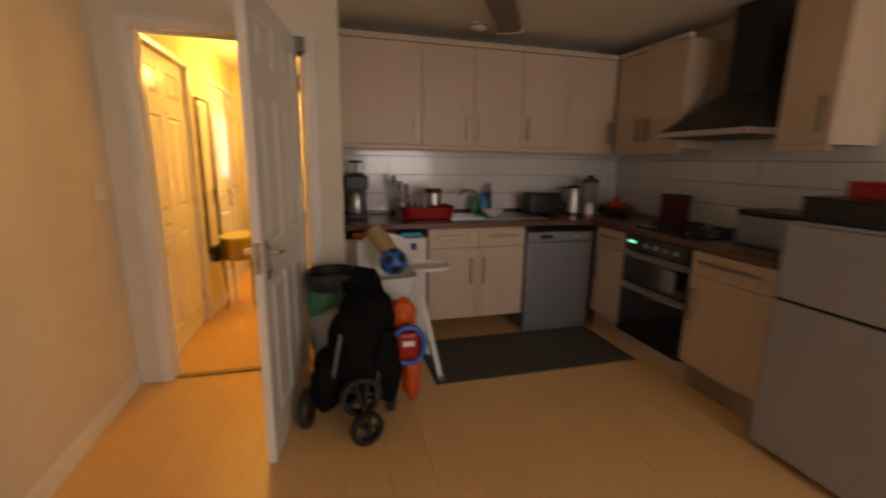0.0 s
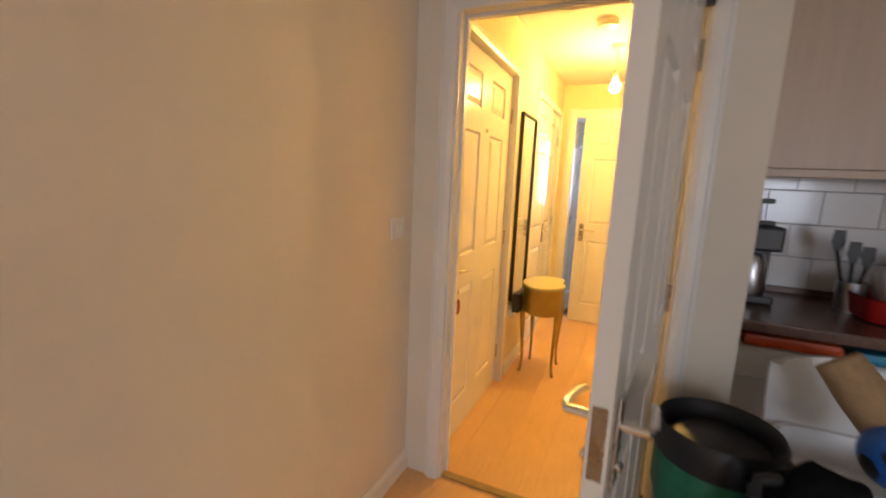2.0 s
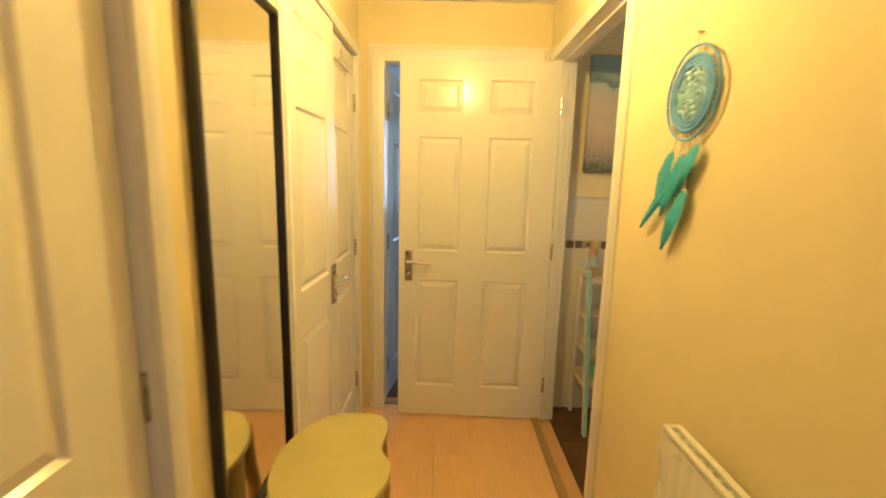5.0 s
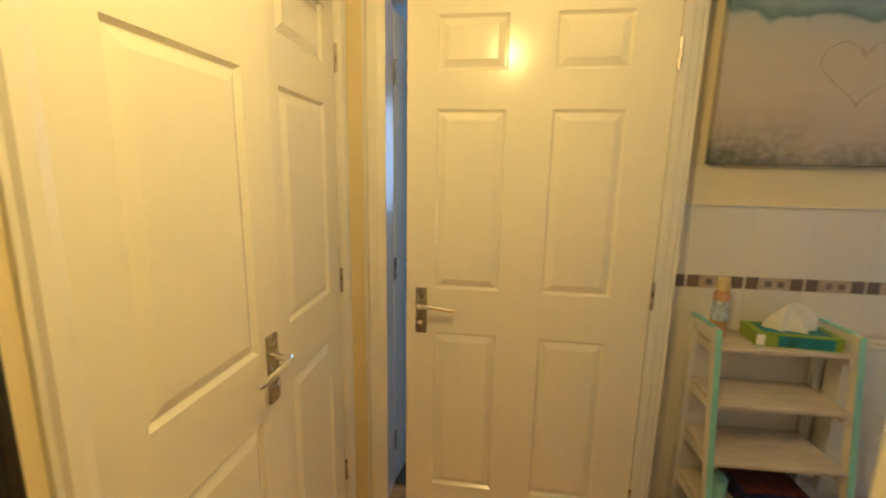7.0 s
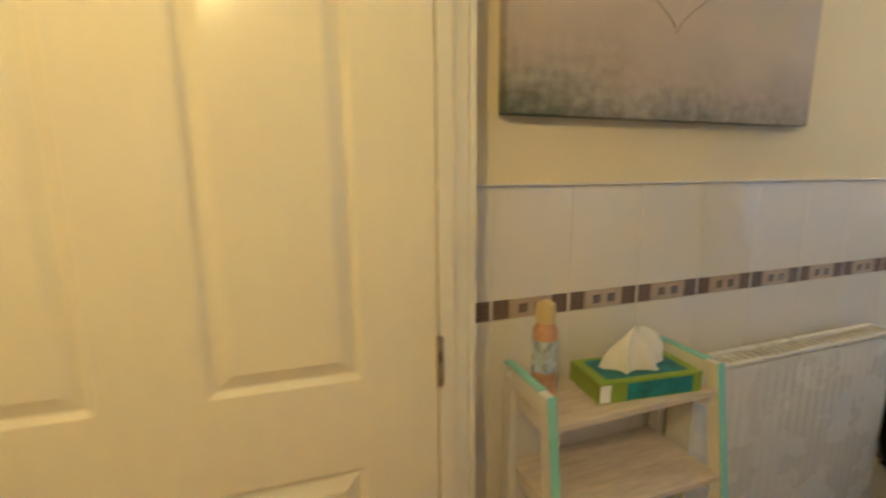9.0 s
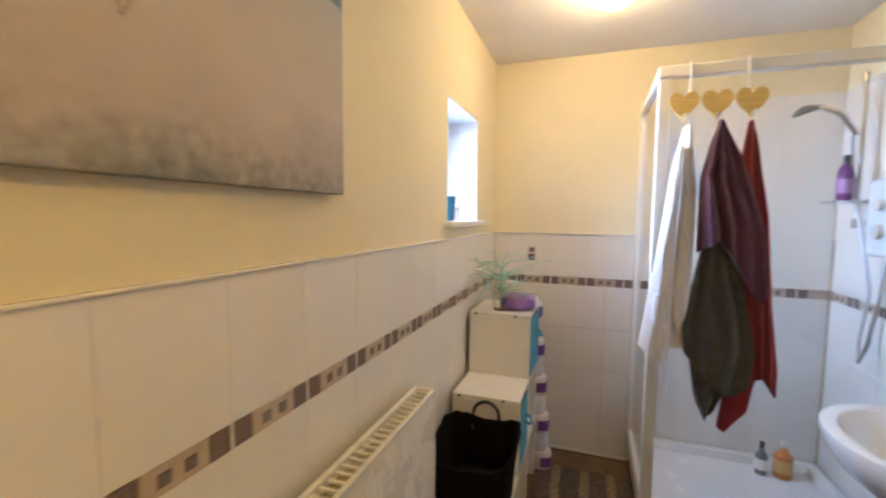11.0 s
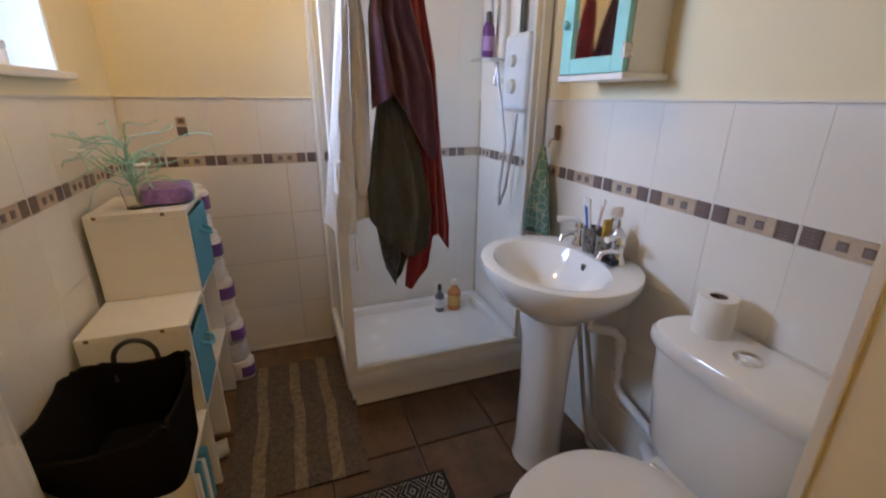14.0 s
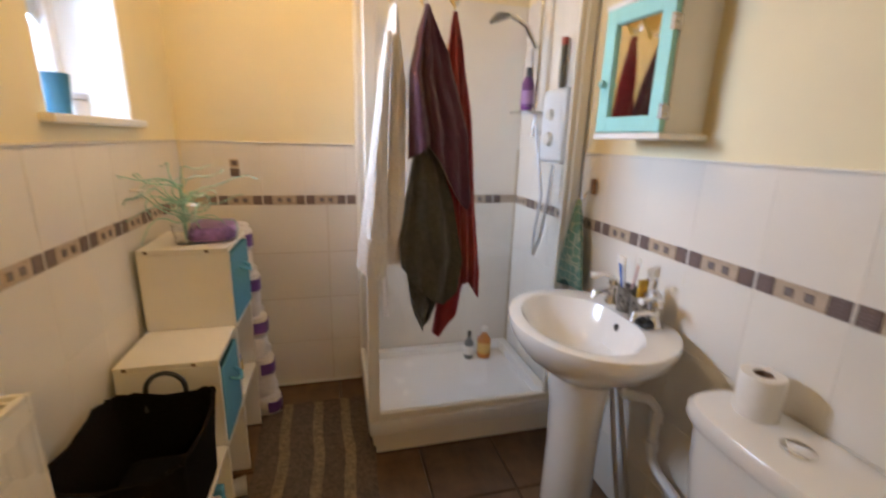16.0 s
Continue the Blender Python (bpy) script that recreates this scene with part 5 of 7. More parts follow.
# radiators
def radiator(name, at, L, H, label, T=0.075):
    """A panel radiator along local x; the wall is at local y=0, the front at y=-T-0.03."""
    r = thing(name, at, label, "radiator")
    y1, y0 = -0.03, -0.03 - T
    n = int(L / 0.036)
    prof = []
    for k in range(n):
        x = 0.012 + (L - 0.024) * k / n
        w = (L - 0.024) / n
        prof += [(x + w * q / 6, 0.0105 * math.sin(math.pi * q / 6) ** 1.5) for q in range(6)]
    prof.append((L - 0.012, 0))
    bm = bmesh.new()
    hs = [0.012, 0.03, 0.045, H - 0.045, H - 0.03, H - 0.012]
    am = [0, 0, 1, 1, 0, 0]
    grid = [[bm.verts.new((x, y0 - 0.24 * d * a, z)) for x, d in prof] for z, a in zip(hs, am)]
    for a, b in zip(grid, grid[1:]):
        for i in range(len(a) - 1):
            bm.faces.new((a[i], a[i + 1], b[i + 1], b[i]))
    box(bm, 0.0125, y0 + 0.004, 0.0125, L - 0.0125, y0 + 0.012, H - 0.013)
    part("front_panel", bm, M_RAD, r, "ribbed white enamel panel", smooth=True)
    part("side_cover", bx(0, y0, 0.01, 0.011, y1, H, bev=0.003), M_RAD, r)
    part("side_cover", bx(L - 0.011, y0, 0.01, L, y1, H, bev=0.003), M_RAD, r)
    # inner block coloured tan for the shade between the panels
    part("convector", bx(0.02, y0 + 0.0135, 0.03, L - 0.02, y1 - 0.0115, H - 0.03), M_RADIN, r, "convector fins with shade put into their tan colour")
    part("back_panel", bx(0.012, y1 - 0.01, 0.012, L - 0.012, y1, H - 0.012), M_RAD, r)
    tg = part("top_grille", bx(0.0115, y0 + 0.001, H - 0.010, L - 0.0115, y0 + 0.014, H, bev=0.002), M_RAD, r)
    part("grille_edge", bx(0.0115, y1 - 0.014, H - 0.010, L - 0.0115, y1, H, bev=0.002), M_RAD, tg)
    for k in range(int(L / 0.028)):
        part("grille_slat", bx(0.02 + k * 0.028, y0 + 0.0145, H - 0.012, 0.028 + k * 0.028, y1 - 0.0145, H - 0.007), M_RAD, tg)
    for x in (0.0, L):
        bm = lathe(bmesh.new(), [(0.013, 0), (0.013, 0.006), (0.006, 0.009)], n=14)
        bmesh.ops.rotate(bm, verts=bm.verts, matrix=Matrix.Rotation(radians(90 if x else -90), 3, 'Y'))
        bmesh.ops.translate(bm, verts=bm.verts, vec=(x, (y0 + y1) / 2, H - 0.04))
        part("bleed_plug", bm, M_NICKEL, r, smooth=True)
        s = 1 if x else -1
        part("valve", tube(bmesh.new(), [(x, (y0 + y1) / 2, 0.05), (x + s * 0.045, (y0 + y1) / 2, 0.05), (x + s * 0.045, (y0 + y1) / 2, -0.03)], 0.012, 10), M_WHITEPL, r, smooth=True)
    for x in (L * 0.2, L * 0.8):
        part("wall_bracket", bx(x - 0.015, y1, H * 0.3, x + 0.015, -0.0, H * 0.9), M_RAD, r)
    return r


radiator("radiator", pose(0.60, BY1 - 0.014, 0.28), 0.80, 0.57, "white panel radiator under the bathroom canvas")
radiator("radiator", pose(XR, 3.37 + 0.45, 0.305, 0, 0, -90), 0.45, 0.565, "white panel radiator on the hall wall", T=0.042)

# ladder shelf
ls = thing("ladder_shelf", (0.365, BY1 - 0.0145, 0), "white ladder shelf with aqua edges and wood shelves", "shelf")
for sx in (-0.215, 0.215):
    bm = loft(bmesh.new(), [[(sx - 0.009, y, z), (sx + 0.009, y, z), (sx + 0.009, y + 0.03, z), (sx - 0.009, y + 0.03, z)] for y, z in ((-0.30, 0.0), (-0.175, 0.905))])
    fp = part("front_post", bm, M_GLOSS_W, ls)
    bm = loft(bmesh.new(), [[(sx - 0.0095, y - 0.003, z), (sx + 0.0095, y - 0.003, z), (sx + 0.0095, y, z), (sx - 0.0095, y, z)] for y, z in ((-0.30, 0.0), (-0.175, 0.907))])
    part("aqua_edge", bm, M_AQUA, fp, "pale aqua painted edge")
    part("back_post", bx(sx - 0.009, -0.032, 0, sx + 0.009, -0.002, 0.88), M_GLOSS_W, ls)
    rl = part("side_rail", bx(sx - 0.0088, -0.145, 0.86, sx + 0.0088, -0.033, 0.903), M_GLOSS_W, ls)
    part("aqua_edge", bx(sx - 0.0092, -0.145, 0.9035, sx + 0.0092, -0.002, 0.908), M_AQUA, rl, "pale aqua painted edge")
for z, y in ((0.835, -0.183), (0.645, -0.208), (0.45, -0.234), (0.26, -0.26)):
    part("shelf_board", bx(-0.205, y, z, 0.205, -0.004, z + 0.014, bev=0.002), M_SHELFWOOD, ls, "whitewashed wooden shelf")
    for sx in (-0.199, 0.199):
        part("shelf_rail", bx(sx - 0.0065, y + 0.01, z - 0.03, sx + 0.0065, -0.033, z - 0.0005), M_GLOSS_W, ls)
af = thing("air_freshener_can", (0.20, BY1 - 0.085, 0.849), "air freshener aerosol with a cream spray cap", "can")
part("body", lathe(bmesh.new(), [(0.024, 0), (0.0265, 0.004), (0.0265, 0.15), (0.018, 0.165)], n=20), mat("peach printed can", (0.52, 0.30, 0.18), 0.35, vary=0.35, scale=26), af, smooth=True)
part("label_band", lathe(bmesh.new(), [(0.0270, 0.06), (0.0270, 0.13)], n=20, cap=False), mat("blue and white print", (0.45, 0.52, 0.62), 0.4, vary=0.7, scale=42), af, smooth=True)
part("cap", lathe(bmesh.new(), [(0.019, 0.165), (0.022, 0.175), (0.02, 0.205), (0.008, 0.212)], n=18), mat("cream cap", (0.66, 0.54, 0.26), 0.4), af, smooth=True)
tb = thing("tissue_box", (0.415, BY1 - 0.115, 0.849), "lime green tissue box with tissues pulled up", "tissue box")
part("box", bx(-0.125, -0.06, 0, 0.125, 0.06, 0.046, bev=0.002), M_LIME, tb, at=pose(0, 0, 0, 0, 0, -6))
part("printed_panel", bx(-0.06, -0.0615, 0.004, 0.10, -0.0605, 0.041), M_TEAL, tb, "blue picture panel", at=pose(0, 0, 0, 0, 0, -6))
part("barcode_panel", bx(-0.124, -0.0613, 0.004, -0.10, -0.0604, 0.041), M_PAPER, tb, at=pose(0, 0, 0, 0, 0, -6))
part("top_print", bx(-0.10, -0.045, 0.0462, 0.10, 0.045, 0.0467), M_TEAL, tb, at=pose(0, 0, 0, 0, 0, -6))
rg = []
for s, z in ((1, 0.047), (0.92, 0.068), (0.75, 0.09), (0.4, 0.112), (0.12, 0.122)):
    rg.append([(0.075 * s * math.cos(a) * (1 + 0.25 * math.sin(3 * a + 9 * z)), 0.032 * s * math.sin(a) * (1 + 0.35 * math.sin(5 * a + 20 * z)), z + 0.018 * math.sin(2 * a + 1) * (z > 0.06)) for a in [2 * math.pi * k / 36 for k in range(36)]])
part("tissue", loft(bmesh.new(), rg), M_PAPER, tb, "white tissue", smooth=True)
b = thing("dark_box", (0.40, BY1 - 0.14, 0.274), "dark red and black box on the low shelf", "box")
part("box", bx(-0.11, -0.08, 0, 0.11, 0.08, 0.06, bev=0.003), M_NAVY, b)
part("lid_print", bx(-0.10, -0.07, 0.0602, 0.10, 0.07, 0.062), mat("dark print", (0.12, 0.03, 0.03), 0.4, vary=0.8, scale=30), b)
b = thing("aqua_bottle", (0.235, BY1 - 0.16, 0.274), "small aqua bottle on the low shelf", "bottle")
part("body", lathe(bmesh.new(), [(0.03, 0), (0.032, 0.07), (0.015, 0.09)], n=18), M_AQUA, b, smooth=True)

# canvas
cv = thing("canvas_picture", (0.125, BY1 - 0.034, 1.44), "stretched beach photo canvas with a heart in sand", "picture")
part("canvas", bx(0, 0, 0, 0.89, 0.033, 0.62, bev=0.003), M_CANVAS, cv)
pts = []
for k in range(41):
    a = 2 * math.pi * k / 40
    p, q = 0.125 * math.sin(a) ** 3, (13 * math.cos(a) - 5 * math.cos(2 * a) - 2 * math.cos(3 * a) - math.cos(4 * a)) / 17 * 0.115
    pts.append((0.42 + p + 0.003 * math.sin(k * 2.1), -0.0005, 0.30 + q + 0.003 * math.sin(k * 1.7)))
part("sand_heart", tube(bmesh.new(), pts[1:40], [0.0010 + 0.0010 * abs(math.sin(k * 0.9)) for k in range(39)], 5), M_SANDLINE, cv, "thin brown heart outline")

# mats
m1 = thing("striped_bath_mat", (0, 0, 0.0), "worn brown and beige striped mat on the tiles", "mat")
edges = [4.605, 4.69, 4.735, 4.82, 4.865, 4.965, 5.01, 5.10]
for k, (ya, yb) in enumerate(zip(edges, edges[1:])):
    bm = bmesh.new()
    vs = []
    for i in range(41):
        x = 1.735 + 0.80 * i / 40
        row = []
        for dy, z in ((ya, 0.0), (ya, 0.008), ((ya + yb) / 2, 0.0105), (yb, 0.008), (yb, 0.0)):
            lift = 0.035 * math.exp(-((x - 2.13) / 0.07) ** 2) * max(0, (4.70 - dy) / 0.1) + 0.004 * max(0, noise.noise(Vector((6 * x, 7 * dy, 2))))
            row.append(bm.verts.new((x, dy + 0.010 * math.sin(5 * x + 0.6) + 0.004 * math.sin(17 * x), z + (lift if z else 0))))
        vs.append(row)
    for p, q in zip(vs, vs[1:]):
        for j in range(4):
            bm.faces.new((p[j], p[j + 1], q[j + 1], q[j]))
    bm.faces.new(vs[0]); bm.faces.new(vs[-1][::-1])
    bmesh.ops.recalc_face_normals(bm, faces=bm.faces)
    part("stripe", bm, M_MAT2 if k % 2 == 0 else M_MAT1, m1, smooth=True)
m2 = thing("diamond_bath_mat", (0.98, 4.345, 0.0), "black mat with concentric ivory diamonds", "mat")
part("backing", bx(0, 0, 0, 0.67, 0.66, 0.009, bev=0.003), M_MATB, m2)
bm = bmesh.new()
rnd = random.Random(17)
CX, CY = 0.150, 0.104
for i in range(5):
    for j in range(7):
        cx, cy = 0.025 + i * CX * 0.98, 0.03 + j * CY
        for off in (0.0, 0.5):
            ox, oy = cx + off * CX * 0.98, cy + off * CY
            for s1, s0 in ((0.90, 0.83), (0.60, 0.50), (0.26, 0.12)):
                for q in range(4):
                    for h in range(5):
                        u0, u1 = h / 5 + 0.015, (h + 1) / 5 - 0.015
                        a0, a1 = q * math.pi / 2, (q + 1) * math.pi / 2
                        def at_(s, u):
                            x = math.cos(a0) * (1 - u) + math.cos(a1) * u
                            y = math.sin(a0) * (1 - u) + math.sin(a1) * u
                            return (min(0.655, max(0.015, ox + s * CX / 2 * x)), min(0.645, max(0.015, oy + s * CY / 2 * y)), 0.0096)
                        w = rnd.uniform(-0.02, 0.02)
                        bm.faces.new([bm.verts.new(at_(s, u)) for s, u in ((s1 + w, u0), (s1 + w, u1), (s0 + w, u1), (s0 + w, u0))])
for v in bmesh.ops.extrude_face_region(bm, geom=bm.faces[:])["geom"]:
    if isinstance(v, bmesh.types.BMVert):
        v.co.z += 0.0014
bmesh.ops.recalc_face_normals(bm, faces=bm.faces)
tagged(part("diamond_pattern", bm, M_MATW, m2, "ivory woven diamonds"), kind="stuff")


# ---- hall ----
mr = thing("tall_mirror", (XL, 3.985, 0), "tall narrow wall mirror in a thin black frame", "mirror")
MY, MZ0, MZ1, FW = 0.205, 0.54, 1.81, 0.015
for a in ((0.004, -MY, MZ0, 0.026, -MY + FW, MZ1), (0.004, MY - FW, MZ0, 0.026, MY, MZ1), (0.004, -MY + FW, MZ0, 0.026, MY - FW, MZ0 + FW), (0.004, -MY + FW, MZ1 - FW, 0.026, MY - FW, MZ1)):
    fr = part("frame_rail", bx(*a, bev=0.004), M_MFRAME, mr)
part("mirror_glass", bx(0.006, -MY + FW, MZ0 + FW, 0.014, MY - FW, MZ1 - FW), M_MIRROR, mr, "clean mirror glass")
part("backing", bx(0.0005, -MY + 0.004, MZ0 + 0.004, 0.0038, MY - 0.004, MZ1 - 0.004), M_CARD, mr)

# kidney side table
tbx, tby = -0.915, 3.965
tb = thing("side_table", (tbx, tby, 0), "gold painted kidney-shaped side table on slim cabriole legs", "side table")
def kidney(s, z, n=56):
    """A kidney: its hollow looks to +x (towards the passage, far side)."""
    out = []
    for k in range(n):
        a = 2 * math.pi * k / n
        r = 1.0 - 0.26 * math.exp(-((math.atan2(math.sin(a - 0.30), math.cos(a - 0.30))) / 0.36) ** 2) + 0.10 * math.exp(-((math.atan2(math.sin(a - 0.95), math.cos(a - 0.95))) / 0.35) ** 2)
        out.append((0.155 * s * r * math.cos(a), 0.215 * s * r * math.sin(a), z))
    return out
TH = 0.665
part("tabletop", loft(bmesh.new(), [kidney(0.97, TH - 0.018), kidney(1.0, TH - 0.014), kidney(1.0, TH - 0.005), kidney(0.985, TH)]), M_GOLDTOP, tb, "pale gold kidney-shaped top", smooth=True)
part("apron", loft(bmesh.new(), [kidney(0.84, TH - 0.205), kidney(0.87, TH - 0.20), kidney(0.88, TH - 0.10), kidney(0.88, TH - 0.0185)]), M_GOLD, tb, "gold curved apron drum", smooth=True)
for lx, ly in ((0.105, -0.07), (-0.125, -0.075), (0.10, 0.17), (-0.105, 0.17)):
    d = Vector((lx, ly, 0)).normalized()
    pts = [(lx * 0.92 + d.x * o, ly * 0.92 + d.y * o, z) for o, z in ((0, TH - 0.02), (0.006, TH - 0.14), (0.016, TH - 0.22), (0.012, TH - 0.32), (0.002, 0.2), (0.0, 0.1), (0.008, 0.03), (0.018, 0.0))]
    part("leg", tube(bmesh.new(), pts, [0.016, 0.018, 0.020, 0.016, 0.011, 0.009, 0.010, 0.012], 10), M_GOLD, tb, smooth=True)
bx_ = thing("black_box", (XL + 0.06, 3.88, 0.545), "small black box fixed to the wall under the mirror", "box")
part("box", bx(-0.03, -0.10, -0.08, 0.02, 0.0, 0.05, bev=0.004), M_BLACK, bx_)
sk = thing("wall_socket", (XL, 3.84, 0.46), "white wall socket with a plug", "socket")
part("plate", bx(0, -0.075, -0.045, 0.009, 0.075, 0.045, bev=0.003), M_WHITEPL, sk)
part("plug", bx(0.009, -0.055, -0.03, 0.045, -0.005, 0.025, bev=0.008), M_WHITEPL, sk)

# dreamcatcher
dc = thing("dreamcatcher", (XR - 0.012, 3.96, 1.58), "turquoise crochet dreamcatcher with feathers on the hall wall", "dreamcatcher")
R = 0.10
def ring(r, n=40):
    return [(0, r * math.cos(2 * math.pi * k / n), r * math.sin(2 * math.pi * k / n)) for k in range(n + 1)]
part("hoop", tube(bmesh.new(), ring(R), 0.0030, 8), M_BLUETH, dc, smooth=True)
bm = bmesh.new()
for k in range(20):
    a = 2 * math.pi * k / 20
    a2 = a + math.pi / 20
    tube(bm, [(0, 0.078 * math.cos(a), 0.078 * math.sin(a)), (0, R * math.cos(a2), R * math.sin(a2)), (0, 0.078 * math.cos(a + math.pi / 10), 0.078 * math.sin(a + math.pi / 10))], 0.0012, 4)
part("web_threads", bm, M_PAPER, dc, "white web threads")
bm = bmesh.new()
for r in (0.08, 0.07, 0.062):
    tube(bm, ring(r), 0.005, 6)
part("crochet_rim", bm, M_BLUETH, dc, "blue crochet ring", smooth=True)
bm = bmesh.new()
for j, r in enumerate((0.05, 0.036, 0.02, 0.008)):
    pts = [(0, (r + 0.005 * math.sin(8 * 2 * math.pi * k / 48)) * math.cos(2 * math.pi * k / 48), (r + 0.005 * math.sin(8 * 2 * math.pi * k / 48)) * math.sin(2 * math.pi * k / 48)) for k in range(49)]
    tube(bm, pts, 0.0048, 6)
part("crochet_flower", bm, mat("pale blue thread", (0.36, 0.60, 0.84), 0.8, vary=0.3, scale=90), dc, "pale blue crochet flower", smooth=True)
part("hanging_loop", tube(bmesh.new(), [(0, 0, R), (0.004, 0, R + 0.03)], 0.0015, 5), M_PAPER, dc)
part("nail", tube(bmesh.new(), [(-0.002, 0, R + 0.028), (0.012, 0, R + 0.028)], 0.003, 6), M_NICKEL, dc)


def feather(cy, z0, L, lean, w):
    n = 21
    bm = bmesh.new()
    rows_ = []
    for k in range(n):
        u = k / (n - 1)
        ww = 1.2 * w * (0.74 + 0.26 * (k % 2) * (0.5 + 0.5 * math.sin(2.3 * k))) * math.sin(math.pi * (0.10 + 0.88 * u)) ** 0.8 + 0.001
        c = cy + lean * u + 0.02 * u * u
        z = z0 - L * u
        rows_.append([(-0.004 - 0.004 * math.sin(3 * u), c - ww, z + 0.3 * ww), (-0.008 - 0.006 * math.sin(3 * u), c, z), (-0.004 - 0.004 * math.sin(3 * u), c + ww, z + 0.3 * ww), (-0.001 - 0.004 * math.sin(3 * u), c, z)])
    return loft(bm, rows_)


for cy, z0, L, lean, w in ((-0.05, -R - 0.03, 0.11, 0.05, 0.025), (0.05, -R - 0.04, 0.12, 0.03, 0.027), (0.0, -R - 0.05, 0.14, 0.05, 0.027), (0.02, -R - 0.10, 0.13, 0.13, 0.023), (-0.02, -R - 0.13, 0.14, 0.05, 0.028)):
    st = part("string", tube(bmesh.new(), [(0, cy * 0.8, -math.sqrt(R * R - (cy * 0.8) ** 2)), (-0.003, cy, z0 + 0.01)], 0.0016, 5), M_PAPER, dc)
    part("feather", feather(cy, z0 + 0.012, L, lean, w), M_TURQ, st, "turquoise feather", smooth=True)
    part("bead", lathe(bmesh.new(), [(0.002, -0.006), (0.006, 0), (0.002, 0.006)], (-0.003, cy, z0 + 0.018), 10), M_PAPER, st, smooth=True)

# door entry phone
ph = thing("door_entry_phone", (XR, 3.405, 1.535), "cream door entry handset with a coiled cord", "phone")
part("base", bx(-0.018, -0.028, -0.115, -0.0, 0.030, 0.115, bev=0.006, seg=3), M_CREAMPL, ph, smooth=True)
hsq = [[(x, y * w, z) for x, y in ((-0.018, -1), (-0.045, -0.85), (-0.052, 0), (-0.045, 0.85), (-0.018, 1))] for z, w in ((-0.125, 0.026), (-0.115, 0.032), (-0.07, 0.033), (-0.04, 0.027), (0.04, 0.027), (0.07, 0.034), (0.118, 0.034), (0.128, 0.028))]
part("handset", loft(bmesh.new(), hsq), M_CREAMPL, ph, "cream plastic handset", smooth=True)
# raised brown plate, its colour stands for the shaded hollow
part("recess", bx(-0.0530, -0.008, -0.03, -0.0505, 0.008, 0.02, bev=0.001), M_CARD, ph, "brown plate painting the shade of a finger recess")
pts = []
N = 170
base = [Vector(p) for p in ((-0.03, 0.02, -0.125), (-0.03, 0.02, -0.17), (-0.025, 0.0, -0.22), (-0.022, -0.035, -0.27), (-0.022, -0.02, -0.305), (-0.022, 0.02, -0.305), (-0.022, 0.04, -0.27), (-0.025, 0.012, -0.21), (-0.022, 0.02, -0.16), (-0.012, 0.03, -0.11))]
for k in range(N):
    u = k / (N - 1) * (len(base) - 1)
    i = min(int(u), len(base) - 2)
    p = base[i].lerp(base[i + 1], u - i)
    a = k * 1.35
    pts.append(p + Vector((0.007 * math.cos(a), 0.007 * math.sin(a) * 0.8, 0.004 * math.sin(a))))
part("coiled_cord", tube(bmesh.new(), pts, 0.0022, 5), M_CREAMPL, ph, "cream coiled cord", smooth=True)


def switch(name, at, label, w=0.086, rockers=1):
    """A wall plate looking to local -y."""
    s = thing(name, at, label, "switch")
    part("plate", bx(-w / 2, -0.009, -0.043, w / 2, 0, 0.043, bev=0.003), M_WHITEPL, s)
    for k in range(rockers):
        x = (k - (rockers - 1) / 2) * 0.03
        part("rocker", bx(x - 0.006, -0.014, -0.011, x + 0.006, -0.0092, 0.011, bev=0.002), M_WHITEPL, s, at=pose(0, 0, 0, 6, 0, 0))
    for x in (-0.03, 0.03):
        if rockers == 1:
            part("screw", bx(x - 0.003, -0.0098, -0.003, x + 0.003, -0.0088, 0.003), M_NICKEL, s)
    return s


switch("light_switch", pose(XR, 2.985, 1.155, 0, 0, -90), "white single light switch on the hall wall")
switch("light_switch", pose(LIVX, 2.47, 1.155, 0, 0, 90), "white double light switch on the living room wall", 0.10, 2)
jb = thing("junction_box", (XR, 4.20, 2.05), "small white junction box above the bathroom door", "junction box")
part("box", bx(-0.028, -0.02, -0.045, 0, 0.02, 0.045, bev=0.004), M_WHITEPL, jb)
sd = thing("smoke_alarm", (-0.65, 3.76, CEIL), "round white smoke alarm on the hall ceiling", "smoke alarm")
part("body", lathe(bmesh.new(), [(0.062, 0), (0.062, -0.018), (0.05, -0.034), (0.02, -0.038)][::-1], n=28), M_WHITEPL, sd, smooth=True)
part("vent_ring", lathe(bmesh.new(), [(0.056, -0.020), (0.0565, -0.027)][::-1], n=28, cap=False), M_GREYPL, sd)
# keys in the front door
ky = thing("key_bunch", (XL - 0.018, 2.803, 0.83), "keys with a dark red fob hanging in the front door", "keys")
part("key", bx(0.0, -0.002, -0.01, 0.03, 0.002, 0.01), M_NICKEL, ky)
part("key_ring", tube(bmesh.new(), [(0.026 + 0.0, 0.014 * math.cos(a), -0.022 + 0.014 * math.sin(a)) for a in [2 * math.pi * k / 16 for k in range(17)]], 0.0015, 6), M_CHROME, ky)
part("fob", loft(bmesh.new(), [[(0.026 + 0.006 * x, 0.022 * y * w, z) for x, y in ((-1, -1), (1, -1), (1, 1), (-1, 1))] for z, w in ((-0.035, 0.4), (-0.055, 0.9), (-0.085, 1.0), (-0.105, 0.6))]), mat("dark red leather", (0.16, 0.015, 0.01), 0.5), ky, "dark red fob")
part("tag", bx(0.020, -0.018, -0.075, 0.024, 0.004, -0.03), M_PINK, ky)
pp = thing("door_viewer", (XL - 0.029, 3.20, 1.62), "small brass door viewer in the front door", "door viewer")
bm = lathe(bmesh.new(), [(0.008, 0), (0.008, 0.005), (0.004, 0.006)], n=14)
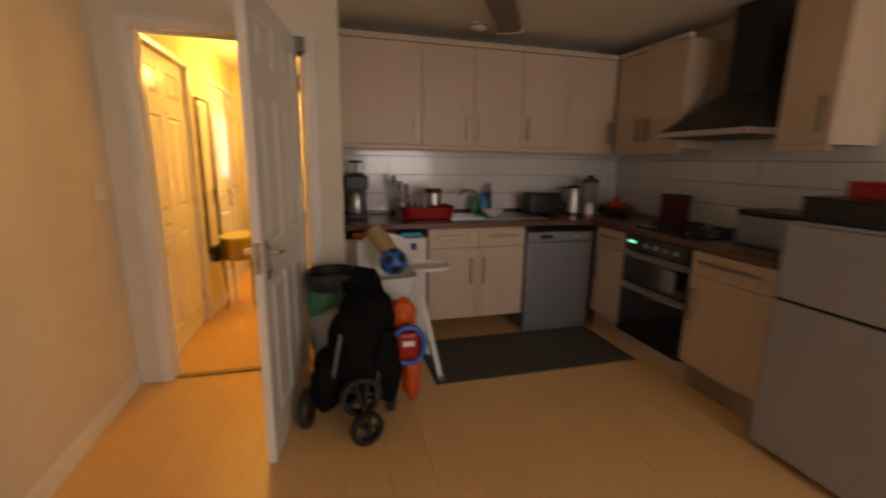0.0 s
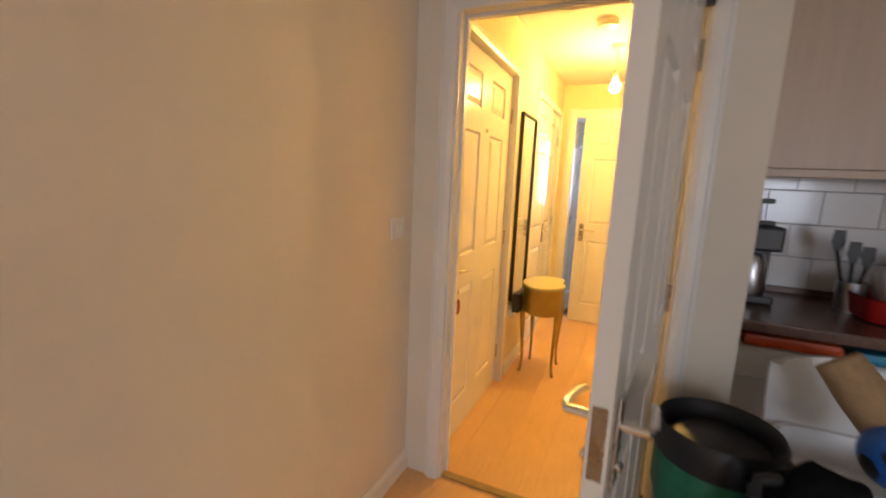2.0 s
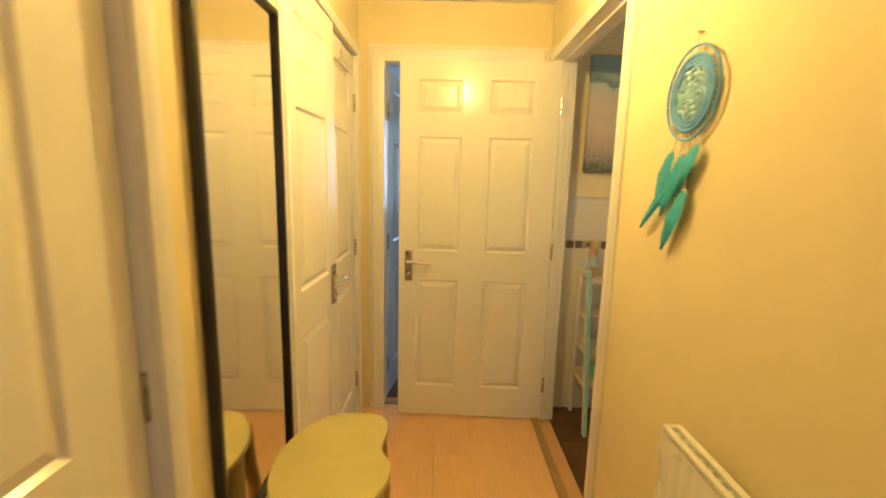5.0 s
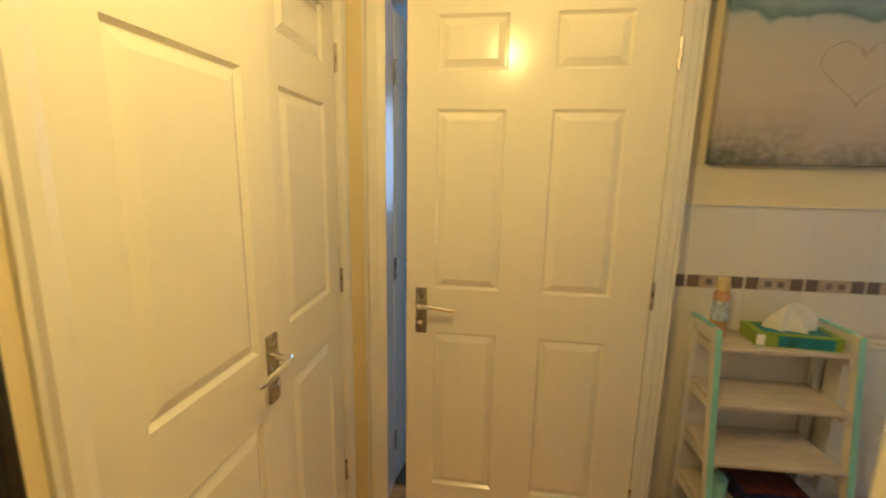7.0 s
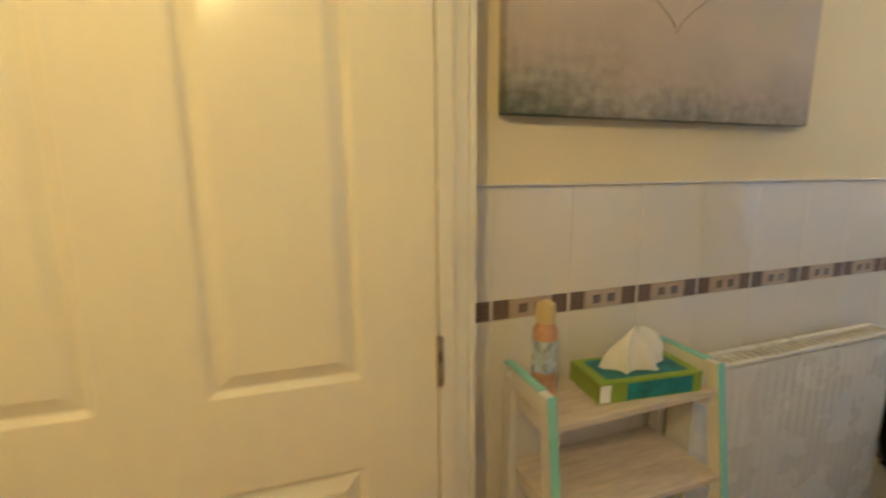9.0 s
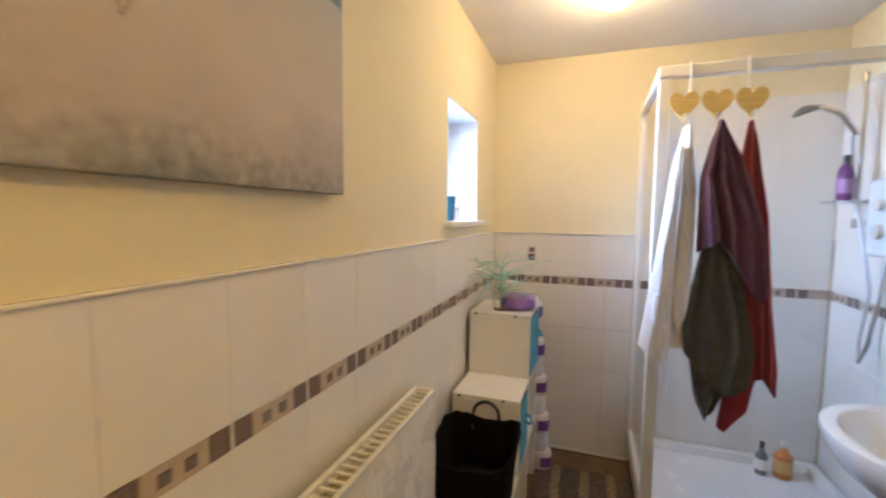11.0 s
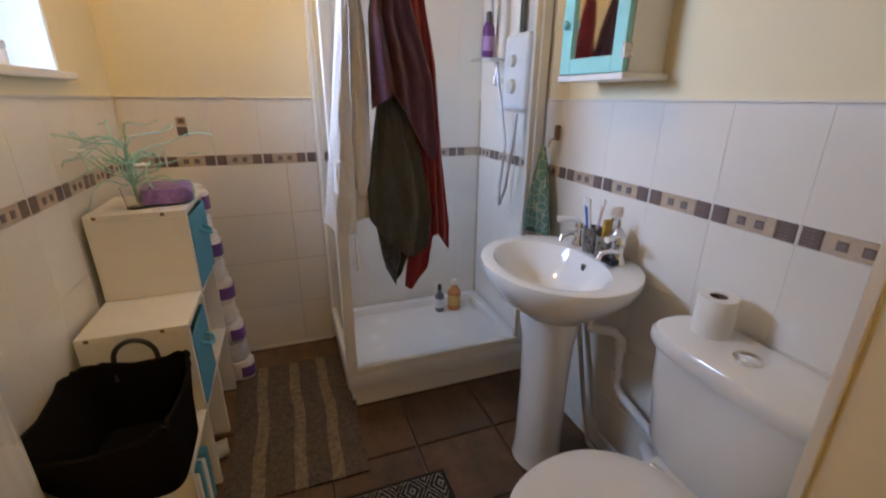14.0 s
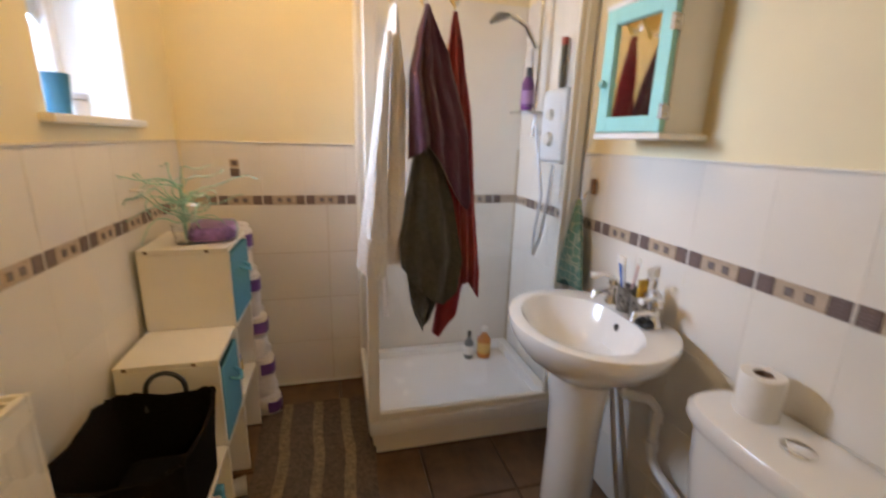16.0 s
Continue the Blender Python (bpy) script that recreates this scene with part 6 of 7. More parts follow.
bmesh.ops.rotate(bm, verts=bm.verts, matrix=Matrix.Rotation(radians(90), 3, 'Y'))
part("ring", bm, M_NICKEL, pp, smooth=True)
# closer on the living room door frame
cl = thing("door_closer", (-0.262, YD0 - 0.018, 1.965), "grey door closer box at the top hinge", "door closer")
part("body", bx(-0.03, -0.05, -0.04, 0.03, 0.0, 0.04, bev=0.006), M_GREYPL, cl)
part("roller", bx(-0.015, -0.035, -0.06, 0.015, -0.01, -0.041, bev=0.004), M_BLACK, cl)
# bedroom glimpse
cu = drape("curtain", (-0.9, 8.12, 0), "pale blue bedroom curtain", "curtain", [(2.1, 0, 0.05, 0.25), (0.3, 0, 0.06, 0.28)], mat("pale blue curtain", (0.35, 0.45, 0.6), 0.9), 9, 0.2, 2)


# ---- kitchen ----
M_HANDLE = mat("satin nickel handle", (0.34, 0.30, 0.26), 0.42, metal=0.8, vary=0.08, scale=30)
FY, FX = 2.80, 1.93           # fronts of the base units on the back wall and on the side wall
WT0, WT1 = 0.865, 0.905


def bar_handle(parent, p0, p1, out, label="brushed bar handle"):
    """A bar handle between two points, standing off along out."""
    p0, p1, o = Vector(p0), Vector(p1), Vector(out)
    d = (p1 - p0).normalized()
    s = d.cross(o.normalized()) * 0.009
    e = o.normalized() * 0.004
    bm = loft(bmesh.new(), [[p + o + s - e, p + o + s + e, p + o - s + e, p + o - s - e] for p in (p0, p1)])
    h = part("handle", bm, M_HANDLE, parent, label)
    for p in (p0.lerp(p1, 0.08), p0.lerp(p1, 0.92)):
        part("handle_post", tube(bmesh.new(), [p, p + o], 0.005, 8), M_HANDLE, h)
    return h


def base_unit(name, at, w, label, doors=2, drawers=2, depth=0.58, kick=True):
    """A unit with local x along its front, front face at y=0 looking to -y."""
    u = thing(name, at, label, "cabinet")
    part("body", bx(0.001, 0.02, 0.16, w - 0.001, depth, WT0 - 0.001), M_UNIT, u)
    if kick:
        part("plinth", bx(0, 0.055, 0, w, 0.07, 0.158), M_UNIT, u)
    n = doors
    ztop = WT0 - 0.012
    zd = 0.715 if drawers else ztop
    for k in range(n):
        x0, x1 = w * k / n + 0.002, w * (k + 1) / n - 0.002
        d = part("door", bx(x0, 0, 0.165, x1, 0.019, zd - 0.003, bev=0.002), M_UNIT, u)
        hx = x1 - 0.045 if (k == 0 and n > 1) else x0 + 0.045
        bar_handle(d, (hx, 0, 0.44), (hx, 0, 0.64), (0, -0.028, 0))
        if drawers:
            d = part("drawer_front", bx(x0, 0, zd, x1, 0.019, ztop, bev=0.002), M_UNIT, u)
            bar_handle(d, (x0 + 0.07, 0, (zd + ztop) / 2 + 0.015), (x1 - 0.07, 0, (zd + ztop) / 2 + 0.015), (0, -0.028, 0))
    return u


base_unit("sink_base_unit", pose(0.552, FY, 0), 0.765, "pale birch sink base unit with two drawers and doors", kick=False)
base_unit("base_unit", pose(FX, 2.77, 0, 0, 0, -90), 0.34, "pale birch narrow base unit in the kitchen corner", 1, 1)
base_unit("base_unit", pose(FX, 1.84, 0, 0, 0, -90), 0.50, "pale birch drawer base unit beside the fridge", 1, 1)
part("plinth_run", bx(FX + 0.055, 1.34, 0, FX + 0.07, 2.78, 0.12), M_UNIT, tagged(thing("plinth", (0, 0, 0), "pale birch kitchen plinth board", "plinth"), kind="structure"))
# worktops
wt = thing("worktop", (0, 0, 0), "brown speckled worktop along the back wall", "worktop")
part("slab", bx(-0.043, FY - 0.022, WT0, KX - 0.001, KY - 0.009, WT1, bev=0.006), M_WORKTOP, wt)
part("upstand", bx(-0.043, KY - 0.03, WT1 + 0.0005, KX - 0.02, KY - 0.0095, WT1 + 0.03, bev=0.004), M_WORKTOP, wt)
wt = thing("worktop", (0, 0, 0), "brown speckled worktop along the side wall", "worktop")
part("slab", bx(FX - 0.022, 1.32, WT0, KX - 0.009, FY - 0.0225, WT1, bev=0.006), M_WORKTOP, wt)

# washing machine
wm = thing("washing_machine", (-0.035, FY - 0.01, 0), "white washing machine under the worktop", "washing machine")
part("body", bx(0, 0.012, 0.015, 0.575, 0.57, 0.80, bev=0.006), M_WHITEPL, wm)
part("control_panel", bx(0.004, 0, 0.69, 0.571, 0.0118, 0.796, bev=0.003), M_WHITEPL, wm)
part("display", bx(0.36, -0.002, 0.715, 0.50, 0.0005, 0.765), M_NAVY, wm, "dark blue display window")
bm = lathe(bmesh.new(), [(0.17, 0), (0.165, 0.012), (0.13, 0.02), (0.12, 0.008), (0.02, 0.004)], n=36)
bmesh.ops.rotate(bm, verts=bm.verts, matrix=Matrix.Rotation(radians(90), 3, 'X'))
bmesh.ops.translate(bm, verts=bm.verts, vec=(0.29, 0.012, 0.40))
part("door_ring", bm, M_GREYPL, wm, "grey porthole door", smooth=True)
for x in (0.05, 0.52):
    part("foot", bx(x - 0.02, 0.05, 0.0, x + 0.02, 0.09, 0.0145), M_BLACK, wm)
b = thing("orange_packet", (0.02, FY + 0.02, 0.80), "orange red packet on the washing machine", "packet")
part("packet", bx(0, 0, 0, 0.29, 0.2, 0.045, bev=0.015), M_ORANGE, b)
b = thing("blue_packet", (0.35, FY + 0.02, 0.80), "blue packet on the washing machine", "packet")
part("packet", bx(0, 0, 0, 0.16, 0.2, 0.035, bev=0.012), mat("light blue film", (0.03, 0.30, 0.50), 0.4), b)

# dishwasher
dw = thing("dishwasher", (1.335, FY - 0.02, 0), "silver freestanding dishwasher under the worktop", "dishwasher")
part("body", bx(0.004, 0.03, 0.02, 0.556, 0.57, 0.815), M_GREYPL, dw)
part("door", bx(0, 0, 0.05, 0.56, 0.0295, 0.735, bev=0.006), M_SILVER, dw, "silver painted door")
part("control_panel", bx(0, -0.004, 0.738, 0.56, 0.0295, 0.815, bev=0.006), M_SILVER, dw)
# panel has no hollow here; a black slab gives the recess shade
part("grip", bx(0.10, -0.0055, 0.765, 0.21, -0.003, 0.795, bev=0.001), M_BLACK, dw, "black slab for the shade of the grip recess")
part("brand_mark", bx(0.40, -0.005, 0.775, 0.44, -0.0035, 0.782), M_PAPER, dw)
part("toe_panel", bx(0.01, 0.02, 0.0, 0.55, 0.04, 0.049), M_SILVER, dw)

# oven
ov = thing("double_oven", (FX, 2.42, 0), "built-in black glass double oven with steel trim", "oven")
OW = 0.565
def of(z0, z1, x0, x1, m, name, parent, label="", y0=0.0, y1=OW):
    return part(name, bx(x0, -y1, z0, x1, -y0, z1, bev=0.003), m, parent, label)
of(0.13, 0.86, 0.02, 0.5, M_BLACK, "body", ov, y0=0.003, y1=OW - 0.003)
of(0.755, 0.855, -0.004, 0.0195, M_BLKGLASS, "control_panel", ov, "black glass control panel")
part("clock", bx(-0.0052, -0.10, 0.80, -0.0042, -0.03, 0.82), M_LCD, ov, "lit green clock")
for k in range(4):
    bm = lathe(bmesh.new(), [(0.018, 0), (0.016, 0.02), (0.006, 0.022)], n=18)
    bmesh.ops.rotate(bm, verts=bm.verts, matrix=Matrix.Rotation(radians(-90), 3, 'Y'))
    bmesh.ops.translate(bm, verts=bm.verts, vec=(-0.0045, -0.22 - k * 0.085, 0.805))
    part("knob", bm, M_STEEL, ov, smooth=True)
for z0, z1, nm in ((0.525, 0.75, "top_door"), (0.135, 0.52, "main_door")):
    d = of(z0, z1, -0.006, 0.0195, M_BLKGLASS, nm, ov, "black glass oven door")
    part("door_trim", bx(-0.0075, -OW, z1 - 0.045, -0.0065, 0, z1 - 0.004), M_STEEL, d, "steel strip")
    bar_handle(d, (-0.0075, -0.05, z1 - 0.025), (-0.0075, -OW + 0.05, z1 - 0.025), (-0.04, 0, 0))
tt = drape("tea_towel", (FX - 0.055, 0, 0), "grey tea towel hung on the oven door", "towel", [(0.70, 1.945, 0.05, 0.012), (0.62, 1.945, 0.055, 0.012), (0.57, 1.945, 0.05, 0.01)], M_GREYPL, 4, 0.2, 8, hem=0.004)
hb = thing("gas_hob", (FX + 0.06, 1.86, WT1), "black hob set in the worktop", "hob")
part("plate", bx(0, 0, 0.0005, 0.48, 0.56, 0.01, bev=0.004), M_BLKGLASS, hb)
for i in range(2):
    for j in range(2):
        c = (0.12 + i * 0.24, 0.14 + j * 0.28)
        br = part("burner", lathe(bmesh.new(), [(0.05, 0.0105), (0.045, 0.025), (0.02, 0.028)], (*c, 0), 20), M_BLACK, hb, smooth=True)
        for a in (0, math.pi / 2):
            d = Vector((math.cos(a), math.sin(a), 0)) * 0.1
            part("pan_support", tube(bmesh.new(), [(c[0] - d.x, c[1] - d.y, 0.011), (c[0] - d.x, c[1] - d.y, 0.035), (c[0] + d.x, c[1] + d.y, 0.035), (c[0] + d.x, c[1] + d.y, 0.011)], 0.005, 6), M_BLACK, br)

# fridge
fg = thing("fridge_freezer", (1.81, 0.69, 0), "silver white fridge freezer with a small top freezer", "fridge")
part("body", bx(0.05, 0, 0.03, 0.65, 0.575, 1.10, bev=0.006), M_SILVER, fg)
M_FRIDGE = mat("pale silver fridge door", (0.36, 0.37, 0.42), 0.4, metal=0.2, vary=0.03)
part("freezer_door", bx(0, 0.002, 0.765, 0.0495, 0.573, 1.098, bev=0.010, seg=3), M_FRIDGE, fg, "upper freezer door")
part("fridge_door", bx(0, 0.002, 0.035, 0.0495, 0.573, 0.752, bev=0.010, seg=3), M_FRIDGE, fg, "lower fridge door")
# black strip put between the doors as the shade of their gap
part("gap_shade", bx(0.012, 0.004, 0.7525, 0.049, 0.571, 0.7645), M_BLACK, fg)
part("top_cover", bx(0.01, 0.004, 1.1005, 0.64, 0.571, 1.112, bev=0.004), M_FRIDGE, fg)
for y in (0.05, 0.52):
    part("foot", bx(0.06, y - 0.02, 0, 0.1, y + 0.02, 0.03), M_BLACK, fg)


# upper units
def wall_unit(name, at, w, label, doors=1, depth=0.33, z0=1.455, z1=2.165, hinge_right=False, m=None, handles=True):
    u = thing(name, at, label, "cabinet")
    part("body", bx(0.001, 0.02, z0, w - 0.001, depth, z1), M_UNIT, u)
    for k in range(doors):
        x0, x1 = w * k / doors + 0.0015, w * (k + 1) / doors - 0.0015
        d = part("door", bx(x0, 0, z0 + 0.002, x1, 0.019, z1 - 0.002, bev=0.002), M_UNIT, u)
        if handles:
            r = (k == 0 and doors > 1) or (doors == 1 and not hinge_right)
            hx = x1 - 0.045 if r else x0 + 0.045
            bar_handle(d, (hx, 0, z0 + 0.055), (hx, 0, z0 + 0.225), (0, -0.028, 0))
    part("light_pelmet", bx(0, 0.0, z0 - 0.032, w, 0.02, z0 - 0.0005, bev=0.003), M_UNIT, u)
    part("cornice", bx(0, -0.015, z1 + 0.0005, w, 0.03, z1 + 0.035, bev=0.006), M_UNIT, u)
    return u


UYF = 3.06
wall_unit("wall_unit", pose(-0.043, UYF, 0), 0.60, "pale birch wall unit with one door", 1)
wall_unit("wall_unit", pose(0.558, UYF, 0), 0.80, "pale birch double wall unit over the sink", 2)
wall_unit("wall_unit", pose(1.359, UYF, 0), 0.40, "pale birch wall unit with one door", 1, hinge_right=True)
wall_unit("wall_unit", pose(1.76, UYF, 0), 0.435, "pale birch corner wall unit", 1)
wall_unit("wall_unit", pose(2.20, UYF - 0.02, 0, 0, 0, -90), 0.70, "pale birch wall unit beside the hood", 2)
wall_unit("wall_unit", pose(2.20, 1.68, 0, 0, 0, -90), 0.265, "pale birch wall unit beyond the hood", 1)
# cooker hood
hd = thing("cooker_hood", (0, 0, 0), "dark canopy cooker hood over the hob", "cooker hood")
part("canopy", loft(bmesh.new(), [[(2.02, 1.69, z0), (KX - 0.002, 1.69, 1.55), (KX - 0.002, 2.32, 1.55), (2.02, 2.32, z0)] if z0 < 1.6 else [(2.30, 1.87, z0), (KX - 0.002, 1.87, z0), (KX - 0.002, 2.14, z0), (2.30, 2.14, z0)] for z0 in (1.55, 1.78)]), M_BLACK, hd, "dark sloped canopy")
part("rim", bx(2.01, 1.685, 1.515, KX - 0.002, 2.325, 1.5495, bev=0.004), M_STEEL, hd, "steel rim")
part("chimney", bx(2.31, 1.88, 1.7805, KX - 0.002, 2.13, 2.29), M_BLACK, hd)
part("filter", bx(2.06, 1.72, 1.510, KX - 0.05, 2.29, 1.5145), M_BLACK, hd)

# sink and tap
sk = thing("sink", (0.75, 2.88, WT1), "stainless steel inset sink with a mixer tap", "sink")
part("drainer", bx(0, 0, 0.0003, 0.80, 0.42, 0.006, bev=0.002), M_STEEL, sk)
part("bowl", bx(0.32, 0.04, 0.0062, 0.70, 0.38, 0.008), M_SILVER, sk)
for k in range(8):
    part("drain_ridge", bx(0.03, 0.06 + k * 0.04, 0.0062, 0.28, 0.072 + k * 0.04, 0.0095), M_STEEL, sk)
tp = part("tap", tube(bmesh.new(), [(0.33, 0.385, 0.006), (0.33, 0.385, 0.14), (0.30, 0.36, 0.19), (0.22, 0.28, 0.215), (0.14, 0.22, 0.20), (0.12, 0.20, 0.175)], [0.018, 0.016, 0.013, 0.012, 0.012, 0.012], 12), M_CHROME, sk, "chrome mixer tap", smooth=True)
part("tap_lever", tube(bmesh.new(), [(0.33, 0.385, 0.14), (0.37, 0.37, 0.185), (0.42, 0.35, 0.20)], 0.009, 8), M_CHROME, tp, smooth=True)

# things on the back worktop
cm = thing("coffee_machine", (0.07, 3.15, WT1), "black coffee machine with a steel jug on the worktop", "coffee machine")
part("base", bx(-0.08, -0.10, 0, 0.08, 0.10, 0.035, bev=0.01), M_BLACK, cm)
part("column", bx(-0.08, 0.03, 0.0355, 0.08, 0.10, 0.30, bev=0.01), M_BLACK, cm)
part("head", bx(-0.085, -0.10, 0.22, 0.085, 0.0295, 0.32, bev=0.012), M_BLACK, cm)
part("jug", lathe(bmesh.new(), [(0.055, 0.036), (0.062, 0.06), (0.055, 0.17), (0.04, 0.2)], (0.0, -0.03, 0), 22), M_STEEL, cm, "steel jug", smooth=True)
part("lid_lever", bx(-0.06, -0.04, 0.3205, 0.06, 0.02, 0.34, bev=0.006), M_BLACK, cm)
part("knob_post", bx(-0.01, -0.02, 0.3405, 0.01, 0.0, 0.41), M_BLACK, cm)
part("knob_top", bx(-0.05, -0.03, 0.4105, 0.05, 0.01, 0.43, bev=0.006), M_BLACK, cm)
rk = thing("dish_rack", (0.60, 3.08, WT1), "red plastic dish rack with washing up in it", "dish rack")
bm = loft(bmesh.new(), [sup(0, 0, hx, hy, z, 5, 36) for hx, hy, z in ((0.19, 0.13, 0.007), (0.205, 0.145, 0.09), (0.212, 0.152, 0.095), (0.198, 0.138, 0.09), (0.18, 0.12, 0.02))])
part("tub", bm, M_REDPL, rk, smooth=True)
for k, x in enumerate((-0.13, -0.08, -0.03)):
    bm = lathe(bmesh.new(), [(0.075, 0), (0.09, 0.012), (0.075, 0.006)], n=24)
    bmesh.ops.rotate(bm, verts=bm.verts, matrix=Matrix.Rotation(radians(78), 3, 'Y'))
    p = thing("plate", (0.60 + x, 3.08, WT1 + 0.105), "white plate standing in the dish rack", "plate")
    part("disc", bm, M_CERAMIC, p, smooth=True)
pn = thing("saucepan", (0.66, 3.10, WT1 + 0.10), "dark saucepan upturned on the dish rack", "saucepan")
part("pan", lathe(bmesh.new(), [(0.055, 0), (0.06, 0.005), (0.06, 0.09), (0.055, 0.095)], n=24), M_STEEL, pn, smooth=True)
part("base", lathe(bmesh.new(), [(0.062, 0.0955), (0.062, 0.125)], n=24), M_BLACK, pn)
ut = thing("utensil_pot", (0.42, 3.16, WT1), "steel pot of dark kitchen utensils", "utensil pot")
part("pot", lathe(bmesh.new(), [(0.045, 0), (0.05, 0.12), (0.045, 0.12), (0.04, 0.01)], n=20), M_STEEL, ut, smooth=True)
for dx, dy, h in ((-0.06, 0.02, 0.3), (-0.02, -0.02, 0.26), (0.04, 0.02, 0.24)):
    u = part("utensil", tube(bmesh.new(), [(dx * 0.2, dy * 0.2, 0.02), (dx, dy, h - 0.06)], 0.006, 6), M_BLACK, ut)
    part("blade", loft(bmesh.new(), [[(dx + s * 0.022, dy - 0.003, z), (dx + s * 0.022 + 0.001, dy + 0.003, z), (dx - s * 0.022, dy + 0.003, z), (dx - s * 0.022 - 0.001, dy - 0.003, z)] for s, z in ((0.4, h - 0.065), (1, h - 0.03), (0.8, h + 0.02))]), M_BLACK, u)


def bottle(name, x, y, z, r, h, m, label, cap=M_WHITEPL):
    b = thing(name, (x, y, z), label, "bottle")
    part("body", lathe(bmesh.new(), [(r * 0.9, 0), (r, 0.01), (r, h * 0.65), (r * 0.45, h * 0.82), (r * 0.4, h * 0.88)], n=18), m, b, smooth=True)
    part("cap", lathe(bmesh.new(), [(r * 0.45, h * 0.881), (r * 0.45, h), (r * 0.3, h + 0.004)], n=14), cap, b, smooth=True)
    return b


bottle("washing_up_liquid", 1.06, 3.26, WT1 + 0.0005, 0.03, 0.17, mat("green liquid", (0.05, 0.24, 0.06), 0.3), "green washing up liquid bottle by the sink")
bottle("spray_cleaner", 1.13, 3.25, WT1 + 0.0005, 0.042, 0.17, mat("sky blue plastic", (0.02, 0.28, 0.52), 0.3), "light blue cleaner bottle by the sink", M_BLUEPL)
bottle("dark_bottle", 1.20, 3.30, WT1 + 0.0005, 0.03, 0.25, M_NAVY, "tall dark bottle by the sink", M_BLACK)
wb = thing("white_bowl", (1.13, 3.02, WT1 + 0.0105), "white bowl beside the sink", "bowl")
part("bowl", lathe(bmesh.new(), [(0.04, 0), (0.085, 0.045), (0.09, 0.055), (0.083, 0.053), (0.04, 0.008)], n=26), M_CERAMIC, wb, smooth=True)
ts = thing("toaster", (1.64, 3.18, WT1), "black four-slice toaster on the worktop", "toaster")
part("body", bx(-0.15, -0.09, 0.01, 0.15, 0.09, 0.19, bev=0.03, seg=3), M_BLACK, ts, smooth=True)
part("slot", bx(-0.11, -0.045, 0.1895, 0.11, -0.015, 0.192), M_STEEL, ts)
part("slot", bx(-0.11, 0.015, 0.1895, 0.11, 0.045, 0.192), M_STEEL, ts)
part("lever", bx(0.151, -0.02, 0.1, 0.17, 0.02, 0.115, bev=0.003), M_STEEL, ts)
kt = thing("kettle", (1.93, 3.15, WT1), "glass and black jug kettle", "kettle")
part("body", lathe(bmesh.new(), [(0.075, 0.02), (0.075, 0.06), (0.065, 0.2), (0.058, 0.225)], n=24), M_STEEL, kt, smooth=True)
part("base", lathe(bmesh.new(), [(0.08, 0), (0.08, 0.0195)], n=24), M_BLACK, kt)
part("lid", lathe(bmesh.new(), [(0.058, 0.2255), (0.04, 0.245), (0.012, 0.25)], n=24), M_BLACK, kt, smooth=True)
part("handle", tube(bmesh.new(), [(-0.05, 0, 0.23), (-0.10, -0.0, 0.225), (-0.115, 0, 0.17), (-0.10, 0, 0.09), (-0.074, 0, 0.07)], 0.012, 8), M_BLACK, kt, smooth=True)
bl_ = thing("blender", (2.10, 3.16, WT1), "steel and clear jug blender", "blender")
part("base", lathe(bmesh.new(), [(0.08, 0), (0.075, 0.06), (0.06, 0.10)], n=22), M_STEEL, bl_, smooth=True)
part("jug", lathe(bmesh.new(), [(0.052, 0.101), (0.068, 0.27)], n=22), mat("smoky clear plastic", (0.5, 0.52, 0.55), 0.1, trans=0.7), bl_, smooth=True)
part("lid", lathe(bmesh.new(), [(0.07, 0.2705), (0.07, 0.3), (0.03, 0.31), (0.03, 0.335)], n=22), M_BLACK, bl_, smooth=True)
fb = thing("fruit_bowl", (2.34, 3.10, WT1), "wide bowl heaped with oranges and fruit", "fruit bowl")
part("bowl", lathe(bmesh.new(), [(0.06, 0), (0.13, 0.05), (0.15, 0.07), (0.143, 0.07), (0.06, 0.012)], n=28), M_CARD, fb, smooth=True)
rnd = random.Random(9)
for k in range(7):
    a = 2 * math.pi * k / 6
    f = thing("orange_fruit", (2.34 + (0.07 * math.cos(a) if k < 6 else 0), 3.10 + (0.07 * math.sin(a) if k < 6 else 0), WT1 + (0.075 if k < 6 else 0.125)), "ripe orange in the fruit bowl", "fruit", "fruit in the bowl")
    bm = bmesh.new()
    bmesh.ops.create_icosphere(bm, subdivisions=3, radius=0.036)
    for v in bm.verts:
        v.co.z *= 0.93
        if v.co.z > 0.031:
            v.co.z -= 0.003
    part("skin", bm, M_ORANGE, f, smooth=True)
rd = thing("red_tin", (2.35, 2.45, WT1), "dark red storage tin in the corner", "tin")
part("tin", bx(-0.06, -0.08, 0, 0.06, 0.08, 0.20, bev=0.006), mat("dark red tin", (0.10, 0.008, 0.008), 0.4), rd)
part("lid", bx(-0.063, -0.083, 0.2005, 0.063, 0.083, 0.225, bev=0.006), M_BLACK, rd)
bb = thing("bread_bin", (2.24, 1.60, WT1), "silver bread bin beside the fridge", "bread bin")
part("body", bx(-0.13, -0.16, 0, 0.2, 0.16, 0.17, bev=0.02, seg=3), M_SILVER, bb, smooth=True)
part("lid", bx(-0.12, -0.165, 0.1705, 0.2, 0.165, 0.20, bev=0.012), M_BLACK, bb)
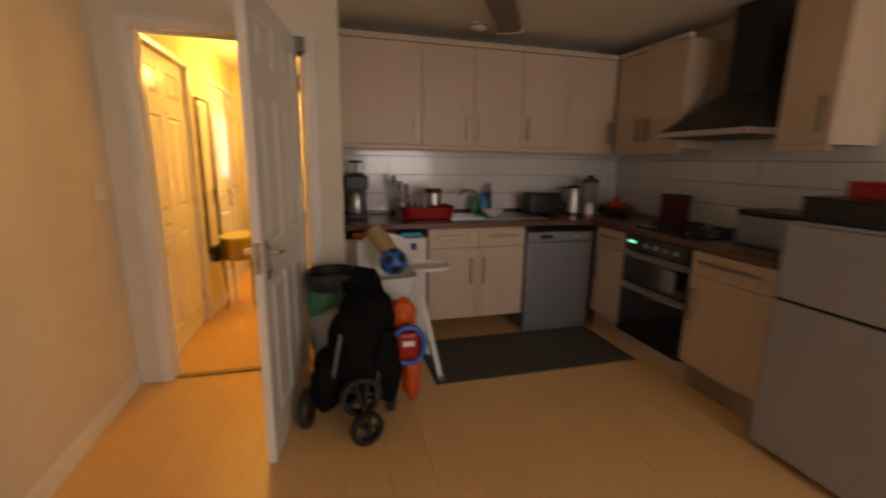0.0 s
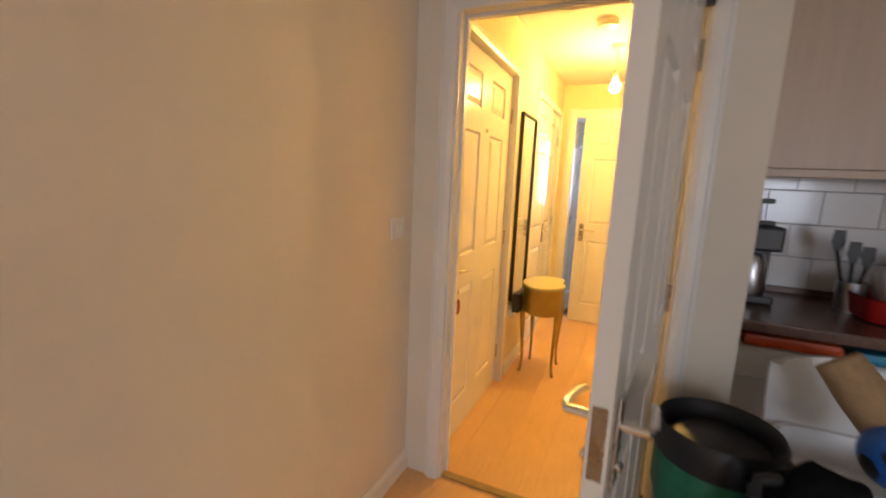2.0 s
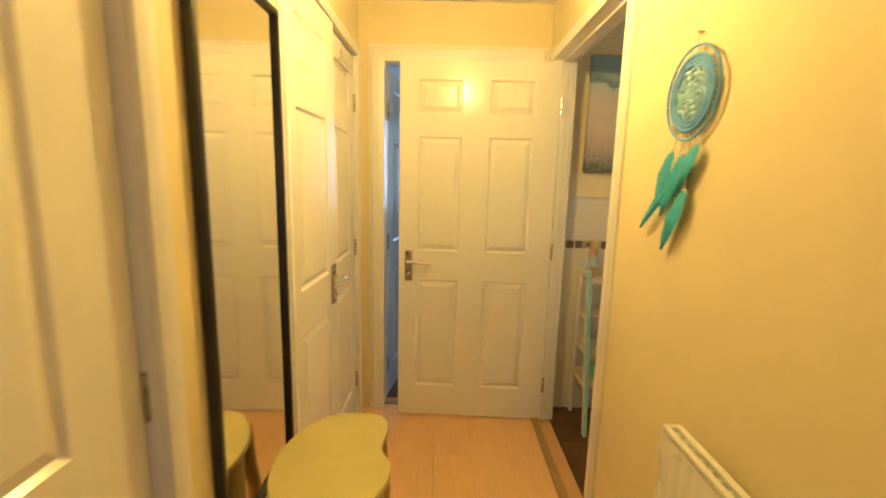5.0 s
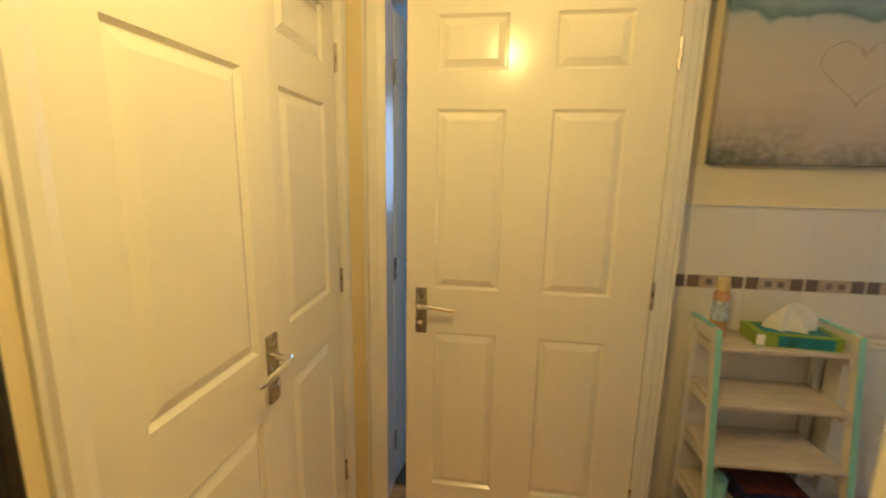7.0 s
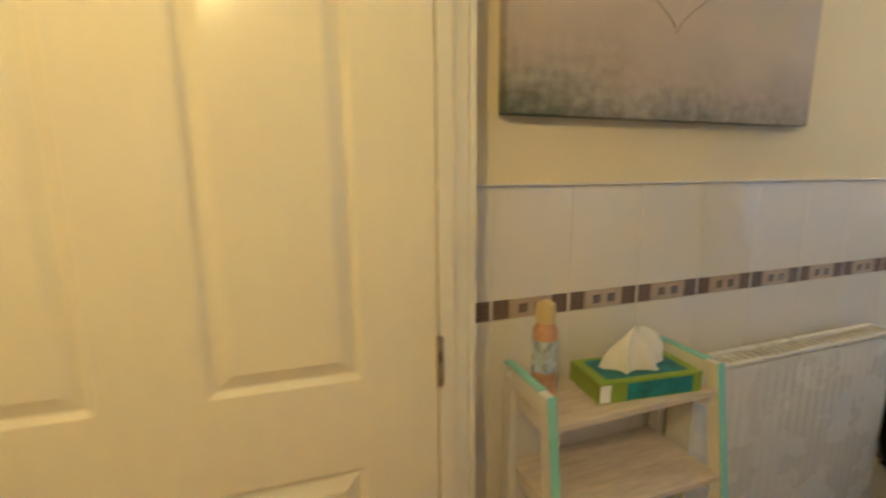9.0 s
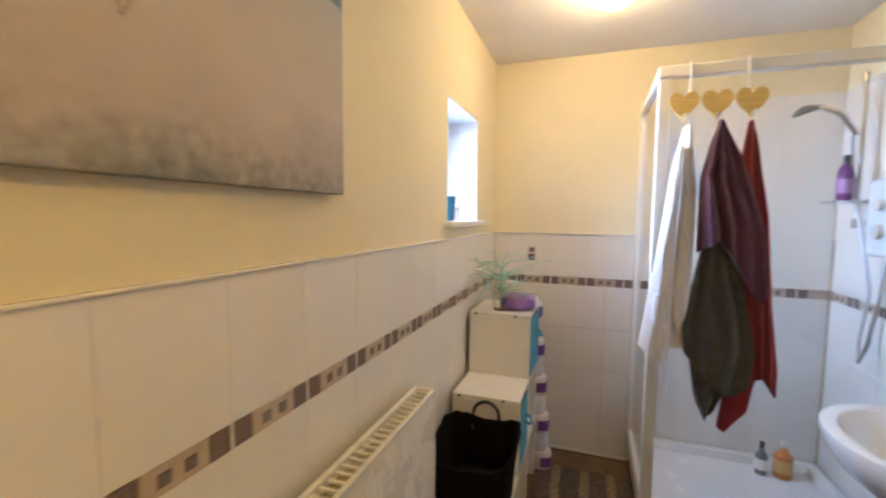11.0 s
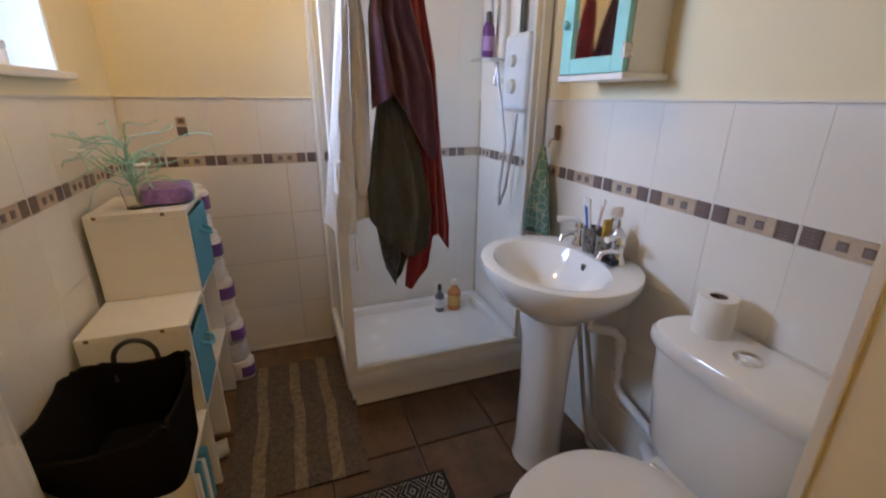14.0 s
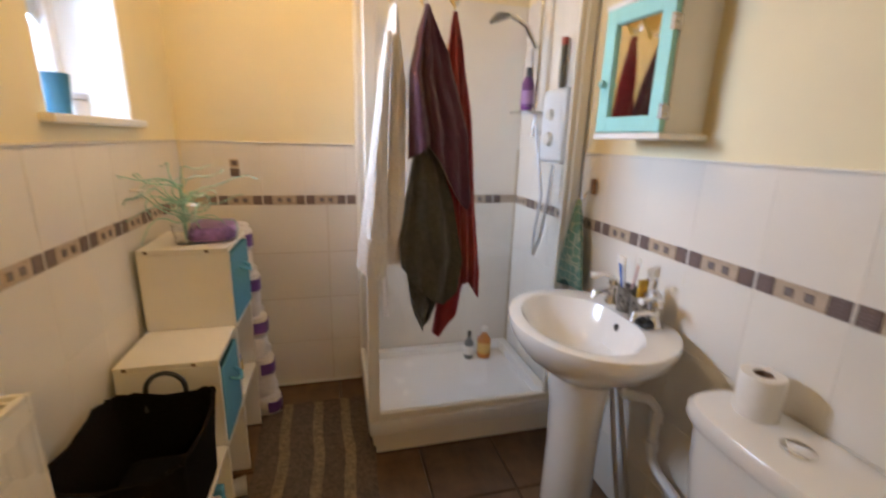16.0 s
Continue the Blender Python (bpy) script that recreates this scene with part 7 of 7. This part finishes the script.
# things on the fridge
for nm, a, m, lb in (("microwave", (1.86, 0.95, 1.1125, 2.25, 1.25, 1.22), M_BLACK, "low dark box on top of the fridge"), ("green_tea_box", (1.87, 0.78, 1.1125, 1.97, 0.93, 1.17), M_LIME, "green tea box on the fridge"), ("blue_storage_box", (2.05, 0.70, 1.1125, 2.35, 0.93, 1.30), M_NAVY, "dark blue storage box on the fridge"), ("red_packet", (1.95, 1.0, 1.2205, 2.15, 1.15, 1.29), M_REDPL, "red packet stacked on the fridge")):
    b = thing(nm, ((a[0] + a[3]) / 2, (a[1] + a[4]) / 2, a[2]), lb, "box")
    w, d, h = (a[3] - a[0]) / 2, (a[4] - a[1]) / 2, a[5] - a[2]
    part("box", bx(-w, -d, 0, w, d, h - 0.012, bev=0.006), m, b)
    part("lid", bx(-w - 0.002, -d - 0.002, h - 0.0115, w + 0.002, d + 0.002, h, bev=0.004), m, b)
wbw = thing("white_bowl", (2.0, 0.86, 1.1705), "white bowl upturned on a box", "bowl")
part("bowl", lathe(bmesh.new(), [(0.06, 0), (0.055, 0.03), (0.03, 0.05), (0.01, 0.052)], n=24), M_CERAMIC, wbw, smooth=True)

# ceiling things
dt = thing("smoke_detector", (0.95, 2.98, CEIL), "round white detector on the kitchen ceiling", "smoke alarm")
part("body", lathe(bmesh.new(), [(0.065, 0), (0.06, -0.03), (0.03, -0.04)][::-1], n=28), M_WHITEPL, dt, smooth=True)
part("vent_ring", lathe(bmesh.new(), [(0.0645, -0.010), (0.0625, -0.020)][::-1], n=28, cap=False), M_GREYPL, dt)
cb = thing("ceiling_light_bar", pose(1.19, 2.98, CEIL, 0, 0, -29.5), "unlit brown ceiling light bar over the kitchen", "ceiling light")
bm = loft(bmesh.new(), [[(x, y, z) for x, z in ((-0.085, -0.001), (-0.09, -0.018), (-0.07, -0.042), (0.07, -0.042), (0.09, -0.018), (0.085, -0.001))] for y in (-1.25, -0.03)])
part("housing", bm, mat("brown grey lamp housing", (0.20, 0.15, 0.10), 0.45, vary=0.1), cb, "brown grey housing")
part("end_cap", bx(-0.095, -0.0295, -0.046, 0.095, 0.0, -0.001, bev=0.008), M_CREAMPL, cb, "pale plastic end cap")
part("end_cap", bx(-0.095, -1.28, -0.046, 0.095, -1.2505, -0.001, bev=0.008), M_CREAMPL, cb, "pale plastic end cap")

# runner
rn = thing("kitchen_runner", (0.46, 2.17, 0), "grey brown kitchen runner on the laminate", "rug")
part("rug_body", bx(0, 0, 0.0, 1.44, 0.62, 0.007, bev=0.002), M_RUG, rn)
part("edge_binding", bx(-0.008, -0.008, 0.0, 1.448, -0.0005, 0.008, bev=0.002), M_RUG, rn)

# pedal bin
bn = thing("kitchen_bin", (-0.125, 2.30, 0), "steel grey bin with a green liner and black lid", "bin")
part("body", lathe(bmesh.new(), [(0.12, 0.0), (0.125, 0.02), (0.145, 0.60)], n=36), mat("brushed pale steel", (0.50, 0.51, 0.53), 0.35, metal=0.5, vary=0.06, scale=12, stretch=(1, 1, 20)), bn, smooth=True)
rgs = []
for j, (r, z) in enumerate(((0.149, 0.57), (0.152, 0.59), (0.152, 0.62), (0.149, 0.645))):
    rgs.append([((r + 0.004 * math.sin(9 * a + j)) * math.cos(a), (r + 0.004 * math.sin(9 * a + j)) * math.sin(a), z - (0.045 * (1 + math.sin(2 * a + 0.6)) if j == 0 else 0)) for a in [2 * math.pi * k / 48 for k in range(48)]])
part("liner", loft(bmesh.new(), rgs, cap=False), M_GREENBAG, bn, "green liner folded over the rim", smooth=True)
part("rim", loft(bmesh.new(), [[(r * math.cos(2 * math.pi * k / 40), r * math.sin(2 * math.pi * k / 40), z) for k in range(40)] for r, z in ((0.155, 0.63), (0.158, 0.66), (0.158, 0.705), (0.15, 0.72), (0.135, 0.70), (0.135, 0.63))], cap=False), M_BLACK, bn, "black lid rim", smooth=True)
part("flap", lathe(bmesh.new(), [(0.134, 0.66), (0.10, 0.675), (0.02, 0.68)], n=36), M_BLACK, bn, smooth=True)

# high chair
hc = thing("high_chair", (0.20, 2.37, 0), "white high chair with a round tray", "high chair")
for sx, sy in ((-1, -1), (1, -1), (-1, 1), (1, 1)):
    bm = loft(bmesh.new(), [[(sx * x - 0.014, sy * y - 0.010, z), (sx * x + 0.014, sy * y - 0.010, z), (sx * x + 0.014, sy * y + 0.010, z), (sx * x - 0.014, sy * y + 0.010, z)] for x, y, z in ((0.20 + 0.05 * (sx + 1), 0.17, 0.0), (0.12 + 0.03 * (sx + 1), 0.11, 0.56))])
    lg = part("leg", bm, M_WHITEPL, hc)
    part("foot_cap", bx(sx * (0.20 + 0.05 * (sx + 1)) - 0.017, sy * 0.17 - 0.013, 0, sx * (0.20 + 0.05 * (sx + 1)) + 0.017, sy * 0.17 + 0.013, 0.04), M_GREYPL, lg)
part("footrest", bx(-0.14, -0.20, 0.28, 0.14, -0.13, 0.30, bev=0.006), M_WHITEPL, hc)
part("seat", loft(bmesh.new(), [sup(0, 0, 0.13, 0.13, 0.54, 4, 32), sup(0, 0, 0.155, 0.15, 0.57, 4, 32), sup(0, 0, 0.165, 0.155, 0.67, 4, 32), sup(0, 0, 0.15, 0.14, 0.67, 4, 32), sup(0, 0, 0.13, 0.12, 0.58, 4, 32)]), M_WHITEPL, hc, "white moulded seat", smooth=True)
part("backrest", loft(bmesh.new(), [[(x, 0.13 + 0.05 * (z - 0.6) / 0.3 + 0.02 * (1 - (x / 0.17) ** 2) + d, z + (0.0 if z < 0.85 else -0.05 * (x / 0.17) ** 2)) for x, d in [(-0.17 + 0.34 * k / 10, 0) for k in range(11)] + [(0.17 - 0.34 * k / 10, 0.02) for k in range(11)]] for z in (0.60, 0.68, 0.76, 0.84, 0.88)]), M_WHITEPL, hc, "white curved backrest", smooth=True)
part("tray", loft(bmesh.new(), [sup(0.235, -0.06, r, r * 0.85, z, 2.4, 40) for r, z in ((0.10, 0.70), (0.122, 0.704), (0.128, 0.722), (0.121, 0.726), (0.112, 0.712), (0.04, 0.710))]), M_WHITEPL, hc, "white round tray", smooth=True)
bl2 = thing("toy_ball", (0.21, 2.22, 0.775), "blue and black toy football in the high chair", "ball")
bm = bmesh.new()
bmesh.ops.create_icosphere(bm, subdivisions=4, radius=0.078)
part("ball", bm, M_BLUEPL, bl2, smooth=True)
for p in ((0.5, -0.75, 0.4), (-0.45, -0.8, 0.3), (0.05, -0.9, -0.42), (0.85, -0.2, -0.3), (0.0, -0.35, 0.93), (-0.85, -0.3, -0.3)):
    v = Vector(p).normalized()
    bm = lathe(bmesh.new(), [(0.030, 0.0735), (0.022, 0.0762), (0.008, 0.0786)], n=6)
    part("patch", bm, M_BLACK, bl2, "black pentagon patch", at=v.to_track_quat('Z', 'Y').to_matrix().to_4x4())
rl = thing("rolled_blanket", (0.155, 2.30, 0.88), "tan rolled blanket resting in the high chair", "blanket")
bm = tube(bmesh.new(), [(-0.05, 0.03, 0.07), (0, 0, 0.0), (0.05, -0.03, -0.075)], [0.05, 0.056, 0.05], 20)
part("roll", bm, M_TAN, rl, smooth=True)

# folded pushchair
st = thing("pushchair", (0, 0, 0), "folded black pushchair leaning in front of the bin", "pushchair")
def wheel(c, r, yaw):
    w = part("wheel", loft(bmesh.new(), [[((rr) * math.cos(2 * math.pi * k / 32), yy, (rr) * math.sin(2 * math.pi * k / 32)) for k in range(32)] for rr, yy in ((r * 0.72, -0.018), (r * 0.95, -0.02), (r, -0.008), (r, 0.008), (r * 0.95, 0.02), (r * 0.72, 0.018), (r * 0.72, -0.018))], cap=False), M_BLACK, st, "black rubber tyre", smooth=True, at=pose(*c, 0, 0, yaw))
    for k in range(5):
        a = 2 * math.pi * k / 5
        part("spoke", tube(bmesh.new(), [(0, 0, 0), (r * 0.74 * math.cos(a), 0, r * 0.74 * math.sin(a))], 0.008, 6), M_BLACK, w)
    bm = lathe(bmesh.new(), [(0.018, -0.02), (0.02, 0), (0.018, 0.02)], n=14)
    bmesh.ops.rotate(bm, verts=bm.verts, matrix=Matrix.Rotation(radians(90), 3, 'X'))
    part("hub", bm, M_BLACK, w, smooth=True)
wheel((0.0, 1.71, 0.085), 0.085, 20)
wheel((-0.02, 1.79, 0.21), 0.105, 8)
wheel((-0.28, 1.93, 0.10), 0.10, 75)
wheel((0.16, 1.98, 0.10), 0.10, 75)
for a in (((-0.02, 1.74, 0.18), (-0.10, 1.95, 0.5), (-0.10, 2.05, 0.72)), ((0.05, 1.76, 0.2), (0.10, 1.95, 0.5), (0.06, 2.05, 0.72)), ((-0.28, 1.93, 0.12), (-0.20, 1.95, 0.35), (-0.08, 1.98, 0.6)), ((0.16, 1.98, 0.12), (0.12, 1.98, 0.35), (0.05, 2.0, 0.62)), ((-0.02, 1.72, 0.10), (0.0, 1.74, 0.22), (0.02, 1.82, 0.3))):
    part("frame_tube", tube(bmesh.new(), a, 0.012, 8), M_BLACK, st, smooth=True)
def clump(name, c, s, seed, m, parent, label=""):
    bm = bmesh.new()
    bmesh.ops.create_icosphere(bm, subdivisions=4, radius=1.0)
    for v in bm.verts:
        p = v.co.copy()
        k = 1 + 0.22 * noise.noise(p * 1.6 + Vector((seed, 0, 0))) + 0.10 * noise.noise(p * 4 + Vector((0, seed, 0)))
        v.co = Vector((c[0] + p.x * s[0] * k, c[1] + p.y * s[1] * k, c[2] + p.z * s[2] * k))
    return part(name, bm, m, parent, label, smooth=True)
clump("seat_fabric", (-0.04, 1.92, 0.38), (0.14, 0.11, 0.28), 3, M_FABRIC, st, "black folded seat fabric")
clump("hood", (0.03, 1.98, 0.56), (0.15, 0.10, 0.14), 6, M_FABRIC, st, "black folded hood")
clump("canopy", (0.02, 2.06, 0.69), (0.10, 0.06, 0.10), 21, M_FABRIC, st, "black folded canopy")
clump("basket", (-0.17, 1.93, 0.24), (0.085, 0.10, 0.17), 9, M_FABRIC, st, "black basket fabric")
clump("side_fabric", (0.11, 1.93, 0.30), (0.10, 0.11, 0.20), 12, M_FABRIC, st, "black side fabric")
part("push_handle", tube(bmesh.new(), [(-0.10, 2.03, 0.70), (-0.09, 2.06, 0.73), (0.0, 2.07, 0.75), (0.06, 2.05, 0.71)], 0.014, 10), M_BLACK, st, "foam grip", smooth=True)
part("strap", tube(bmesh.new(), [(-0.08, 1.86, 0.62), (-0.12, 1.83, 0.45), (-0.15, 1.85, 0.28)], 0.010, 6), M_GREYPL, st)
tyb = thing("toy_disc", (0.235, 1.90, 0.40), "round red and blue toy hung on the pushchair", "toy")
part("rim", tube(bmesh.new(), [(0.085 * math.cos(a), 0.0, 0.10 * math.sin(a)) for a in [2 * math.pi * k / 36 for k in range(37)]], 0.016, 10), M_BLUEPL, tyb, "blue rim", smooth=True)
part("face", bx(-0.062, -0.012, -0.078, 0.062, 0.014, 0.078, bev=0.03, seg=3), M_REDPL, tyb, "red centre", smooth=True)
part("pale_mark", bx(-0.03, -0.0145, 0.0, 0.03, -0.0125, 0.03, bev=0.0008), M_PAPER, tyb)
jk = thing("orange_bag", (0.25, 1.99, 0.0), "orange red bag hanging behind the pushchair", "bag")
clump("cloth", (-0.03, 0.0, 0.53), (0.07, 0.05, 0.10), 15, M_ORANGE, jk, "orange cloth")
clump("cloth_tail", (0.02, 0.0, 0.20), (0.05, 0.05, 0.16), 18, M_ORANGE, jk)
part("cord", tube(bmesh.new(), [(-0.02, 0, 0.45), (0.01, 0.01, 0.3)], 0.012, 6), M_ORANGE, jk)


# ---- pieces: tiles, borders, planks ----
def piece_mesh(name, bm, material):
    me = bpy.data.meshes.new(name)
    bm.normal_update()
    bm.to_mesh(me)
    bm.free()
    me.materials.append(material)
    return me


def piece(name, me, parent, m):
    ob = new(name, me)
    ob.parent = parent
    ob.matrix_basis = m
    return ob


CACHE = {}


def slab(kind, w, h, t, material, bev):
    """A shared bevelled slab lying on local y=0, front at y=-t."""
    key = (kind, round(w, 4), round(h, 4))
    if key not in CACHE:
        bm = bmesh.new()
        v = [bm.verts.new(p) for p in ((0, 0, 0), (w, 0, 0), (w, 0, h), (0, 0, h))]
        u = [bm.verts.new(p) for p in ((bev, -t, bev), (w - bev, -t, bev), (w - bev, -t, h - bev), (bev, -t, h - bev))]
        bm.faces.new(u)
        for k in range(4):
            bm.faces.new((v[k], v[(k + 1) % 4], u[(k + 1) % 4], u[k]))
        CACHE[key] = piece_mesh(kind, bm, material)
    return CACHE[key]


TOPZ = 1.295
BZ0, BZ1 = 1.0, 1.045
rowsz = [(0.0, 0.25), (0.25, 0.50), (0.50, 0.75), (0.75, BZ0), (BZ1, TOPZ)]
G = 0.0007


def tiled(parent, place, L, tw, off, holes=(), top=TOPZ, extra_rows=(), border=True, rows_=None, g=G):
    """Tiles along local x from 0 to L; place(x, z) gives the pose of a slab there; holes: (x0, x1, z0, z1) left free."""
    for z0, z1 in list(rows_ or rowsz) + list(extra_rows):
        x = -off
        while x < L - 0.004:
            a, b = max(x, 0), min(x + tw, L)
            if b - a > 0.012 and not any(a < h[1] - 0.01 and b > h[0] + 0.01 and z0 < h[3] - 0.01 and z1 > h[2] + 0.01 for h in holes):
                piece("tile", slab("tile", b - a - g, z1 - z0 - g, 0.0013, M_TILE, 0.0006), parent, place(a + g / 2, z0 + g / 2))
            x += tw
    if not border:
        return
    # the border repeats once a tile: half a joint, a mosaic, a stone piece with two chips, a mosaic
    k, x = tw / 0.2, -off
    seqs = [(0.0035 * k, "g"), (0.041 * k, "d"), (0.111 * k, "b"), (0.041 * k, "d"), (0.0035 * k, "g")]
    while x < L - 0.004:
        for w, c in seqs:
            a, b = max(x, 0), min(x + w, L)
            x += w
            if b - a < 0.003:
                continue
            if c == "g":
                piece("border_strip", slab("strip", b - a, BZ1 - BZ0 - G, 0.0024, M_LILAC, 0.0004), parent, place(a, BZ0 + G / 2))
                continue
            me = slab("border_" + c, b - a - 0.001, BZ1 - BZ0 - G, 0.0030, M_BEIGE if c == "b" else M_BROWN, 0.001)
            p = piece("border_tile", me, parent, place(a, BZ0 + G / 2))
            if c == "b" and b - a > 0.1:
                for q in (0.024, 0.066):
                    piece("inset_square", slab("inset", 0.021, 0.021, 0.0012, M_BROWN, 0.0004), p, pose(q * k, -0.0030, 0.0115))
                    piece("inset_chip", slab("chip", 0.0145, 0.0145, 0.0012, M_CHIP, 0.0005), p, pose(q * k + 0.0032, -0.0042, 0.0148))
            elif c == "d" and b - a > 0.03:
                for i in range(5):
                    piece("mosaic_bar", slab("bar", b - a - 0.005, 0.0055, 0.0008, M_MOSAIC, 0.0003), p, pose(0.002, -0.0030, 0.003 + i * 0.0083))


def backing(name, a, label, m=M_GROUT):
    return tagged(part(name, bx(*a), m), label, "tiles", "", "structure")


# window wall: runs along +x, faces -y
tw1 = backing("wall_tiles_window", (0.0, BY1 - 0.004, 0, BX1, BY1, TOPZ - 0.001), "cream wall tiles with a brown mosaic border")
tiled(tw1, lambda x, z: pose(x, BY1 - 0.004, z), BX1, 0.2, 0.088)
# far wall: faces -x, runs from BY1 towards BY0
# grout darker than M_GROUT so that the wide joints show
tw2 = backing("wall_tiles_far", (BX1 - 0.004, BY0, 0.012, BX1, BY1 - 0.013, TOPZ - 0.001), "cream wall tiles with a brown mosaic border", mat("darker wide grout", (0.58, 0.50, 0.38), 0.9, vary=0.2, scale=30))
LF = BY1 - 0.013 - SY
tiled(tw2, lambda x, z: pose(BX1 - 0.004, BY1 - 0.013 - x, z, 0, 0, -90), LF, 0.2, 0.063, rows_=rowsz[4:])
tiled(tw2, lambda x, z: pose(BX1 - 0.004, BY1 - 0.013 - x, z, 0, 0, -90), LF, 0.64, 0.0, rows_=rowsz[:4], border=False, g=0.0032)
for k, m in enumerate((M_BEIGE, M_BROWN)):
    piece("border_tile", slab("decor" + str(k), 0.042, 0.04, 0.0045, m, 0.001), tw2, pose(BX1 - 0.004, 5.205, 1.178 - 0.0425 * k, 0, 0, -90))
piece("inset_square", slab("inset", 0.024, 0.022, 0.0012, M_BROWN, 0.0004), tw2, pose(BX1 - 0.0086, 5.195, 1.188, 0, 0, -90))
# inside the shower the white tiles go up to the ceiling
up = [(TOPZ + 0.25 * k, min(TOPZ + 0.25 * (k + 1), CEIL - 0.30)) for k in range(3)]
tiled(tw2, lambda x, z: pose(BX1 - 0.004, SY - x, z, 0, 0, -90), SY - BY0 - 0.013, 0.2, 0.05, extra_rows=up)
bk = backing("wall_tiles_shower", (SX, BY0, TOPZ, BX1 - 0.002, BY0 + 0.004, CEIL - 0.30), "white shower wall tiles")
bk2 = backing("wall_tiles_shower_far", (BX1 - 0.0035, BY0, TOPZ, BX1, SY, CEIL - 0.30), "white shower wall tiles")
# basin wall: faces +y, runs from BX1 towards -x
tw3 = backing("wall_tiles_basin", (0.74, BY0, 0, BX1 - 0.013, BY0 + 0.004, TOPZ - 0.001), "cream wall tiles with a brown mosaic border")
tiled(tw3, lambda x, z: pose(BX1 - 0.013 - x, BY0 + 0.004, z, 0, 0, 180), BX1 - 0.013 - 0.74, 0.21, 0.023)
tiled(tw3, lambda x, z: pose(BX1 - 0.013 - x, BY0 + 0.004, z, 0, 0, 180), BX1 - 0.013 - SX, 0.21, 0.023, rows_=up, border=False)
# tile edge trims
for nm, a in (("trim_tile_window", (0.0, BY1 - 0.013, TOPZ, BX1 - 0.013, BY1, TOPZ + 0.006)), ("trim_tile_far", (BX1 - 0.013, SY, TOPZ, BX1, BY1 - 0.013, TOPZ + 0.006)), ("trim_tile_basin", (0.74, BY0, TOPZ, SX, BY0 + 0.013, TOPZ + 0.006)), ("trim_far_foot", (BX1 - 0.02, SY, 0.0, BX1 - 0.013, BY1 - 0.013, 0.016)), ("trim_nib_corner", (0.738, 4.19, 0.0, 0.752, 4.206, CEIL))):
    structure(nm, bx(*a, bev=0.002), M_TILE if "tile" in nm else M_GLOSS_W, "white plastic tile edge trim")
# bathroom floor tiles
for i in range(10):
    for j in range(6):
        x0, y0 = i * 0.31 - 0.07, BY0 + j * 0.335
        a, b, c, d = max(x0, 0.0), min(x0 + 0.31, BX1), max(y0, BY0), min(y0 + 0.335, BY1)
        if b - a > 0.02 and d - c > 0.02:
            me = slab("floor_tile", b - a - 0.006, d - c - 0.006, 0.006, M_TERRA, 0.003)
            piece("floor_tile", me, floor_bath, pose(a + 0.003, c + 0.003, -0.006, -90, 0, 0) @ pose(0, 0, 0))
# laminate planks along the hall
rnd = random.Random(3)
PW, PL = 0.192, 1.26


def planks(x0, x1, y0, y1, seed):
    rnd = random.Random(seed)
    x = x0
    while x < x1 - 0.01:
        b = min(x + PW, x1)
        y = y0 - rnd.uniform(0, PL)
        while y < y1:
            c, d = max(y, y0), min(y + PL, y1)
            if d - c > 0.01:
                me = slab("plank", b - x - 0.0005, d - c - 0.0005, 0.010, M_LAM, 0.0004)
                piece("plank", me, floor, pose(x, c, -0.010, -90, 0, 0))
            y += PL
        x += PW


planks(LIVX, KX, -3.6, YD0, 1)
planks(-0.045, KX, YD0, KY, 2)
planks(XL - 0.12, XR, YD0 + 0.001, YE + 0.06, 4)
planks(LIVX - 0.13, LIVX, -3.6, -3.5, 5)
# kitchen splashback tiles on the two walls
sp = tagged(part("wall_tiles_kitchen", bx(-0.045, KY - 0.003, WT1, KX, KY, 1.46), M_SGROUT), "white splashback tiles with grey joints", "tiles", "", "structure")
for j in range(4):
    z0, z1 = 0.935 + 0.15 * j - 0.01, min(0.935 + 0.15 * (j + 1) - 0.01, 1.46)
    x = -0.045 - (0.1 if j % 2 else 0.0)
    while x < KX:
        a, b = max(x, -0.045), min(x + 0.2, KX)
        if b - a > 0.01:
            piece("tile", slab("splash", b - a - 0.002, z1 - z0 - 0.004, 0.006, M_SPLASH, 0.0012), sp, pose(a + 0.001, KY - 0.003, z0 + 0.002))
        x += 0.2
sp2 = tagged(part("wall_tiles_hob", bx(KX - 0.003, 1.3, WT1, KX, KY - 0.003, 1.52), M_SGROUT), "white splashback tiles behind the hob", "tiles", "", "structure")
for j in range(4):
    z0, z1 = 0.925 + 0.15 * j, min(0.925 + 0.15 * (j + 1), 1.52)
    y = KY - 0.01
    while y > 1.3:
        b = max(y - 0.2, 1.3)
        if y - b > 0.01:
            piece("tile", slab("splash", y - b - 0.002, z1 - z0 - 0.004, 0.006, M_SPLASH, 0.0012), sp2, pose(KX - 0.003, y - 0.001, z0 + 0.002, 0, 0, -90))
        y -= 0.2
